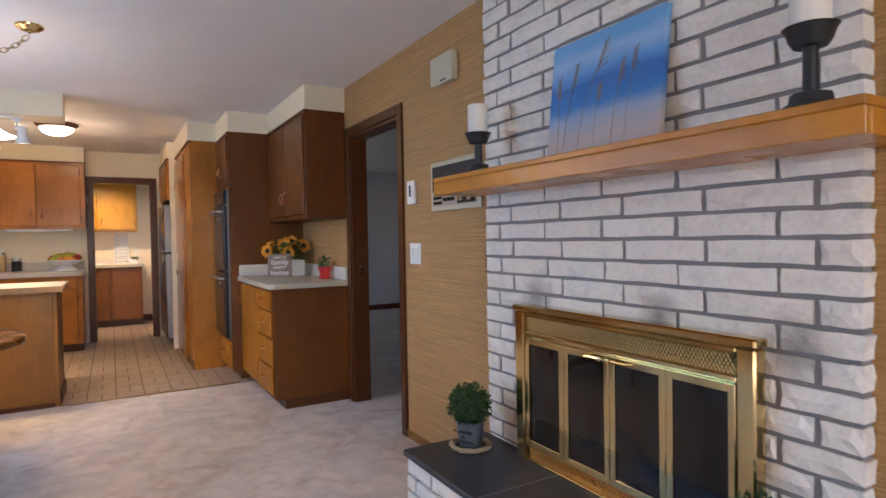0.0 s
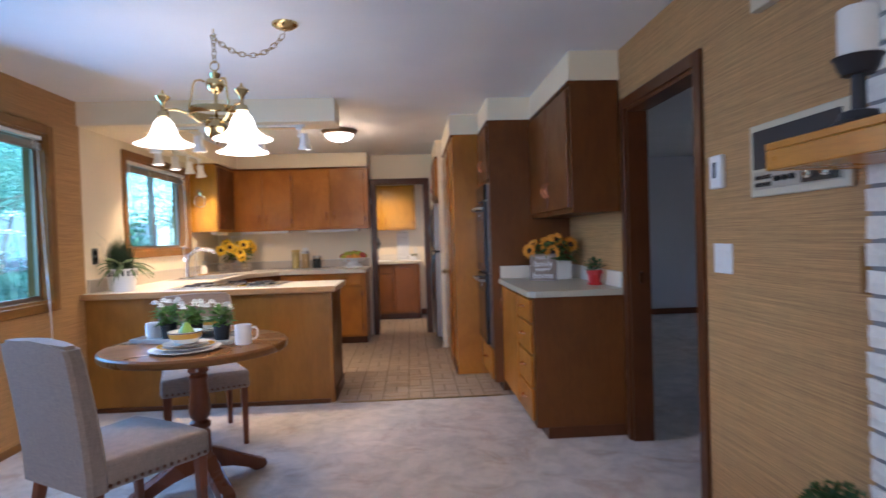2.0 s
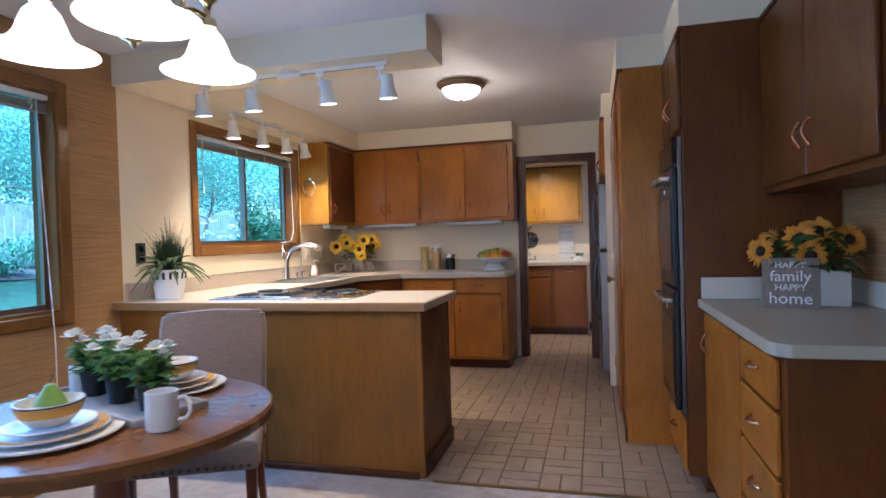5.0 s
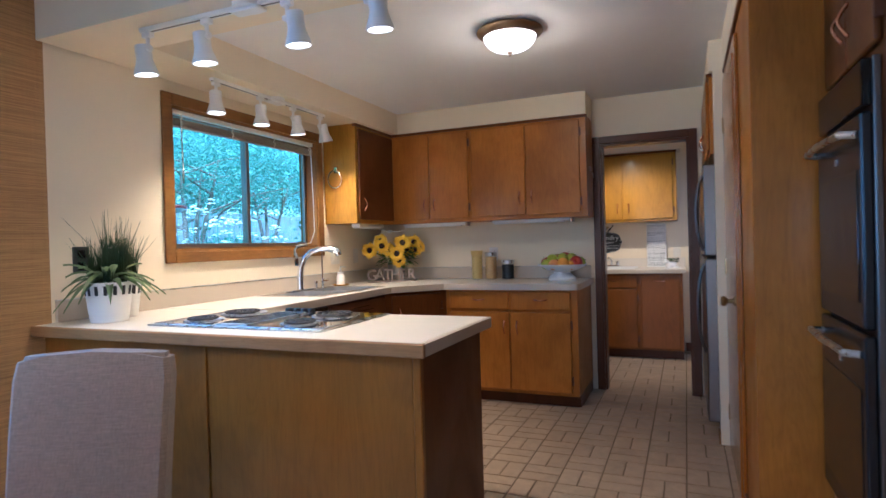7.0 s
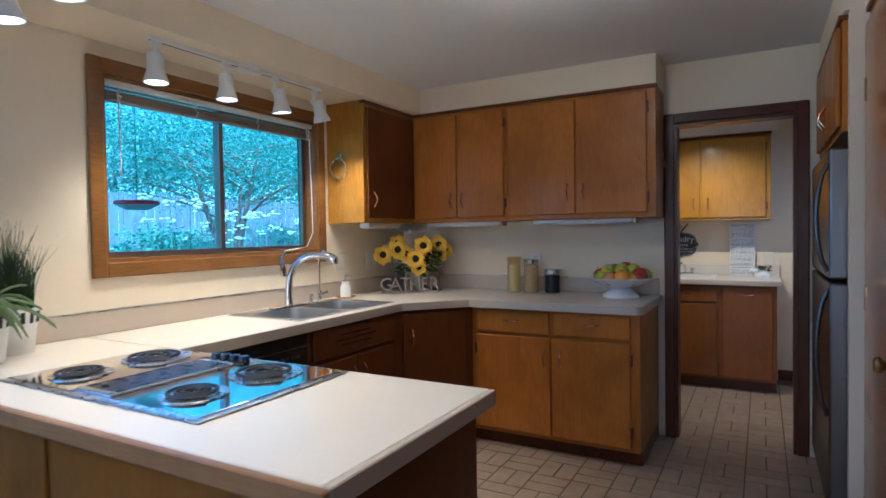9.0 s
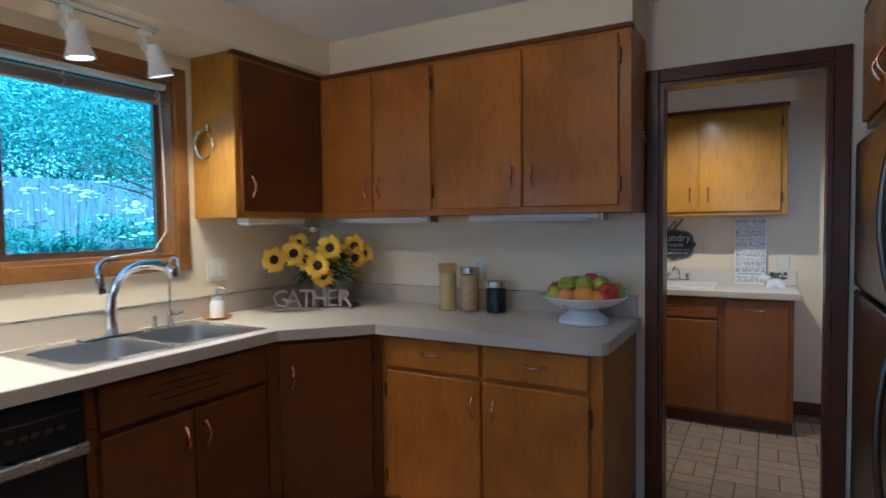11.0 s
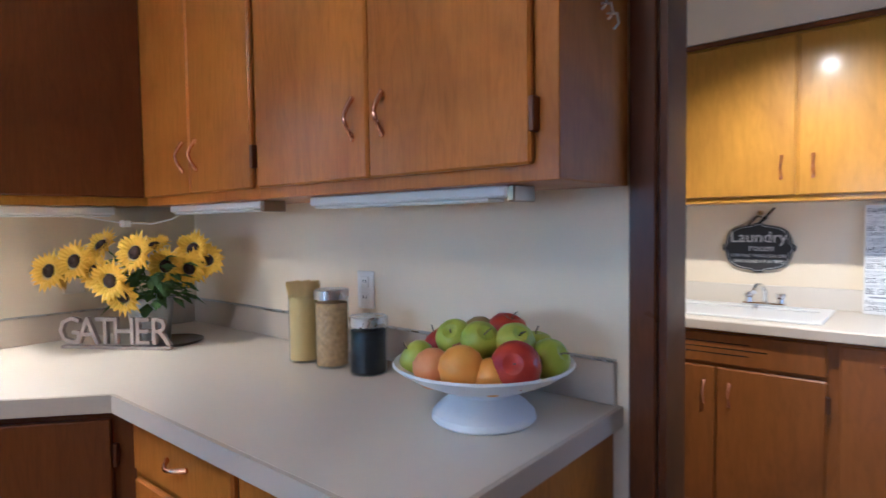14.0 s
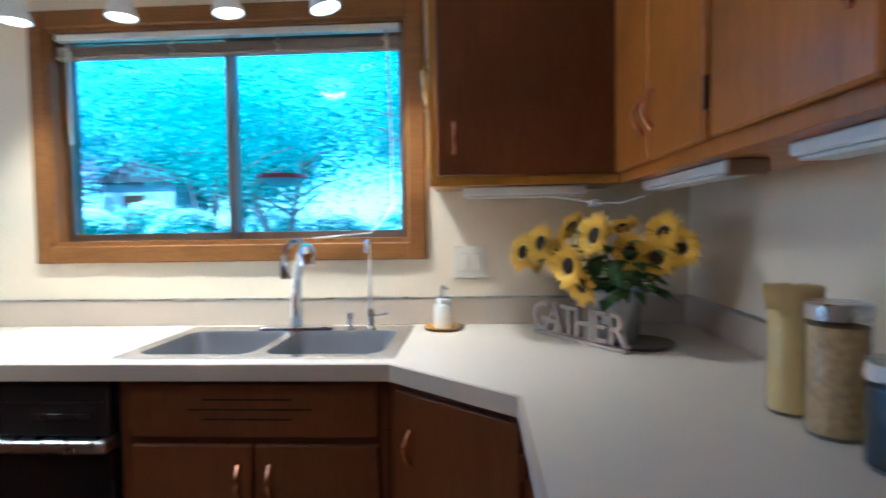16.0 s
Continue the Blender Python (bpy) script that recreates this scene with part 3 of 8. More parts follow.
def pull(f, u, z, parent, level=False, name="handle"):
    """A bent copper pull."""
    pts, rad = [], []
    for i in range(9):
        s = i / 8 * 2 - 1
        out = 0.020 + 0.026 * (1 - abs(s) ** 1.6)
        a = 0.047 * s
        pts.append(f(u + a, out, z - 0.004 * (1 - abs(s))) if level else f(u + 0.002, out, z + a))
        rad.append(0.0066 - 0.0020 * (1 - abs(s)))
    bm = tube(pts, rad, 8)
    for s in (-1, 1):
        p = f(u + 0.047 * s, 0.018, z) if level else f(u, 0.018, z + 0.047 * s)
        q = f(u + 0.047 * s, 0.024, z) if level else f(u, 0.024, z + 0.047 * s)
        add_tube(bm, [p, q], 0.006, 8)
    return part(name, bm, COPPER, parent, "bent copper pull", True)


def leaf(f, u0, u1, z0, z1, parent, handle=None, name="door", mat=None, level=False, hinge=None, slots=False):
    """A slab door or drawer front, proud of its frame, with pull and hinges."""
    d = part(name, fbox(f, u0, u1, 0.001, 0.019, z0, z1, 0.005), mat or CAB, parent)
    if handle:
        pull(f, handle[0], handle[1], d, level)
    if hinge is not None:
        for zz in (z0 + 0.09, z1 - 0.09):
            part("hinge", fbox(f, hinge - 0.006, hinge + 0.006, 0.0, 0.022, zz - 0.032, zz + 0.032, 0.002), HINGE, d)
    if slots:
        for k, (a, b) in enumerate(((0.30, 0.66), (0.24, 0.74), (0.30, 0.66))):
            zz = z0 + (z1 - z0) * (0.70 - 0.18 * k)
            part("vent_slot", fbox(f, u0 + a * (u1 - u0), u0 + b * (u1 - u0), 0.0185, 0.0200, zz - 0.002, zz + 0.002), BLACK, d)
    return d


def cabinet(name, f, u0, u1, depth, z0, z1, label, toe=0.0, mat=None, crown=False, category="cabinet"):
    c = f((u0 + u1) / 2, -depth / 2, z0)
    cab = thing(name, c, label, category)
    body = fbox(f, u0, u1, -depth, 0, z0 + toe, z1, 0.002)
    part("body", body, mat or CAB, cab)
    if toe:
        part("toe_kick", fbox(f, u0 + 0.002, u1 - 0.002, -depth, -0.07, z0, z0 + toe), TRIM, cab)
    if crown:
        part("top_moulding", fbox(f, u0 - 0.008, u1 + 0.008, -0.02, 0.014, z1 - 0.022, z1 - 0.001, 0.003), CAB_SHADED, cab)
    return cab


# north run
fN, UZ0, UZ1 = facing("S", 8.175), 1.41, SOF
up1 = cabinet("wall_cabinet", fN, -1.52, -0.785, 0.305, UZ0, UZ1, "two-door stained birch wall cabinet over the corner", crown=True)
leaf(fN, -1.50, -1.158, UZ0 + 0.03, UZ1 - 0.04, up1, (-1.20, 1.56))
leaf(fN, -1.152, -0.80, UZ0 + 0.03, UZ1 - 0.04, up1, (-1.11, 1.56), hinge=-0.796)
up2 = cabinet("wall_cabinet", fN, -0.785, 0.165, 0.305, UZ0, UZ1, "two-door stained birch wall cabinet beside the laundry opening", crown=True)
leaf(fN, -0.77, -0.318, UZ0 + 0.03, UZ1 - 0.04, up2, (-0.365, 1.58))
leaf(fN, -0.312, 0.115, UZ0 + 0.03, UZ1 - 0.04, up2, (-0.265, 1.58), hinge=0.119)
fW = facing("E", -1.52)
# one wood: lamplight is in the body's colour, shade in the door's
up3 = cabinet("wall_cabinet", fW, 7.575, 8.189, 0.298, UZ0, UZ1, "single-door stained birch wall cabinet beside the window", crown=True, mat=CAB_LIT)
leaf(fW, 7.60, 8.16, UZ0 + 0.03, UZ1 - 0.04, up3, (7.655, 1.56), mat=CAB_SHADED)

fNb = facing("S", 7.86)
CT = 0.875
base1 = cabinet("base_cabinet", fNb, -0.90, 0.125, 0.635, 0.0, CT, "stained birch base cabinet with two drawers over two doors", toe=0.09)
leaf(fNb, -0.865, -0.39, 0.72, 0.855, base1, (-0.625, 0.795), "drawer", level=True)
leaf(fNb, -0.365, 0.075, 0.72, 0.855, base1, (-0.145, 0.795), "drawer", level=True)
leaf(fNb, -0.865, -0.385, 0.115, 0.70, base1, (-0.425, 0.585), hinge=-0.869)
leaf(fNb, -0.377, 0.075, 0.115, 0.70, base1, (-0.325, 0.585), hinge=0.079)
fWb = facing("E", -1.235)
# sink and corner fronts take the birch copy with shade in its colour
base2 = cabinet("sink_cabinet", fWb, 6.70, 7.47, 0.575, 0.0, 0.72, "stained birch sink cabinet with a slotted false front", toe=0.09, mat=CAB_SHADED)
part("face_frame", fbox(fWb, 6.70, 7.47, -0.018, 0, 0.7205, CT, 0.001), CAB_SHADED, base2)
leaf(fWb, 6.735, 7.445, 0.70, 0.855, base2, None, "false_front", CAB_SHADED, slots=True)
leaf(fWb, 6.735, 7.087, 0.115, 0.68, base2, (7.045, 0.575), mat=CAB_SHADED)
leaf(fWb, 7.093, 7.445, 0.115, 0.68, base2, (7.135, 0.575), mat=CAB_SHADED)
# corner unit with its slanting face
corner = thing("corner_cabinet", (-1.5, 8.1, 0), "stained birch corner cabinet with a slanting door", "cabinet")
part("body", prism([(-1.81, 7.472), (-1.235, 7.472), (-0.902, 7.86), (-0.902, 8.494), (-1.81, 8.494)], 0.09, CT), CAB_SHADED, corner)
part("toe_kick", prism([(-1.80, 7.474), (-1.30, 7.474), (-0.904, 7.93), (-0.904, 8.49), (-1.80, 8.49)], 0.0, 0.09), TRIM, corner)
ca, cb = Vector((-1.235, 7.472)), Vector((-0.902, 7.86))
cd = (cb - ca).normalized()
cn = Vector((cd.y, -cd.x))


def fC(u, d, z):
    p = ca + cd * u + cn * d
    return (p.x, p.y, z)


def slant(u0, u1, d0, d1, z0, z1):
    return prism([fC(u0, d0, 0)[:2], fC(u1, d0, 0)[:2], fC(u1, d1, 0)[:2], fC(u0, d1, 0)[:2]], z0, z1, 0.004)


cdoor = part("door", slant(0.05, 0.46, 0.001, 0.019, 0.115, 0.845), CAB_SHADED, corner)
pull(fC, 0.105, 0.70, cdoor)
for zz in (0.2, 0.72):
    part("hinge", slant(0.462, 0.474, 0.0, 0.02, zz, zz + 0.06), HINGE, cdoor)

# dishwasher
dw = thing("dishwasher", (-1.5, 6.36, 0), "black built-in dishwasher with a steel pull bar", "dishwasher")
part("tub", box(-1.80, -1.245, 6.09, 6.695, 0.01, 0.87, 0.004), BLACK, dw)
dwd = part("door", box(-1.2445, -1.215, 6.10, 6.685, 0.10, 0.66, 0.005), BLACK_GLASS, dw)
part("handle", box(-1.2445, -1.180, 6.10, 6.685, 0.662, 0.70, 0.006), STEEL, dw, "brushed steel pull bar")
cpl = part("control_panel", box(-1.2445, -1.205, 6.10, 6.685, 0.702, 0.862, 0.006), BLACK, dw)
part("panel_groove", box(-1.2052, -1.2035, 6.12, 6.665, 0.80, 0.806), STEEL_DARK, cpl)
for k in range(5):
    part("button", box(-1.2052, -1.202, 6.46 + 0.035 * k, 6.485 + 0.035 * k, 0.755, 0.77, 0.001), STEEL_DARK, cpl)

# peninsula
pen = thing("peninsula_cabinet", (-0.86, 5.66, 0), "stained wood panelled peninsula base under the cooktop", "cabinet")
# body and end panel use the birch copy with shade in its colour
part("body", box(-1.815, 0.037, 5.36, 5.95, 0.0, CT, 0.002), CAB_SHADED, pen)
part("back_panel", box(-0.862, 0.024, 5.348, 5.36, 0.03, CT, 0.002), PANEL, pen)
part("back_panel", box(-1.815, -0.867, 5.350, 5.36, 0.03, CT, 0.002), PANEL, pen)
part("end_panel", box(0.037, 0.049, 5.37, 5.945, 0.03, CT, 0.002), CAB_SHADED, pen)
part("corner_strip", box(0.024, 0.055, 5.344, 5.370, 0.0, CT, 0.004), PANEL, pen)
part("seam_strip", box(-0.873, -0.857, 5.340, 5.348, 0.03, CT, 0.002), PANEL, pen)
part("base_shoe", boxes([(-1.815, 0.024, 5.336, 5.350, 0.0, 0.03), (0.049, 0.062, 5.37, 5.945, 0.0, 0.09)], 0.003), TRIM, pen)
pen_top = thing("peninsula_worktop", (-0.86, 5.66, CT), "cream laminate worktop with a worn wooden front edge", "worktop")
part("slab", box(-1.815, 0.077, 5.305, 5.970, CT + 0.002, 0.915, 0.003), LAMINATE, pen_top)
part("front_edge", box(-1.815, 0.094, 5.286, 5.3045, CT - 0.006, 0.9145, 0.004), EDGE_OAK, pen_top, "worn brown wooden edge strip")
part("end_edge", box(0.0775, 0.094, 5.305, 5.970, CT - 0.004, 0.9145, 0.003), LAM_EDGE, pen_top)

# L-shaped worktop with its slanting inner corner
ctop = thing("kitchen_worktop", (-1.5, 8.0, CT), "cream laminate worktop with backsplash round the sink corner", "worktop")
ARC = [(0.083 + 0.055 * math.sin(radians(q)), 7.87 - 0.055 * math.cos(radians(q))) for q in range(0, 91, 9)]
HOLE = (-1.70, -1.275, 6.70, 7.46)
bm = bmesh.new()
add_box(bm, -1.815, HOLE[0], 5.976, 8.495, CT + 0.002, 0.915)
add_box(bm, HOLE[0], HOLE[1], 5.976, HOLE[2], CT + 0.002, 0.915)
add_box(bm, HOLE[0], HOLE[1], HOLE[3], 8.495, CT + 0.002, 0.915)
add_prism(bm, [(HOLE[1], 5.976), (-1.195, 5.976), (-1.195, 7.485), (-0.90, 7.815)] + ARC + [(0.138, 8.495), (HOLE[1], 8.495)], CT + 0.002, 0.915)
part("slab", bm, LAMINATE, ctop)
rim = [(-1.195, 5.976), (-1.195, 7.485), (-0.90, 7.815)] + ARC + [(0.138, 8.495)]
bm = bmesh.new()
for (ax, ay), (bx, by) in zip(rim, rim[1:]):
    d = (Vector((bx, by)) - Vector((ax, ay))).normalized()
    n = Vector((d.y, -d.x)) * 0.010
    add_prism(bm, [(ax, ay), (ax + n.x, ay + n.y), (bx + n.x, by + n.y), (bx, by)], CT - 0.006, 0.9142)
part("edge_band", bm, LAM_EDGE, ctop, "putty laminate edge band")
part("backsplash", box(XW + 0.002, XW + 0.02, 5.40, 8.479, 0.916, 1.015, 0.002), LAM_EDGE, ctop)
part("backsplash", box(XW + 0.002, 0.132, 8.48, 8.498, 0.916, 1.015, 0.002), LAM_EDGE, ctop)
part("splash_cap", boxes([(XW + 0.002, XW + 0.022, 5.40, 8.478, 1.0155, 1.019), (XW + 0.002, 0.132, 8.478, 8.498, 1.0155, 1.019)]), STEEL, ctop, "thin metal cap strip")

# desk
fD = facing("W", 1.425)
# desk body, wall cabinet and oven tower carry their shade in the wood colour
desk = cabinet("desk_cabinet", fD, 4.30, 5.448, 0.56, 0.0, CT, "stained wood desk base with four drawers and a door", toe=0.07, mat=CAB_SHADED)
for z0, z1 in ((0.715, 0.855), (0.52, 0.70), (0.31, 0.505), (0.10, 0.295)):
    leaf(fD, 4.345, 4.755, z0, z1, desk, (4.55, (z0 + z1) / 2 + 0.015), "drawer", CAB, level=True)
leaf(fD, 4.785, 5.42, 0.10, 0.855, desk, (5.355, 0.72), mat=CAB)
dtop = thing("desk_worktop", (1.7, 4.87, CT), "olive grey laminate desk top with a cream backsplash", "worktop")
part("slab", prism([(XE - 0.005, 4.268), (XE - 0.005, 5.447), (1.385, 5.447), (1.385, 4.33), (1.398, 4.293), (1.43, 4.268)], CT + 0.002, 0.915, 0.003), DESK_LAM, dtop)
part("backsplash", boxes([(XE - 0.022, XE - 0.003, 4.30, 5.447, 0.916, 1.015), (1.40, XE - 0.022, 5.428, 5.447, 0.916, 1.015)], 0.002), LAMINATE, dtop)
fU = facing("W", 1.68)
upr = cabinet("wall_cabinet", fU, 4.30, 5.448, 0.30, 1.39, SOF, "two-door stained birch wall cabinet above the desk, shade in its colour", mat=CAB_SHADED, crown=True)
leaf(fU, 4.33, 4.86, 1.42, SOF - 0.04, upr, (4.815, 1.57), mat=CAB_SHADED, hinge=4.326)
leaf(fU, 4.867, 5.42, 1.42, SOF - 0.04, upr, (4.91, 1.57), mat=CAB_SHADED)

# oven tower with double oven
fO = facing("W", 1.335)
tower = cabinet("oven_cabinet", fO, 5.45, 6.068, 0.65, 0.0, SOF, "tall stained birch cabinet housing the double oven, shade in its colour", toe=0.07, mat=CAB_SHADED, crown=True)
leaf(fO, 5.475, 5.757, 1.72, SOF - 0.04, tower, (5.725, 1.86), mat=CAB_SHADED, hinge=5.471)
leaf(fO, 5.763, 6.045, 1.72, SOF - 0.04, tower, (5.795, 1.86), mat=CAB_SHADED)
leaf(fO, 5.475, 6.045, 0.09, 0.33, tower, (5.76, 0.23), "drawer", CAB, level=True)
oven = thing("double_oven", (1.33, 5.76, 0.35), "black glass double wall oven with steel handles", "oven")
part("trim_frame", fbox(fO, 5.49, 6.03, 0.001, 0.020, 0.35, 1.69, 0.003), STEEL_DARK, oven)
part("control_panel", fbox(fO, 5.495, 6.025, 0.021, 0.045, 1.56, 1.685, 0.004), BLACK_GLASS, oven)
for z0, z1 in ((0.37, 0.95), (0.965, 1.545)):
    od = part("oven_door", fbox(fO, 5.495, 6.025, 0.021, 0.050, z0, z1, 0.006), BLACK, oven)
    part("oven_window", fbox(fO, 5.53, 5.99, 0.0505, 0.0525, z0 + 0.07, z1 - 0.15, 0.001), BLACK_GLASS, od)
    pts = [fO(5.53, 0.052, z1 - 0.055), fO(5.54, 0.088, z1 - 0.052), fO(5.76, 0.098, z1 - 0.050), fO(5.98, 0.088, z1 - 0.052), fO(5.99, 0.052, z1 - 0.055)]
    part("handle", tube(pts, 0.011, 10), STEEL, od, "brushed steel bar handle", True)
    part("badge", fbox(fO, 5.75, 5.77, 0.0505, 0.0522, z1 - 0.115, z1 - 0.095), STEEL, od)

# pantry
fP = facing("W", 1.085)
pantry = cabinet("pantry_cabinet", fP, 6.07, 7.398, 0.91, 0.0, SOF, "tall glossy stained birch pantry closet", toe=0.0, crown=True)
pd = part("door", fbox(fP, 6.60, 7.33, 0.001, 0.022, 0.02, 2.06, 0.003), PANTRY_WOOD, pantry)
part("casing", fbox(fP, 6.53, 6.595, 0.001, 0.016, 0.0, 2.125, 0.003), PANTRY_WOOD, pantry)
part("casing", fbox(fP, 7.335, 7.395, 0.001, 0.016, 0.0, 2.125, 0.003), PANTRY_WOOD, pantry)
part("casing", fbox(fP, 6.595, 7.335, 0.001, 0.016, 2.065, 2.125, 0.003), PANTRY_WOOD, pantry)
part("base_shoe", fbox(fP, 6.072, 6.53, 0.0005, 0.012, 0.0, 0.08, 0.003), TRIM, pantry)
kn = lathe([(0.024, 0.0), (0.024, 0.005), (0.010, 0.010), (0.009, 0.032), (0.022, 0.042), (0.025, 0.052), (0.018, 0.062), (0.0, 0.064)], fP(6.68, 0.022, 0.92), 20, pose(0, 0, 0, 0, -90, 0))
part("knob", kn, BRASS_DARK, pd, "aged brass knob", True)
for zz in (0.22, 1.05, 1.86):
    part("hinge", fbox(fP, 7.326, 7.340, 0.014, 0.026, zz - 0.045, zz + 0.045, 0.002), BRASS, pd, "brass butt hinge")

# refrigerator and the cabinet above it
fF = facing("W", 0.985)
fr = thing("refrigerator", (1.35, 7.96, 0), "stainless steel top-freezer refrigerator with curved handles", "refrigerator")
part("case", box(1.06, 1.93, 7.475, 8.42, 0.03, 1.66, 0.006), STEEL_DARK, fr)
part("kick_grille", box(1.03, 1.06, 7.49, 8.41, 0.03, 0.10, 0.003), BLACK, fr)
for z0, z1, hz0, hz1 in ((0.105, 1.095, 0.52, 1.06), (1.11, 1.66, 1.14, 1.60)):
    frd = part("freezer_door" if z0 > 1 else "fridge_door", box(0.958, 1.059, 7.478, 8.418, z0, z1, 0.010, 2), STEEL_DARK, fr)
    n = 10
    pts = [(0.957 - 0.042 * math.sin(math.pi * min(1, max(0, i / n))) ** 0.6, 7.525, hz0 + (hz1 - hz0) * i / n) for i in range(n + 1)]
    part("handle", tube(pts, 0.010, 10), STEEL_DARK, frd, "curved steel bar handle", True)
fA = facing("W", 1.0)
ovf = cabinet("wall_cabinet", fA, 7.456, 8.495, 0.6, 1.72, SOF, "two-door stained wall cabinet above the refrigerator", crown=True)
leaf(fA, 7.48, 7.97, 1.745, SOF - 0.04, ovf, (7.93, 1.86), mat=CAB)
leaf(fA, 7.98, 8.47, 1.745, SOF - 0.04, ovf, (8.02, 1.86), mat=CAB)

# laundry cabinets
fL = facing("S", 10.085)
# the lamp's gold is put into this cabinet's wood colour
lup = cabinet("wall_cabinet", fL, -0.60, 0.775, 0.31, 1.405, 2.135, "two-door stained birch wall cabinet in the laundry, lamplight in its colour", crown=True, mat=CAB_LIT)
leaf(fL, -0.28, 0.237, 1.43, 2.10, lup, (0.185, 1.55), mat=CAB_LIT)
leaf(fL, 0.245, 0.74, 1.43, 2.10, lup, (0.30, 1.55), hinge=0.744, mat=CAB_LIT)
fM = facing("S", 9.85)
lb = cabinet("base_cabinet", fM, -0.60, 0.815, 0.545, 0.0, CT, "stained birch laundry base cabinet with a tilt-out hamper door", toe=0.09, mat=LAUNDRY_WOOD)
leaf(fM, -0.40, 0.385, 0.725, 0.855, lb, None, "false_front", slots=True, mat=LAUNDRY_WOOD)
leaf(fM, -0.40, -0.012, 0.11, 0.71, lb, (-0.055, 0.60), mat=LAUNDRY_WOOD)
leaf(fM, -0.006, 0.385, 0.11, 0.71, lb, (0.045, 0.60), hinge=0.389, mat=LAUNDRY_WOOD)
leaf(fM, 0.425, 0.785, 0.11, 0.855, lb, (0.60, 0.795), "hamper_door", level=True, mat=LAUNDRY_WOOD)
lt = thing("laundry_worktop", (0.1, 10.1, CT), "cream laminate laundry worktop with backsplash", "worktop")
part("slab", box(-0.60, 0.845, 9.815, 10.395, CT + 0.002, 0.912, 0.003), LAMINATE, lt)
part("edge_band", box(-0.60, 0.846, 9.803, 9.8145, CT - 0.004, 0.911, 0.003), LAM_EDGE, lt)
part("backsplash", box(-0.60, 0.845, 10.38, 10.398, 0.913, 1.01, 0.002), LAMINATE, lt)

# ---- lamps ----
SHADE = glow("lit_frosted_shade", (1.0, 0.86, 0.66), 0.85)
DOME = glow("lit_frosted_dome", (1.0, 0.88, 0.70), 0.75)
BULB = glow("lit_bulb", (1.0, 0.90, 0.72), 1.8)
UNDER = paint("white_diffuser", (0.80, 0.80, 0.78), 0.4, 0.02, 60, 0.02)

# chandelier on a swagged chain
CX, CY = -0.30, 3.875
ch = thing("chandelier", (CX, CY, CZ), "brass three-arm chandelier with lit white bell shades on a swagged chain", "chandelier")
part("canopy", lathe([(0.0, 0.0), (0.066, 0.0), (0.064, -0.010), (0.040, -0.026), (0.012, -0.032), (0.0, -0.045)], (0.080, 3.81, CZ), 28), BRASS, ch, "", True)
part("ceiling_hook", tube([(CX, CY, CZ), (CX, CY, CZ - 0.02), (CX + 0.012, CY, CZ - 0.03), (CX, CY, CZ - 0.042), (CX - 0.012, CY, CZ - 0.032)], 0.004, 8), BRASS, ch)


def chain(path, parent):
    """Oval links strung along the path, every second one turned."""
    pts = [Vector(p) for p in path]
    acc, at, k = 0.0, pts[0], 0
    pitch = 0.030
    for a, b in zip(pts, pts[1:]):
        d, ln = (b - a).normalized(), (b - a).length
        s = pitch - acc
        while s <= ln:
            c = a + d * s
            side = d.cross(Vector((0.3, 0.9, 0.2))).normalized()
            if k % 2:
                side = d.cross(side)
            ring = [c + d * (0.022 * math.cos(q)) + side * (0.0115 * math.sin(q)) for q in [2 * math.pi * i / 10 for i in range(10)]]
            part("chain_link", tube(ring, 0.0026, 5, True), BRASS_DARK, parent, "", True)
            k += 1
            s += pitch
        acc = (ln - (s - pitch))
    return k


sag = []
for i in range(15):
    q = i / 14
    sag.append((0.080 + (CX - 0.080) * q, 3.81 + (CY - 3.81) * q, CZ - 0.045 - 0.115 * 4 * q * (1 - q) * (0.75 + 0.3 * (1 - q))))
chain(sag, ch)
chain([(CX, CY, CZ - 0.035), (CX, CY, 2.205)], ch)
part("loop", tube([(CX + 0.022 * math.cos(a), CY, 2.185 + 0.024 * math.sin(a)) for a in [2 * math.pi * i / 14 for i in range(14)]], 0.004, 6, True), BRASS, ch, "", True)
part("column", lathe([(0.0, 2.160), (0.012, 2.160), (0.014, 2.150), (0.030, 2.146), (0.026, 2.132), (0.020, 2.120), (0.042, 2.112), (0.046, 2.092), (0.040, 2.066), (0.022, 2.048),
                      (0.010, 2.040), (0.008, 1.92), (0.040, 1.915), (0.058, 1.905), (0.060, 1.885), (0.058, 1.872), (0.062, 1.862), (0.052, 1.826), (0.030, 1.806), (0.012, 1.798), (0.006, 1.784), (0.0, 1.780)], (CX, CY, 0), 26), BRASS, ch, "", True)
bm = bmesh.new()
ring = [(0.128, 1.925), (0.136, 1.925), (0.138, 1.945), (0.136, 1.962), (0.128, 1.962)]
add_lathe(bm, ring + [ring[0]], (CX, CY, 0), 40)
part("ring", bm, BRASS, ch, "", True)
SH = [(0.0, 0.0), (0.020, 0.0), (0.030, -0.006), (0.044, -0.022), (0.056, -0.050), (0.066, -0.080), (0.084, -0.104), (0.112, -0.122), (0.140, -0.132),
      (0.140, -0.135), (0.110, -0.126), (0.081, -0.108), (0.062, -0.082), (0.052, -0.050), (0.040, -0.024), (0.026, -0.010), (0.0, -0.008)]
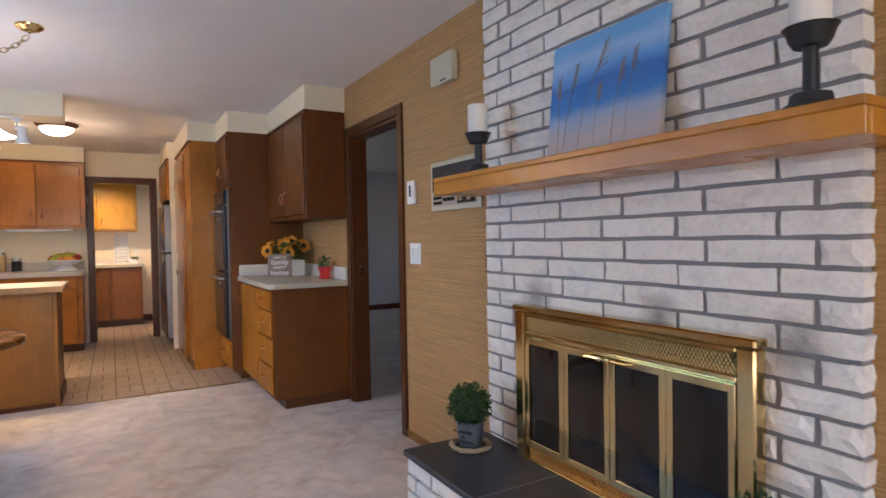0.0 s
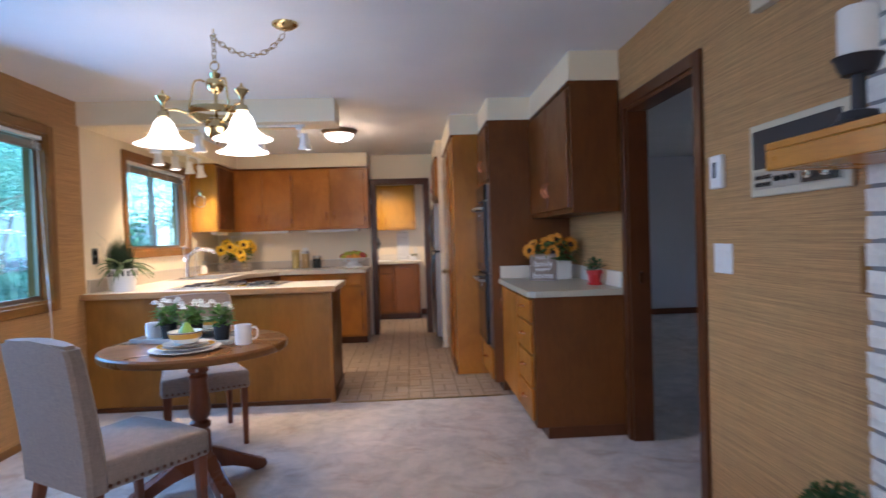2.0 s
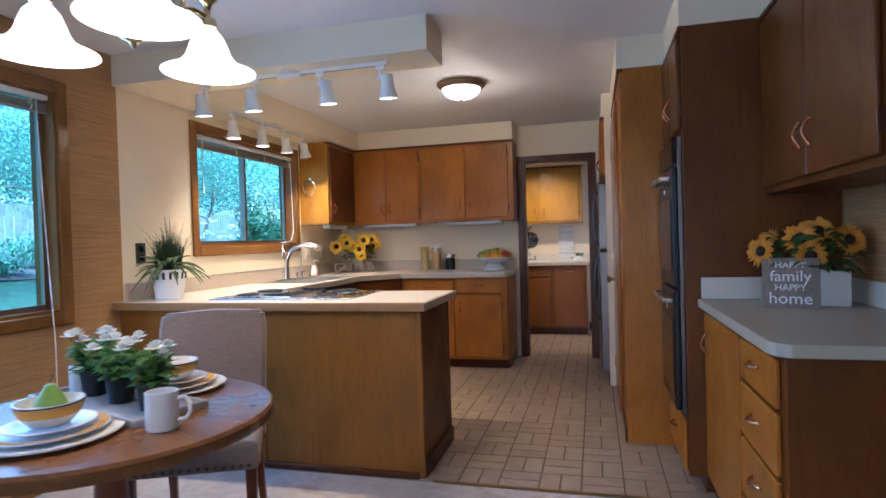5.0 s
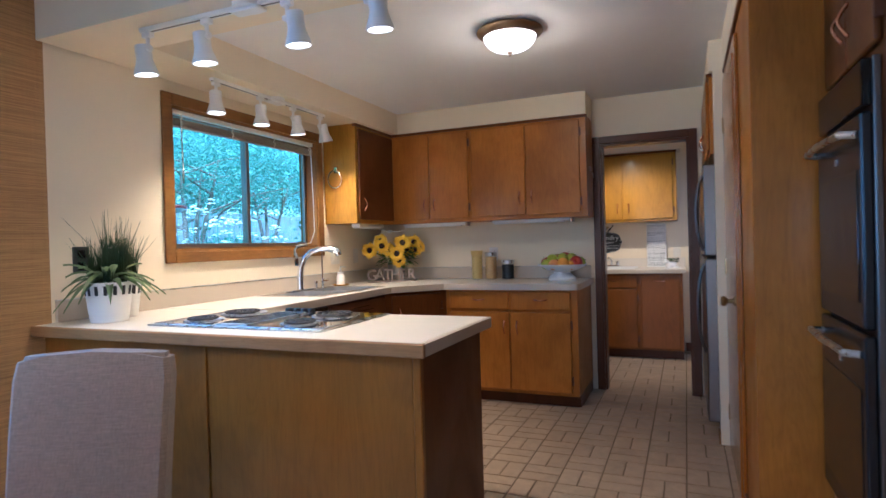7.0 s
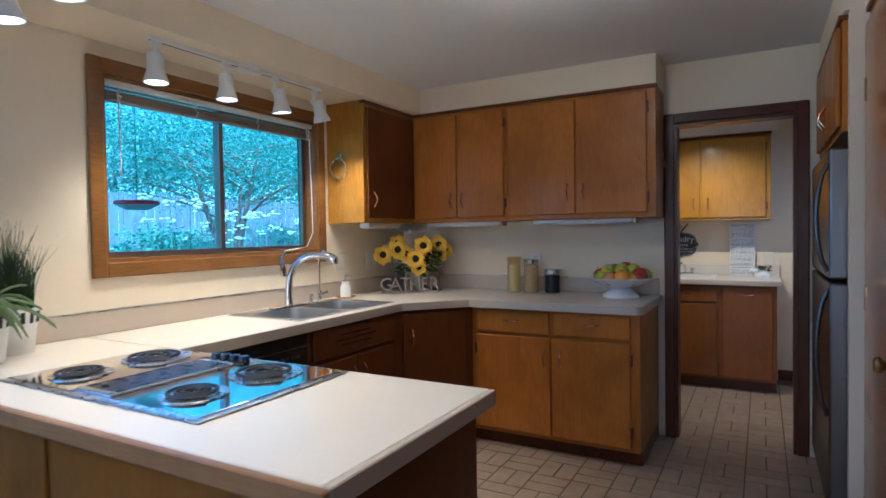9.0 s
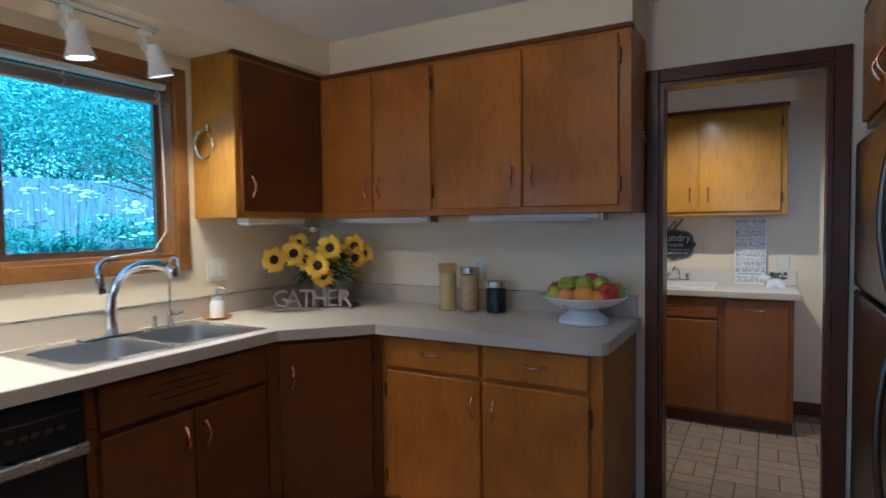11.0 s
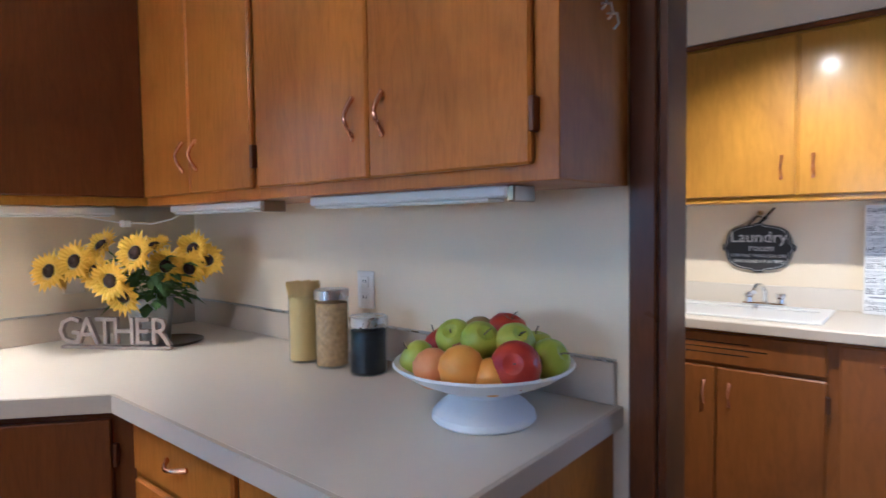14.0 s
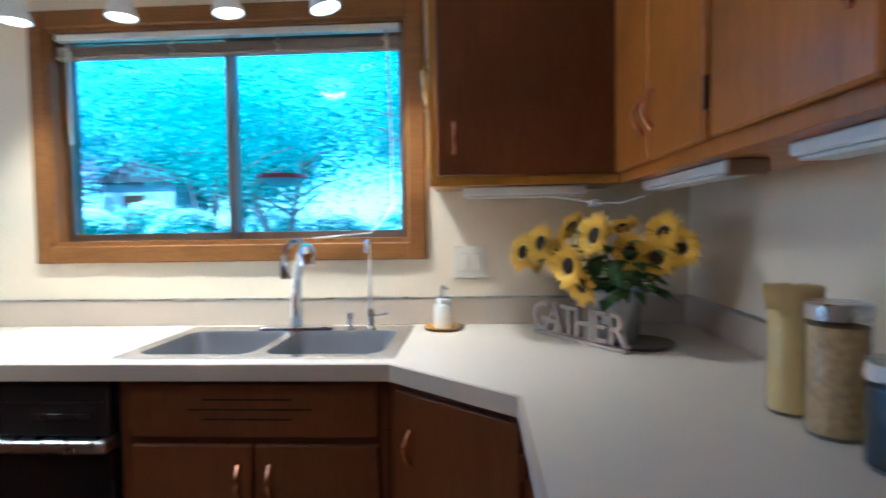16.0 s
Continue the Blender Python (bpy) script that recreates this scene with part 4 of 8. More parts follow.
for deg in (196, 316, 76):
    a = radians(deg)
    c, s = math.cos(a), math.sin(a)
    def P(r, z):
        return (CX + r * c, CY + r * s, z)
    arm = part("arm", tube([P(0.06, 1.89), P(0.095, 1.905), P(0.135, 1.940), P(0.19, 1.955), P(0.245, 1.952)], 0.007, 8), BRASS, ch, "", True)
    part("arm_scroll", tube([P(0.133, 1.955), P(0.115, 2.03), P(0.108, 2.08), P(0.095, 2.105), P(0.070, 2.110), P(0.048, 2.100)], 0.0055, 8), BRASS, ch, "", True)
    part("finial", lathe([(0.0, 0.075), (0.006, 0.072), (0.007, 0.060), (0.022, 0.050), (0.036, 0.040), (0.030, 0.028), (0.014, 0.012), (0.009, -0.010), (0.010, -0.030), (0.026, -0.036), (0.030, -0.062), (0.0, -0.062)], P(0.25, 1.975), 22), BRASS, arm, "", True)
    sh = part("shade", lathe(SH, P(0.25, 1.908), 36), SHADE, ch, "lit frosted white bell shade", True)
    lamp("POINT", "chandelier_bulb", P(0.25, 1.80), 1.15, WARM, size=0.06)

# flush ceiling light
cl = thing("ceiling_light", (0.0, 6.70, CZ), "flush bronze-rimmed dome ceiling light, lit", "ceiling light")
part("rim", lathe([(0.0, 0.0), (0.165, 0.0), (0.178, -0.006), (0.180, -0.014), (0.168, -0.028), (0.150, -0.038), (0.143, -0.042), (0.140, -0.034), (0.0, -0.032)], (0, 6.70, CZ), 48), BRONZE, cl, "brushed bronze rim", True)
dm = part("dome", lathe([(0.142, -0.038), (0.138, -0.056), (0.120, -0.082), (0.088, -0.102), (0.045, -0.115), (0.0, -0.119)], (0, 6.70, CZ), 40), DOME, cl, "lit frosted glass dome", True)
dm.visible_shadow = False
part("finial", lathe([(0.014, -0.117), (0.015, -0.125), (0.007, -0.131), (0.009, -0.137), (0.0, -0.143)], (0, 6.70, CZ), 16), BRONZE, cl, "", True)
lamp("POINT", "ceiling_bulb", (0.0, 6.70, CZ - 0.08), 3.1, WARM, size=0.09)


def track(name, a, b, heads, label, aim, power):
    """A ceiling track with lamp heads at fractions of its length."""
    a, b = Vector(a), Vector(b)
    t = thing(name, (a + b) / 2, label, "track light", "track lights")
    d = (b - a).normalized()
    n = Vector((-d.y, d.x, 0)) * 0.016
    o = [a + n, b + n, b - n, a - n]
    part("rail", prism([(p.x, p.y) for p in o], a.z - 0.02, a.z - 0.001, 0.002), WHITE, t)
    m = (a + b) / 2
    part("feed_box", lathe([(0.0, -0.001), (0.062, -0.001), (0.060, -0.020), (0.0, -0.022)], (m.x, m.y, a.z), 24), WHITE, t, "", True)
    part("connector", box(m.x - 0.03 - 0.04 * abs(d.x), m.x + 0.03 + 0.04 * abs(d.x), m.y - 0.03 - 0.04 * abs(d.y), m.y + 0.03 + 0.04 * abs(d.y), a.z - 0.034, a.z - 0.020, 0.004), WHITE, t)
    part("slot", prism([(p.x, p.y) for p in (a + n * 0.3, b + n * 0.3, b - n * 0.3, a - n * 0.3)], a.z - 0.0212, a.z - 0.0202), STEEL_DARK, t)
    for k, (f, tilt, lean) in enumerate(heads):
        p = a + (b - a) * f
        top = p + d * tilt + Vector((0, 0, -0.088))
        way = (d * lean + Vector((0, 0, -1)) + aim).normalized()
        q = way.to_track_quat("Z", "Y").to_matrix().to_4x4()
        h = part("lamp_head", lathe([(0.0, -0.018), (0.030, -0.017), (0.033, -0.013), (0.034, 0.022), (0.033, 0.040), (0.037, 0.062), (0.046, 0.088), (0.051, 0.104), (0.051, 0.110), (0.047, 0.110), (0.040, 0.086), (0.0, 0.080)], top, 28, q), WHITE, t, "white flared spotlight head", True)
        part("adapter", box(p.x - 0.013 - 0.012 * abs(d.x), p.x + 0.013 + 0.012 * abs(d.x), p.y - 0.013 - 0.012 * abs(d.y), p.y + 0.013 + 0.012 * abs(d.y), p.z - 0.044, p.z - 0.0215, 0.003), WHITE, h)
        part("stem", lathe([(0.0085, -0.044), (0.0085, -0.092), (0.0, -0.094)], p, 12), WHITE, h, "", True)
        side = d * (0.016 if tilt < 0 else -0.016)
        part("knuckle", tube([p + side + Vector((0, 0, -0.090)), p - side * 1.6 + Vector((0, 0, -0.090))], 0.013, 14), WHITE, h, "", True)
        part("bulb_face", lathe([(0.044, 0.098), (0.030, 0.103), (0.0, 0.105)], top, 22, q), BULB, h, "lit bulb face", True)
        lamp("SPOT", "track_bulb", top + way * 0.120, power, WARM, top + way * 3, 0.03, 98, 0.85)
    return t


track("track_light", (-1.30, 5.475, SOF), (-0.13, 5.475, SOF), ((0.03, -0.030, 0.02), (0.315, -0.030, 0.04), (0.66, 0.036, 0.03), (0.965, 0.036, 0.0)), "white track light with four lit heads under the soffit", Vector((0, 0.12, 0)), 5.6)
track("track_light", (-1.565, 6.14, SOF), (-1.565, 7.22, SOF), ((0.03, -0.004, 0.0), (0.37, 0.004, 0.0), (0.67, 0.034, 0.12), (0.955, 0.034, 0.30)), "white track light with four lit heads above the sink", Vector((0.02, 0, 0)), 9.0)

# unlit slim lights under the wall cabinets
for x0, x1, y0, y1 in ((-1.44, -0.86, 8.22, 8.30), (-0.62, 0.02, 8.22, 8.30)):
    ul = thing("undercabinet_light", ((x0 + x1) / 2, y0, UZ0), "slim white under-cabinet fluorescent light, switched off", "cabinet light", "under-cabinet lights")
    part("housing", box(x0, x1, y0, y1, UZ0 - 0.024, UZ0 - 0.001, 0.004), WHITE, ul)
    part("diffuser", box(x0 + 0.01, x1 - 0.05, y0 + 0.008, y1 - 0.008, UZ0 - 0.032, UZ0 - 0.0245, 0.003), UNDER, ul)
    part("end_cap", box(x1 + 0.001, x1 + 0.02, y0, y1, UZ0 - 0.034, UZ0 - 0.001, 0.003), BRONZE, ul)
ul = thing("undercabinet_light", (-1.66, 7.85, UZ0), "slim white under-cabinet fluorescent light, switched off", "cabinet light", "under-cabinet lights")
part("housing", box(-1.64, -1.56, 7.68, 8.08, UZ0 - 0.030, UZ0 - 0.001, 0.004), WHITE, ul)
part("diffuser", box(-1.632, -1.568, 7.69, 8.07, UZ0 - 0.037, UZ0 - 0.031, 0.003), UNDER, ul)

# laundry reflector lamp
ll = thing("ceiling_light", (0.27, 9.30, CZ), "bare ribbed reflector bulb on the laundry ceiling", "ceiling light")
part("socket", lathe([(0.0, 0.0), (0.055, 0.0), (0.055, -0.02), (0.022, -0.024), (0.022, -0.06), (0.0, -0.06)], (0.27, 9.30, CZ), 24), WHITE, ll, "", True)
prof = []
for i in range(9):
    r = 0.024 + 0.030 * i / 8
    prof += [(r, -0.062 - 0.009 * i), (r + 0.003, -0.066 - 0.009 * i)]
part("arm", tube([(0.27, 9.30, CZ - 0.05), (0.27, 9.30, CZ - 0.12)], 0.012, 10), WHITE, ll)
part("reflector", lathe([(0.0, -0.060)] + prof + [(0.050, -0.140), (0.0, -0.132)], (0.27, 9.30, CZ - 0.08), 30), paint("grey_reflector", (0.45, 0.43, 0.40), 0.4, 0.05), ll, "grey ribbed reflector", True)
lamp("SPOT", "laundry_bulb", (0.27, 9.30, CZ - 0.25), 13.5, WARM, (0.30, 9.90, 0.9), 0.02, 118, 0.8)

# ---- outdoors ----
LAWN = leafy("lawn_green", (0.11, 0.21, 0.13))
FENCE = wood("weathered_fence_board", (0.17, 0.185, 0.20), rough=0.8, coat=0.0, contrast=0.3)
BARK = paint("grey_bark", (0.16, 0.12, 0.09), 0.9, 0.3, 20, 0.8)
LEAF_A = leafy("maple_leaf", (0.15, 0.29, 0.20))
LEAF_B = leafy("forest_leaf", (0.12, 0.24, 0.18))
LEAF_C = leafy("cedar_leaf", (0.06, 0.14, 0.07))
PETAL_W = paint("white_petal", (0.80, 0.80, 0.74), 0.6, 0.03)
MULCH = paint("dark_mulch", (0.06, 0.045, 0.035), 0.95, 0.3, 30, 0.8)


def ground_z(x, y):
    d = max(0.0, min(1.0, (-x - 2.5) / 13.0))
    return -0.45 + 1.35 * d * d * (3 - 2 * d)


bm = bmesh.new()
xs = [-400, -120, -40, -24] + [-20 + i for i in range(19)] + [0, 10, 40, 400]
ys = [-400, -80, -20] + [-10 + 3 * i for i in range(17)] + [60, 120, 400]
grid = [[bm.verts.new((x, y, ground_z(x, y))) for y in ys] for x in xs]
for i in range(len(xs) - 1):
    for j in range(len(ys) - 1):
        bm.faces.new((grid[i][j], grid[i + 1][j], grid[i + 1][j + 1], grid[i][j + 1]))
structure("ground", bm, LAWN, "mown lawn that rises from the house and reaches the horizon", True)

BED = paint("bark_mulch", (0.085, 0.08, 0.078), 0.95, 0.35, 25, 0.9)
bm = bmesh.new()
cols = [[bm.verts.new((x, y, ground_z(x, y) + 0.03 + 0.02 * math.sin(1.7 * x + 2.3 * y))) for y in [4.0 + k for k in range(30)]] for x in [-15.9 + 0.55 * q for q in range(9)]]
for a, b in zip(cols, cols[1:]):
    for k in range(29):
        bm.faces.new((a[k], b[k], b[k + 1], a[k + 1]))
structure("planting_bed", bm, BED, "dark bark mulch bed in front of the fence", True)
rng = random.Random(4)


def crown_mesh(n, radii, leaf_len, at, hollow=0.55, flat=0.25):
    """Many small leaves in uneven clumps round a centre."""
    bm = bmesh.new()
    clumps = []
    for _ in range(max(10, n // 45)):
        v = Vector((rng.gauss(0, 1), rng.gauss(0, 1), rng.gauss(0, 1))).normalized() * rng.uniform(hollow, 1.0)
        clumps.append((Vector((v.x * radii[0], v.y * radii[1], v.z * radii[2])), rng.uniform(0.16, 0.32)))
    for _ in range(n):
        c, s = clumps[rng.randrange(len(clumps))]
        p = Vector(at) + c + Vector((rng.gauss(0, 1) * radii[0] * s, rng.gauss(0, 1) * radii[1] * s, rng.gauss(0, 1) * radii[2] * s * 0.6))
        d = Vector((rng.gauss(0, 1), rng.gauss(0, 1), rng.gauss(0, flat)))
        k = leaf_len * rng.uniform(0.6, 1.4)
        add_leaf(bm, p, d, k, k * 0.55, 0.3, Vector((rng.gauss(0, 0.4), rng.gauss(0, 0.4), 1)))
    return bm


def tree(name, x, y, trunk_h, radii, n, leaf_len, material, label, stems=1, lift=0.0):
    z = ground_z(x, y)
    t = thing(name, (x, y, z), label, "tree", "garden trees")
    bm = bmesh.new()
    for k in range(stems):
        a = 2 * math.pi * k / stems + rng.uniform(0, 1)
        sx, sy = (math.cos(a) * 0.5, math.sin(a) * 0.5) if stems > 1 else (0.1, 0.05)
        base = (x + 0.12 * sx, y + 0.12 * sy, z - 0.1)
        pts = [base, (x + sx * 0.4, y + sy * 0.4, z + trunk_h * 0.35), (x + sx * 1.0, y + sy * 1.0, z + trunk_h * 0.75), (x + sx * 1.6, y + sy * 1.6, z + trunk_h * 1.15)]
        r0 = 0.13 if stems == 1 else 0.075
        add_tube(bm, pts, [r0, r0 * 0.8, r0 * 0.55, r0 * 0.25], 8)
        for q in range(4):
            b = rng.uniform(0, 6.28)
            s = Vector(pts[1]) + (Vector(pts[3]) - Vector(pts[1])) * (0.3 + 0.18 * q)
            e = s + Vector((math.cos(b) * radii[0] * 0.6, math.sin(b) * radii[1] * 0.6, trunk_h * 0.22))
            add_tube(bm, [s, (s + e) / 2 + Vector((0, 0, 0.08)), e], [r0 * 0.4, r0 * 0.28, r0 * 0.12], 6)
    part("trunk", bm, BARK, t, "", True)
    part("crown", crown_mesh(n, radii, leaf_len, (x, y, z + trunk_h + radii[2] * 0.45 + lift)), material, t, "leafy uneven crown")
    return t


def shrub(name, x, y, radii, n, leaf_len, material, label):
    z = ground_z(x, y)
    s = thing(name, (x, y, z), label, "shrub", "garden shrubs")
    bm = bmesh.new()
    for k in range(7):
        a = rng.uniform(0, 6.28)
        add_tube(bm, [(x, y, z - 0.05), (x + 0.4 * radii[0] * math.cos(a), y + 0.4 * radii[1] * math.sin(a), z + radii[2] * 1.2)], [0.02, 0.008], 5)
    part("stems", bm, BARK, s)
    part("foliage", crown_mesh(n, radii, leaf_len, (x, y, z + radii[2] * 0.95), 0.3, 0.6), material, s)
    return s


# fence of upright boards
fence = thing("garden_fence", (-16.0, 12.0, ground_z(-16, 12)), "weathered board fence along the back of the garden", "fence")
fz = ground_z(-16, 12)
board = mesh_of("board", box(-0.012, 0.012, -0.068, 0.068, 0.0, 1.8, 0.004), FENCE)
for i in range(230):
    b = new("board", board)
    b.parent = fence
    b.matrix_parent_inverse = world_of(fence).inverted()
    b.matrix_basis = pose(-16.0 + rng.uniform(-0.006, 0.006), 6.5 + 0.146 * i, fz + rng.uniform(-0.02, 0.02), rng.uniform(-0.4, 0.4), 0, 0)
for zz in (0.4, 1.45):
    part("rail", box(-16.06, -16.014, 6.4, 40.0, fz + zz, fz + zz + 0.09, 0.004), FENCE, fence)
for k in range(12):
    part("post", box(-16.15, -16.065, 6.4 + 2.9 * k, 6.49 + 2.9 * k, fz - 0.2, fz + 1.85, 0.006), FENCE, fence)

tree("maple_tree", -8.6, 12.6, 2.5, (2.6, 2.8, 1.2), 34000, 0.058, LEAF_A, "spreading green maple with several slim grey stems", 4)
tree("maple_tree", -9.6, 7.2, 2.7, (2.4, 2.6, 1.1), 26000, 0.060, LEAF_A, "spreading green maple at the lawn's edge", 3)
tree("maple_tree", -11.5, 18.5, 2.6, (2.8, 3.0, 1.5), 8000, 0.11, LEAF_A, "tall green maple before the fence", 3)
for x, y, h, r in ((-20.5, -0.8, 4.0, 3.0), (-19.5, 7.2, 4.2, 3.2), (-17, -9, 4.6, 4.0), (-12.5, -8, 4.0, 3.4), (-22, 11, 4.6, 4.0), (-21, 17, 4.2, 3.8), (-22, 25, 4.8, 4.2), (-20, 33, 4.4, 4.0), (-28, 7.5, 7.0, 4.2), (-26, -8, 7.0, 4.6), (-28, 14, 8.0, 4.8), (-28, 22, 7.8, 4.8), (-27, 31, 8.0, 5.0), (-21, -5, 4.6, 4.0), (-16, 42, 5.0, 4.5), (-24, 40, 7.0, 5.0), (-8, 44, 5.0, 4.5), (-27, -3, 7.0, 4.6)):
    tree("forest_tree", x, y, h * 0.55, (r, r, h * 0.5), 11000, 0.17, LEAF_B, "dense dark green tree behind the fence", 1)
for x, y, h in ((-5.4, 13.4, 1.15), (-6.5, 14.6, 1.2), (-4.5, 15.6, 1.25), (-7.8, 16.2, 1.2)):
    shrub("cedar_shrub", x, y, (0.62, 0.62, h), 2600, 0.13, LEAF_C, "columnar green cedar clipped as a hedge")
for x, y, rx, rz in ((-13.6, 6.5, 1.1, 0.5), (-13.9, 10.5, 1.3, 0.55), (-13.4, 14.8, 1.2, 0.5), (-14.0, 20, 1.4, 0.6), (-14, 2.5, 1.3, 0.6), (-14.9, 8.2, 1.0, 0.3), (-15.0, 12.4, 1.1, 0.32), (-14.8, 16.6, 1.1, 0.3), (-12.2, 12.2, 0.8, 0.3), (-11.4, 14.4, 0.9, 0.35)):
    shrub("leafy_shrub", x, y, (rx, rx, rz), 1300, 0.12, LEAF_A, "low green shrub at the edge of the lawn")
# tall white-flowered plants close under the kitchen window
for x, y, h in ((-3.75, 7.95, 1.15), (-4.05, 8.7, 1.0), (-4.3, 9.6, 1.05), (-3.6, 7.3, 0.75)):
    z = ground_z(x, y)
    fl = thing("flowering_plant", (x, y, z), "tall garden plant with flat white flower heads", "plant", "white garden flowers")
    stems, heads = bmesh.new(), bmesh.new()
    for k in range(12):
        a = rng.uniform(0, 6.28)
        r = rng.uniform(0.05, 0.40)
        top = Vector((x + r * math.cos(a), y + r * math.sin(a), z + 0.88 + h * rng.uniform(0.75, 1.1)))
        add_tube(stems, [(x, y, z - 0.03), ((x + top.x) / 2, (y + top.y) / 2, (z + top.z) / 2 + 0.1), top], [0.006, 0.005, 0.003], 5)
        for q in range(6):
            c = top + Vector((rng.uniform(-0.06, 0.06), rng.uniform(-0.06, 0.06), rng.uniform(-0.03, 0.02)))
            add_lathe(heads, [(0.0, 0.0), (0.018, 0.004), (0.022, 0.010), (0.0, 0.016)], c, 7)
        for q in range(5):
            p = Vector((x, y, z)).lerp(top, rng.uniform(0.2, 0.9))
            add_leaf(stems, p, (rng.gauss(0, 1), rng.gauss(0, 1), 0.3), 0.13, 0.05, 0.3)
    part("stems", stems, LEAF_A, fl)
    part("flower_heads", heads, PETAL_W, fl, "flat white flower heads")
# flowering bushes at the edge of the lawn
for x, y, r, h in ((-12.0, -1.6, 0.8, 0.62), (-11.6, -0.6, 0.75, 0.55), (-12.2, 0.5, 0.85, 0.60), (-11.8, 1.5, 0.75, 0.52), (-13.0, -3.0, 0.9, 0.7), (-12.6, 3.2, 0.9, 0.45), (-12.2, 4.6, 0.9, 0.42)):
    bush = shrub("flowering_shrub", x, y, (r, r, h), 1500, 0.12, LEAF_A, "rounded garden shrub covered in white blossom")
    z = ground_z(x, y)
    bm = bmesh.new()
    for k in range(260):
        a, e = rng.uniform(0, 6.28), rng.uniform(0.0, 1.45)
        c = Vector((x + r * 1.02 * math.cos(a) * math.cos(e), y + r * 1.02 * math.sin(a) * math.cos(e), z + h * 0.95 + h * 1.05 * math.sin(e)))
        for q in range(4):
            p = c + Vector((rng.gauss(0, 0.03), rng.gauss(0, 0.03), rng.gauss(0, 0.03)))
            add_leaf(bm, p, (rng.gauss(0, 1), rng.gauss(0, 1), 0.3), 0.07, 0.055, 0.2)
    part("blossom", bm, PETAL_W, bush, "clusters of white blossom")
tree("plum_tree", -13.8, -3.6, 1.5, (1.3, 1.4, 0.9), 3500, 0.11, paint("pinkish_leaf", (0.30, 0.17, 0.20), 0.6, 0.3, 8, 0.1), "small plum tree with pinkish leaves", 2)
tree("maple_tree", -10.0, 4.2, 1.9, (1.7, 1.6, 1.1), 6500, 0.09, LEAF_A, "small rounded maple beside the lawn", 3)
tree("maple_tree", -12.5, 1.6, 2.2, (1.9, 1.7, 1.2), 6000, 0.10, LEAF_A, "small rounded maple beside the lawn", 3)
# hanging feeder dish
RED = paint("red_plastic", (0.80, 0.04, 0.04), 0.35, 0.05)
CLOUDY = paint("cloudy_white_plastic", (0.85, 0.85, 0.83), 0.4, 0.03)
for m in (RED, CLOUDY):
    m.node_tree.nodes["Principled BSDF"].inputs["Transmission Weight"].default_value = 0.5
fd = thing("bird_feeder", (-2.58, 6.73, 1.56), "red and white hanging dish bird feeder", "bird feeder")
part("dish", lathe([(0.0, 0.0), (0.06, 0.004), (0.10, 0.022), (0.118, 0.036), (0.0, 0.034)], (-2.58, 6.73, 1.50), 24), CLOUDY, fd, "", True)
part("rim", lathe([(0.118, 0.034), (0.128, 0.040), (0.124, 0.056), (0.104, 0.056), (0.104, 0.042)], (-2.58, 6.73, 1.50), 24), RED, fd, "red rim", True)
part("hanger", tube([(-2.58, 6.73, 1.533), (-2.58, 6.73, 2.30)], 0.002, 5), IRON, fd)
# roof overhang above the windows
structure("roof_eave", boxes([(-2.75, XW - T, -4.0, 11.0, 2.30, 2.38), (-2.80, -2.75, -4.0, 11.0, 2.24, 2.46), (-2.80, 7.6, -4.0, 11.0, 2.52, 2.60)]), WHITE, "white painted roof overhang outside the windows")
shed = thing("garden_shed", (-19.0, -3.2, ground_z(-19, -3)), "small grey shed with a dark roof beyond the lawn", "shed")
SHED = paint("grey_shed_boards", (0.36, 0.33, 0.30), 0.8, 0.1)
sz = ground_z(-19, 2)
part("wall", box(-20.2, -17.8, -4.4, -2.0, sz, sz + 1.9), SHED, shed)
bm = add_prism(bmesh.new(), [(-1.35, 0.0), (1.35, 0.0), (1.35, 0.06), (0.0, 0.75), (-1.35, 0.06)], -1.4, 1.4)
bmesh.ops.transform(bm, matrix=pose(-19.0, -3.2, sz + 1.90, 90, 0, 90), verts=bm.verts)
part("roof", bm, MULCH, shed, "dark shingled roof")
part("door", box(-17.8, -17.77, -3.7, -3.0, sz + 0.02, sz + 1.5), TRIM, shed)

# ---- fireplace ----
FX, FY0, FY1 = 1.93, 0.775, 2.335      # brick face and its ends
OP = (1.03, 2.00, 0.30, 0.89)         # firebox opening: y, y, z, z
PITCH = 0.0745
fp = thing("fireplace", (FX, (FY0 + FY1) / 2, 0), "white painted rough brick fireplace with dark mortar joints", "fireplace")
for y0, y1, z0, z1 in ((FY0 + 0.012, OP[0], 0, CZ - 0.001), (OP[1], FY1 - 0.012, 0, CZ - 0.001), (OP[0] + 0.0005, OP[1] - 0.0005, OP[3], CZ - 0.001), (OP[0] + 0.0005, OP[1] - 0.0005, 0, OP[2])):
    part("mortar_bed", box(FX + 0.012, XE - 0.001, y0, y1, z0, z1), MORTAR, fp)
# firebox behind the glass, sunk through the wall
part("firebox", boxes([(XE + 0.40, XE + 0.42, OP[0], OP[1], OP[2], OP[3]), (XE + 0.0, XE + 0.40, OP[0] - 0.02, OP[0], OP[2], OP[3]),
                       (XE, XE + 0.40, OP[1], OP[1] + 0.02, OP[2], OP[3]), (XE, XE + 0.42, OP[0], OP[1], OP[3], OP[3] + 0.02), (XE, XE + 0.42, OP[0], OP[1], OP[2] - 0.02, OP[2])]), SOOT, fp, "sooty firebox")

hearth = thing("hearth", (1.72, 1.55, 0), "raised white brick hearth topped with dark slate", "hearth")
HX0, HY0, HY1, HZ = 1.515, 0.70, 2.365, 0.31
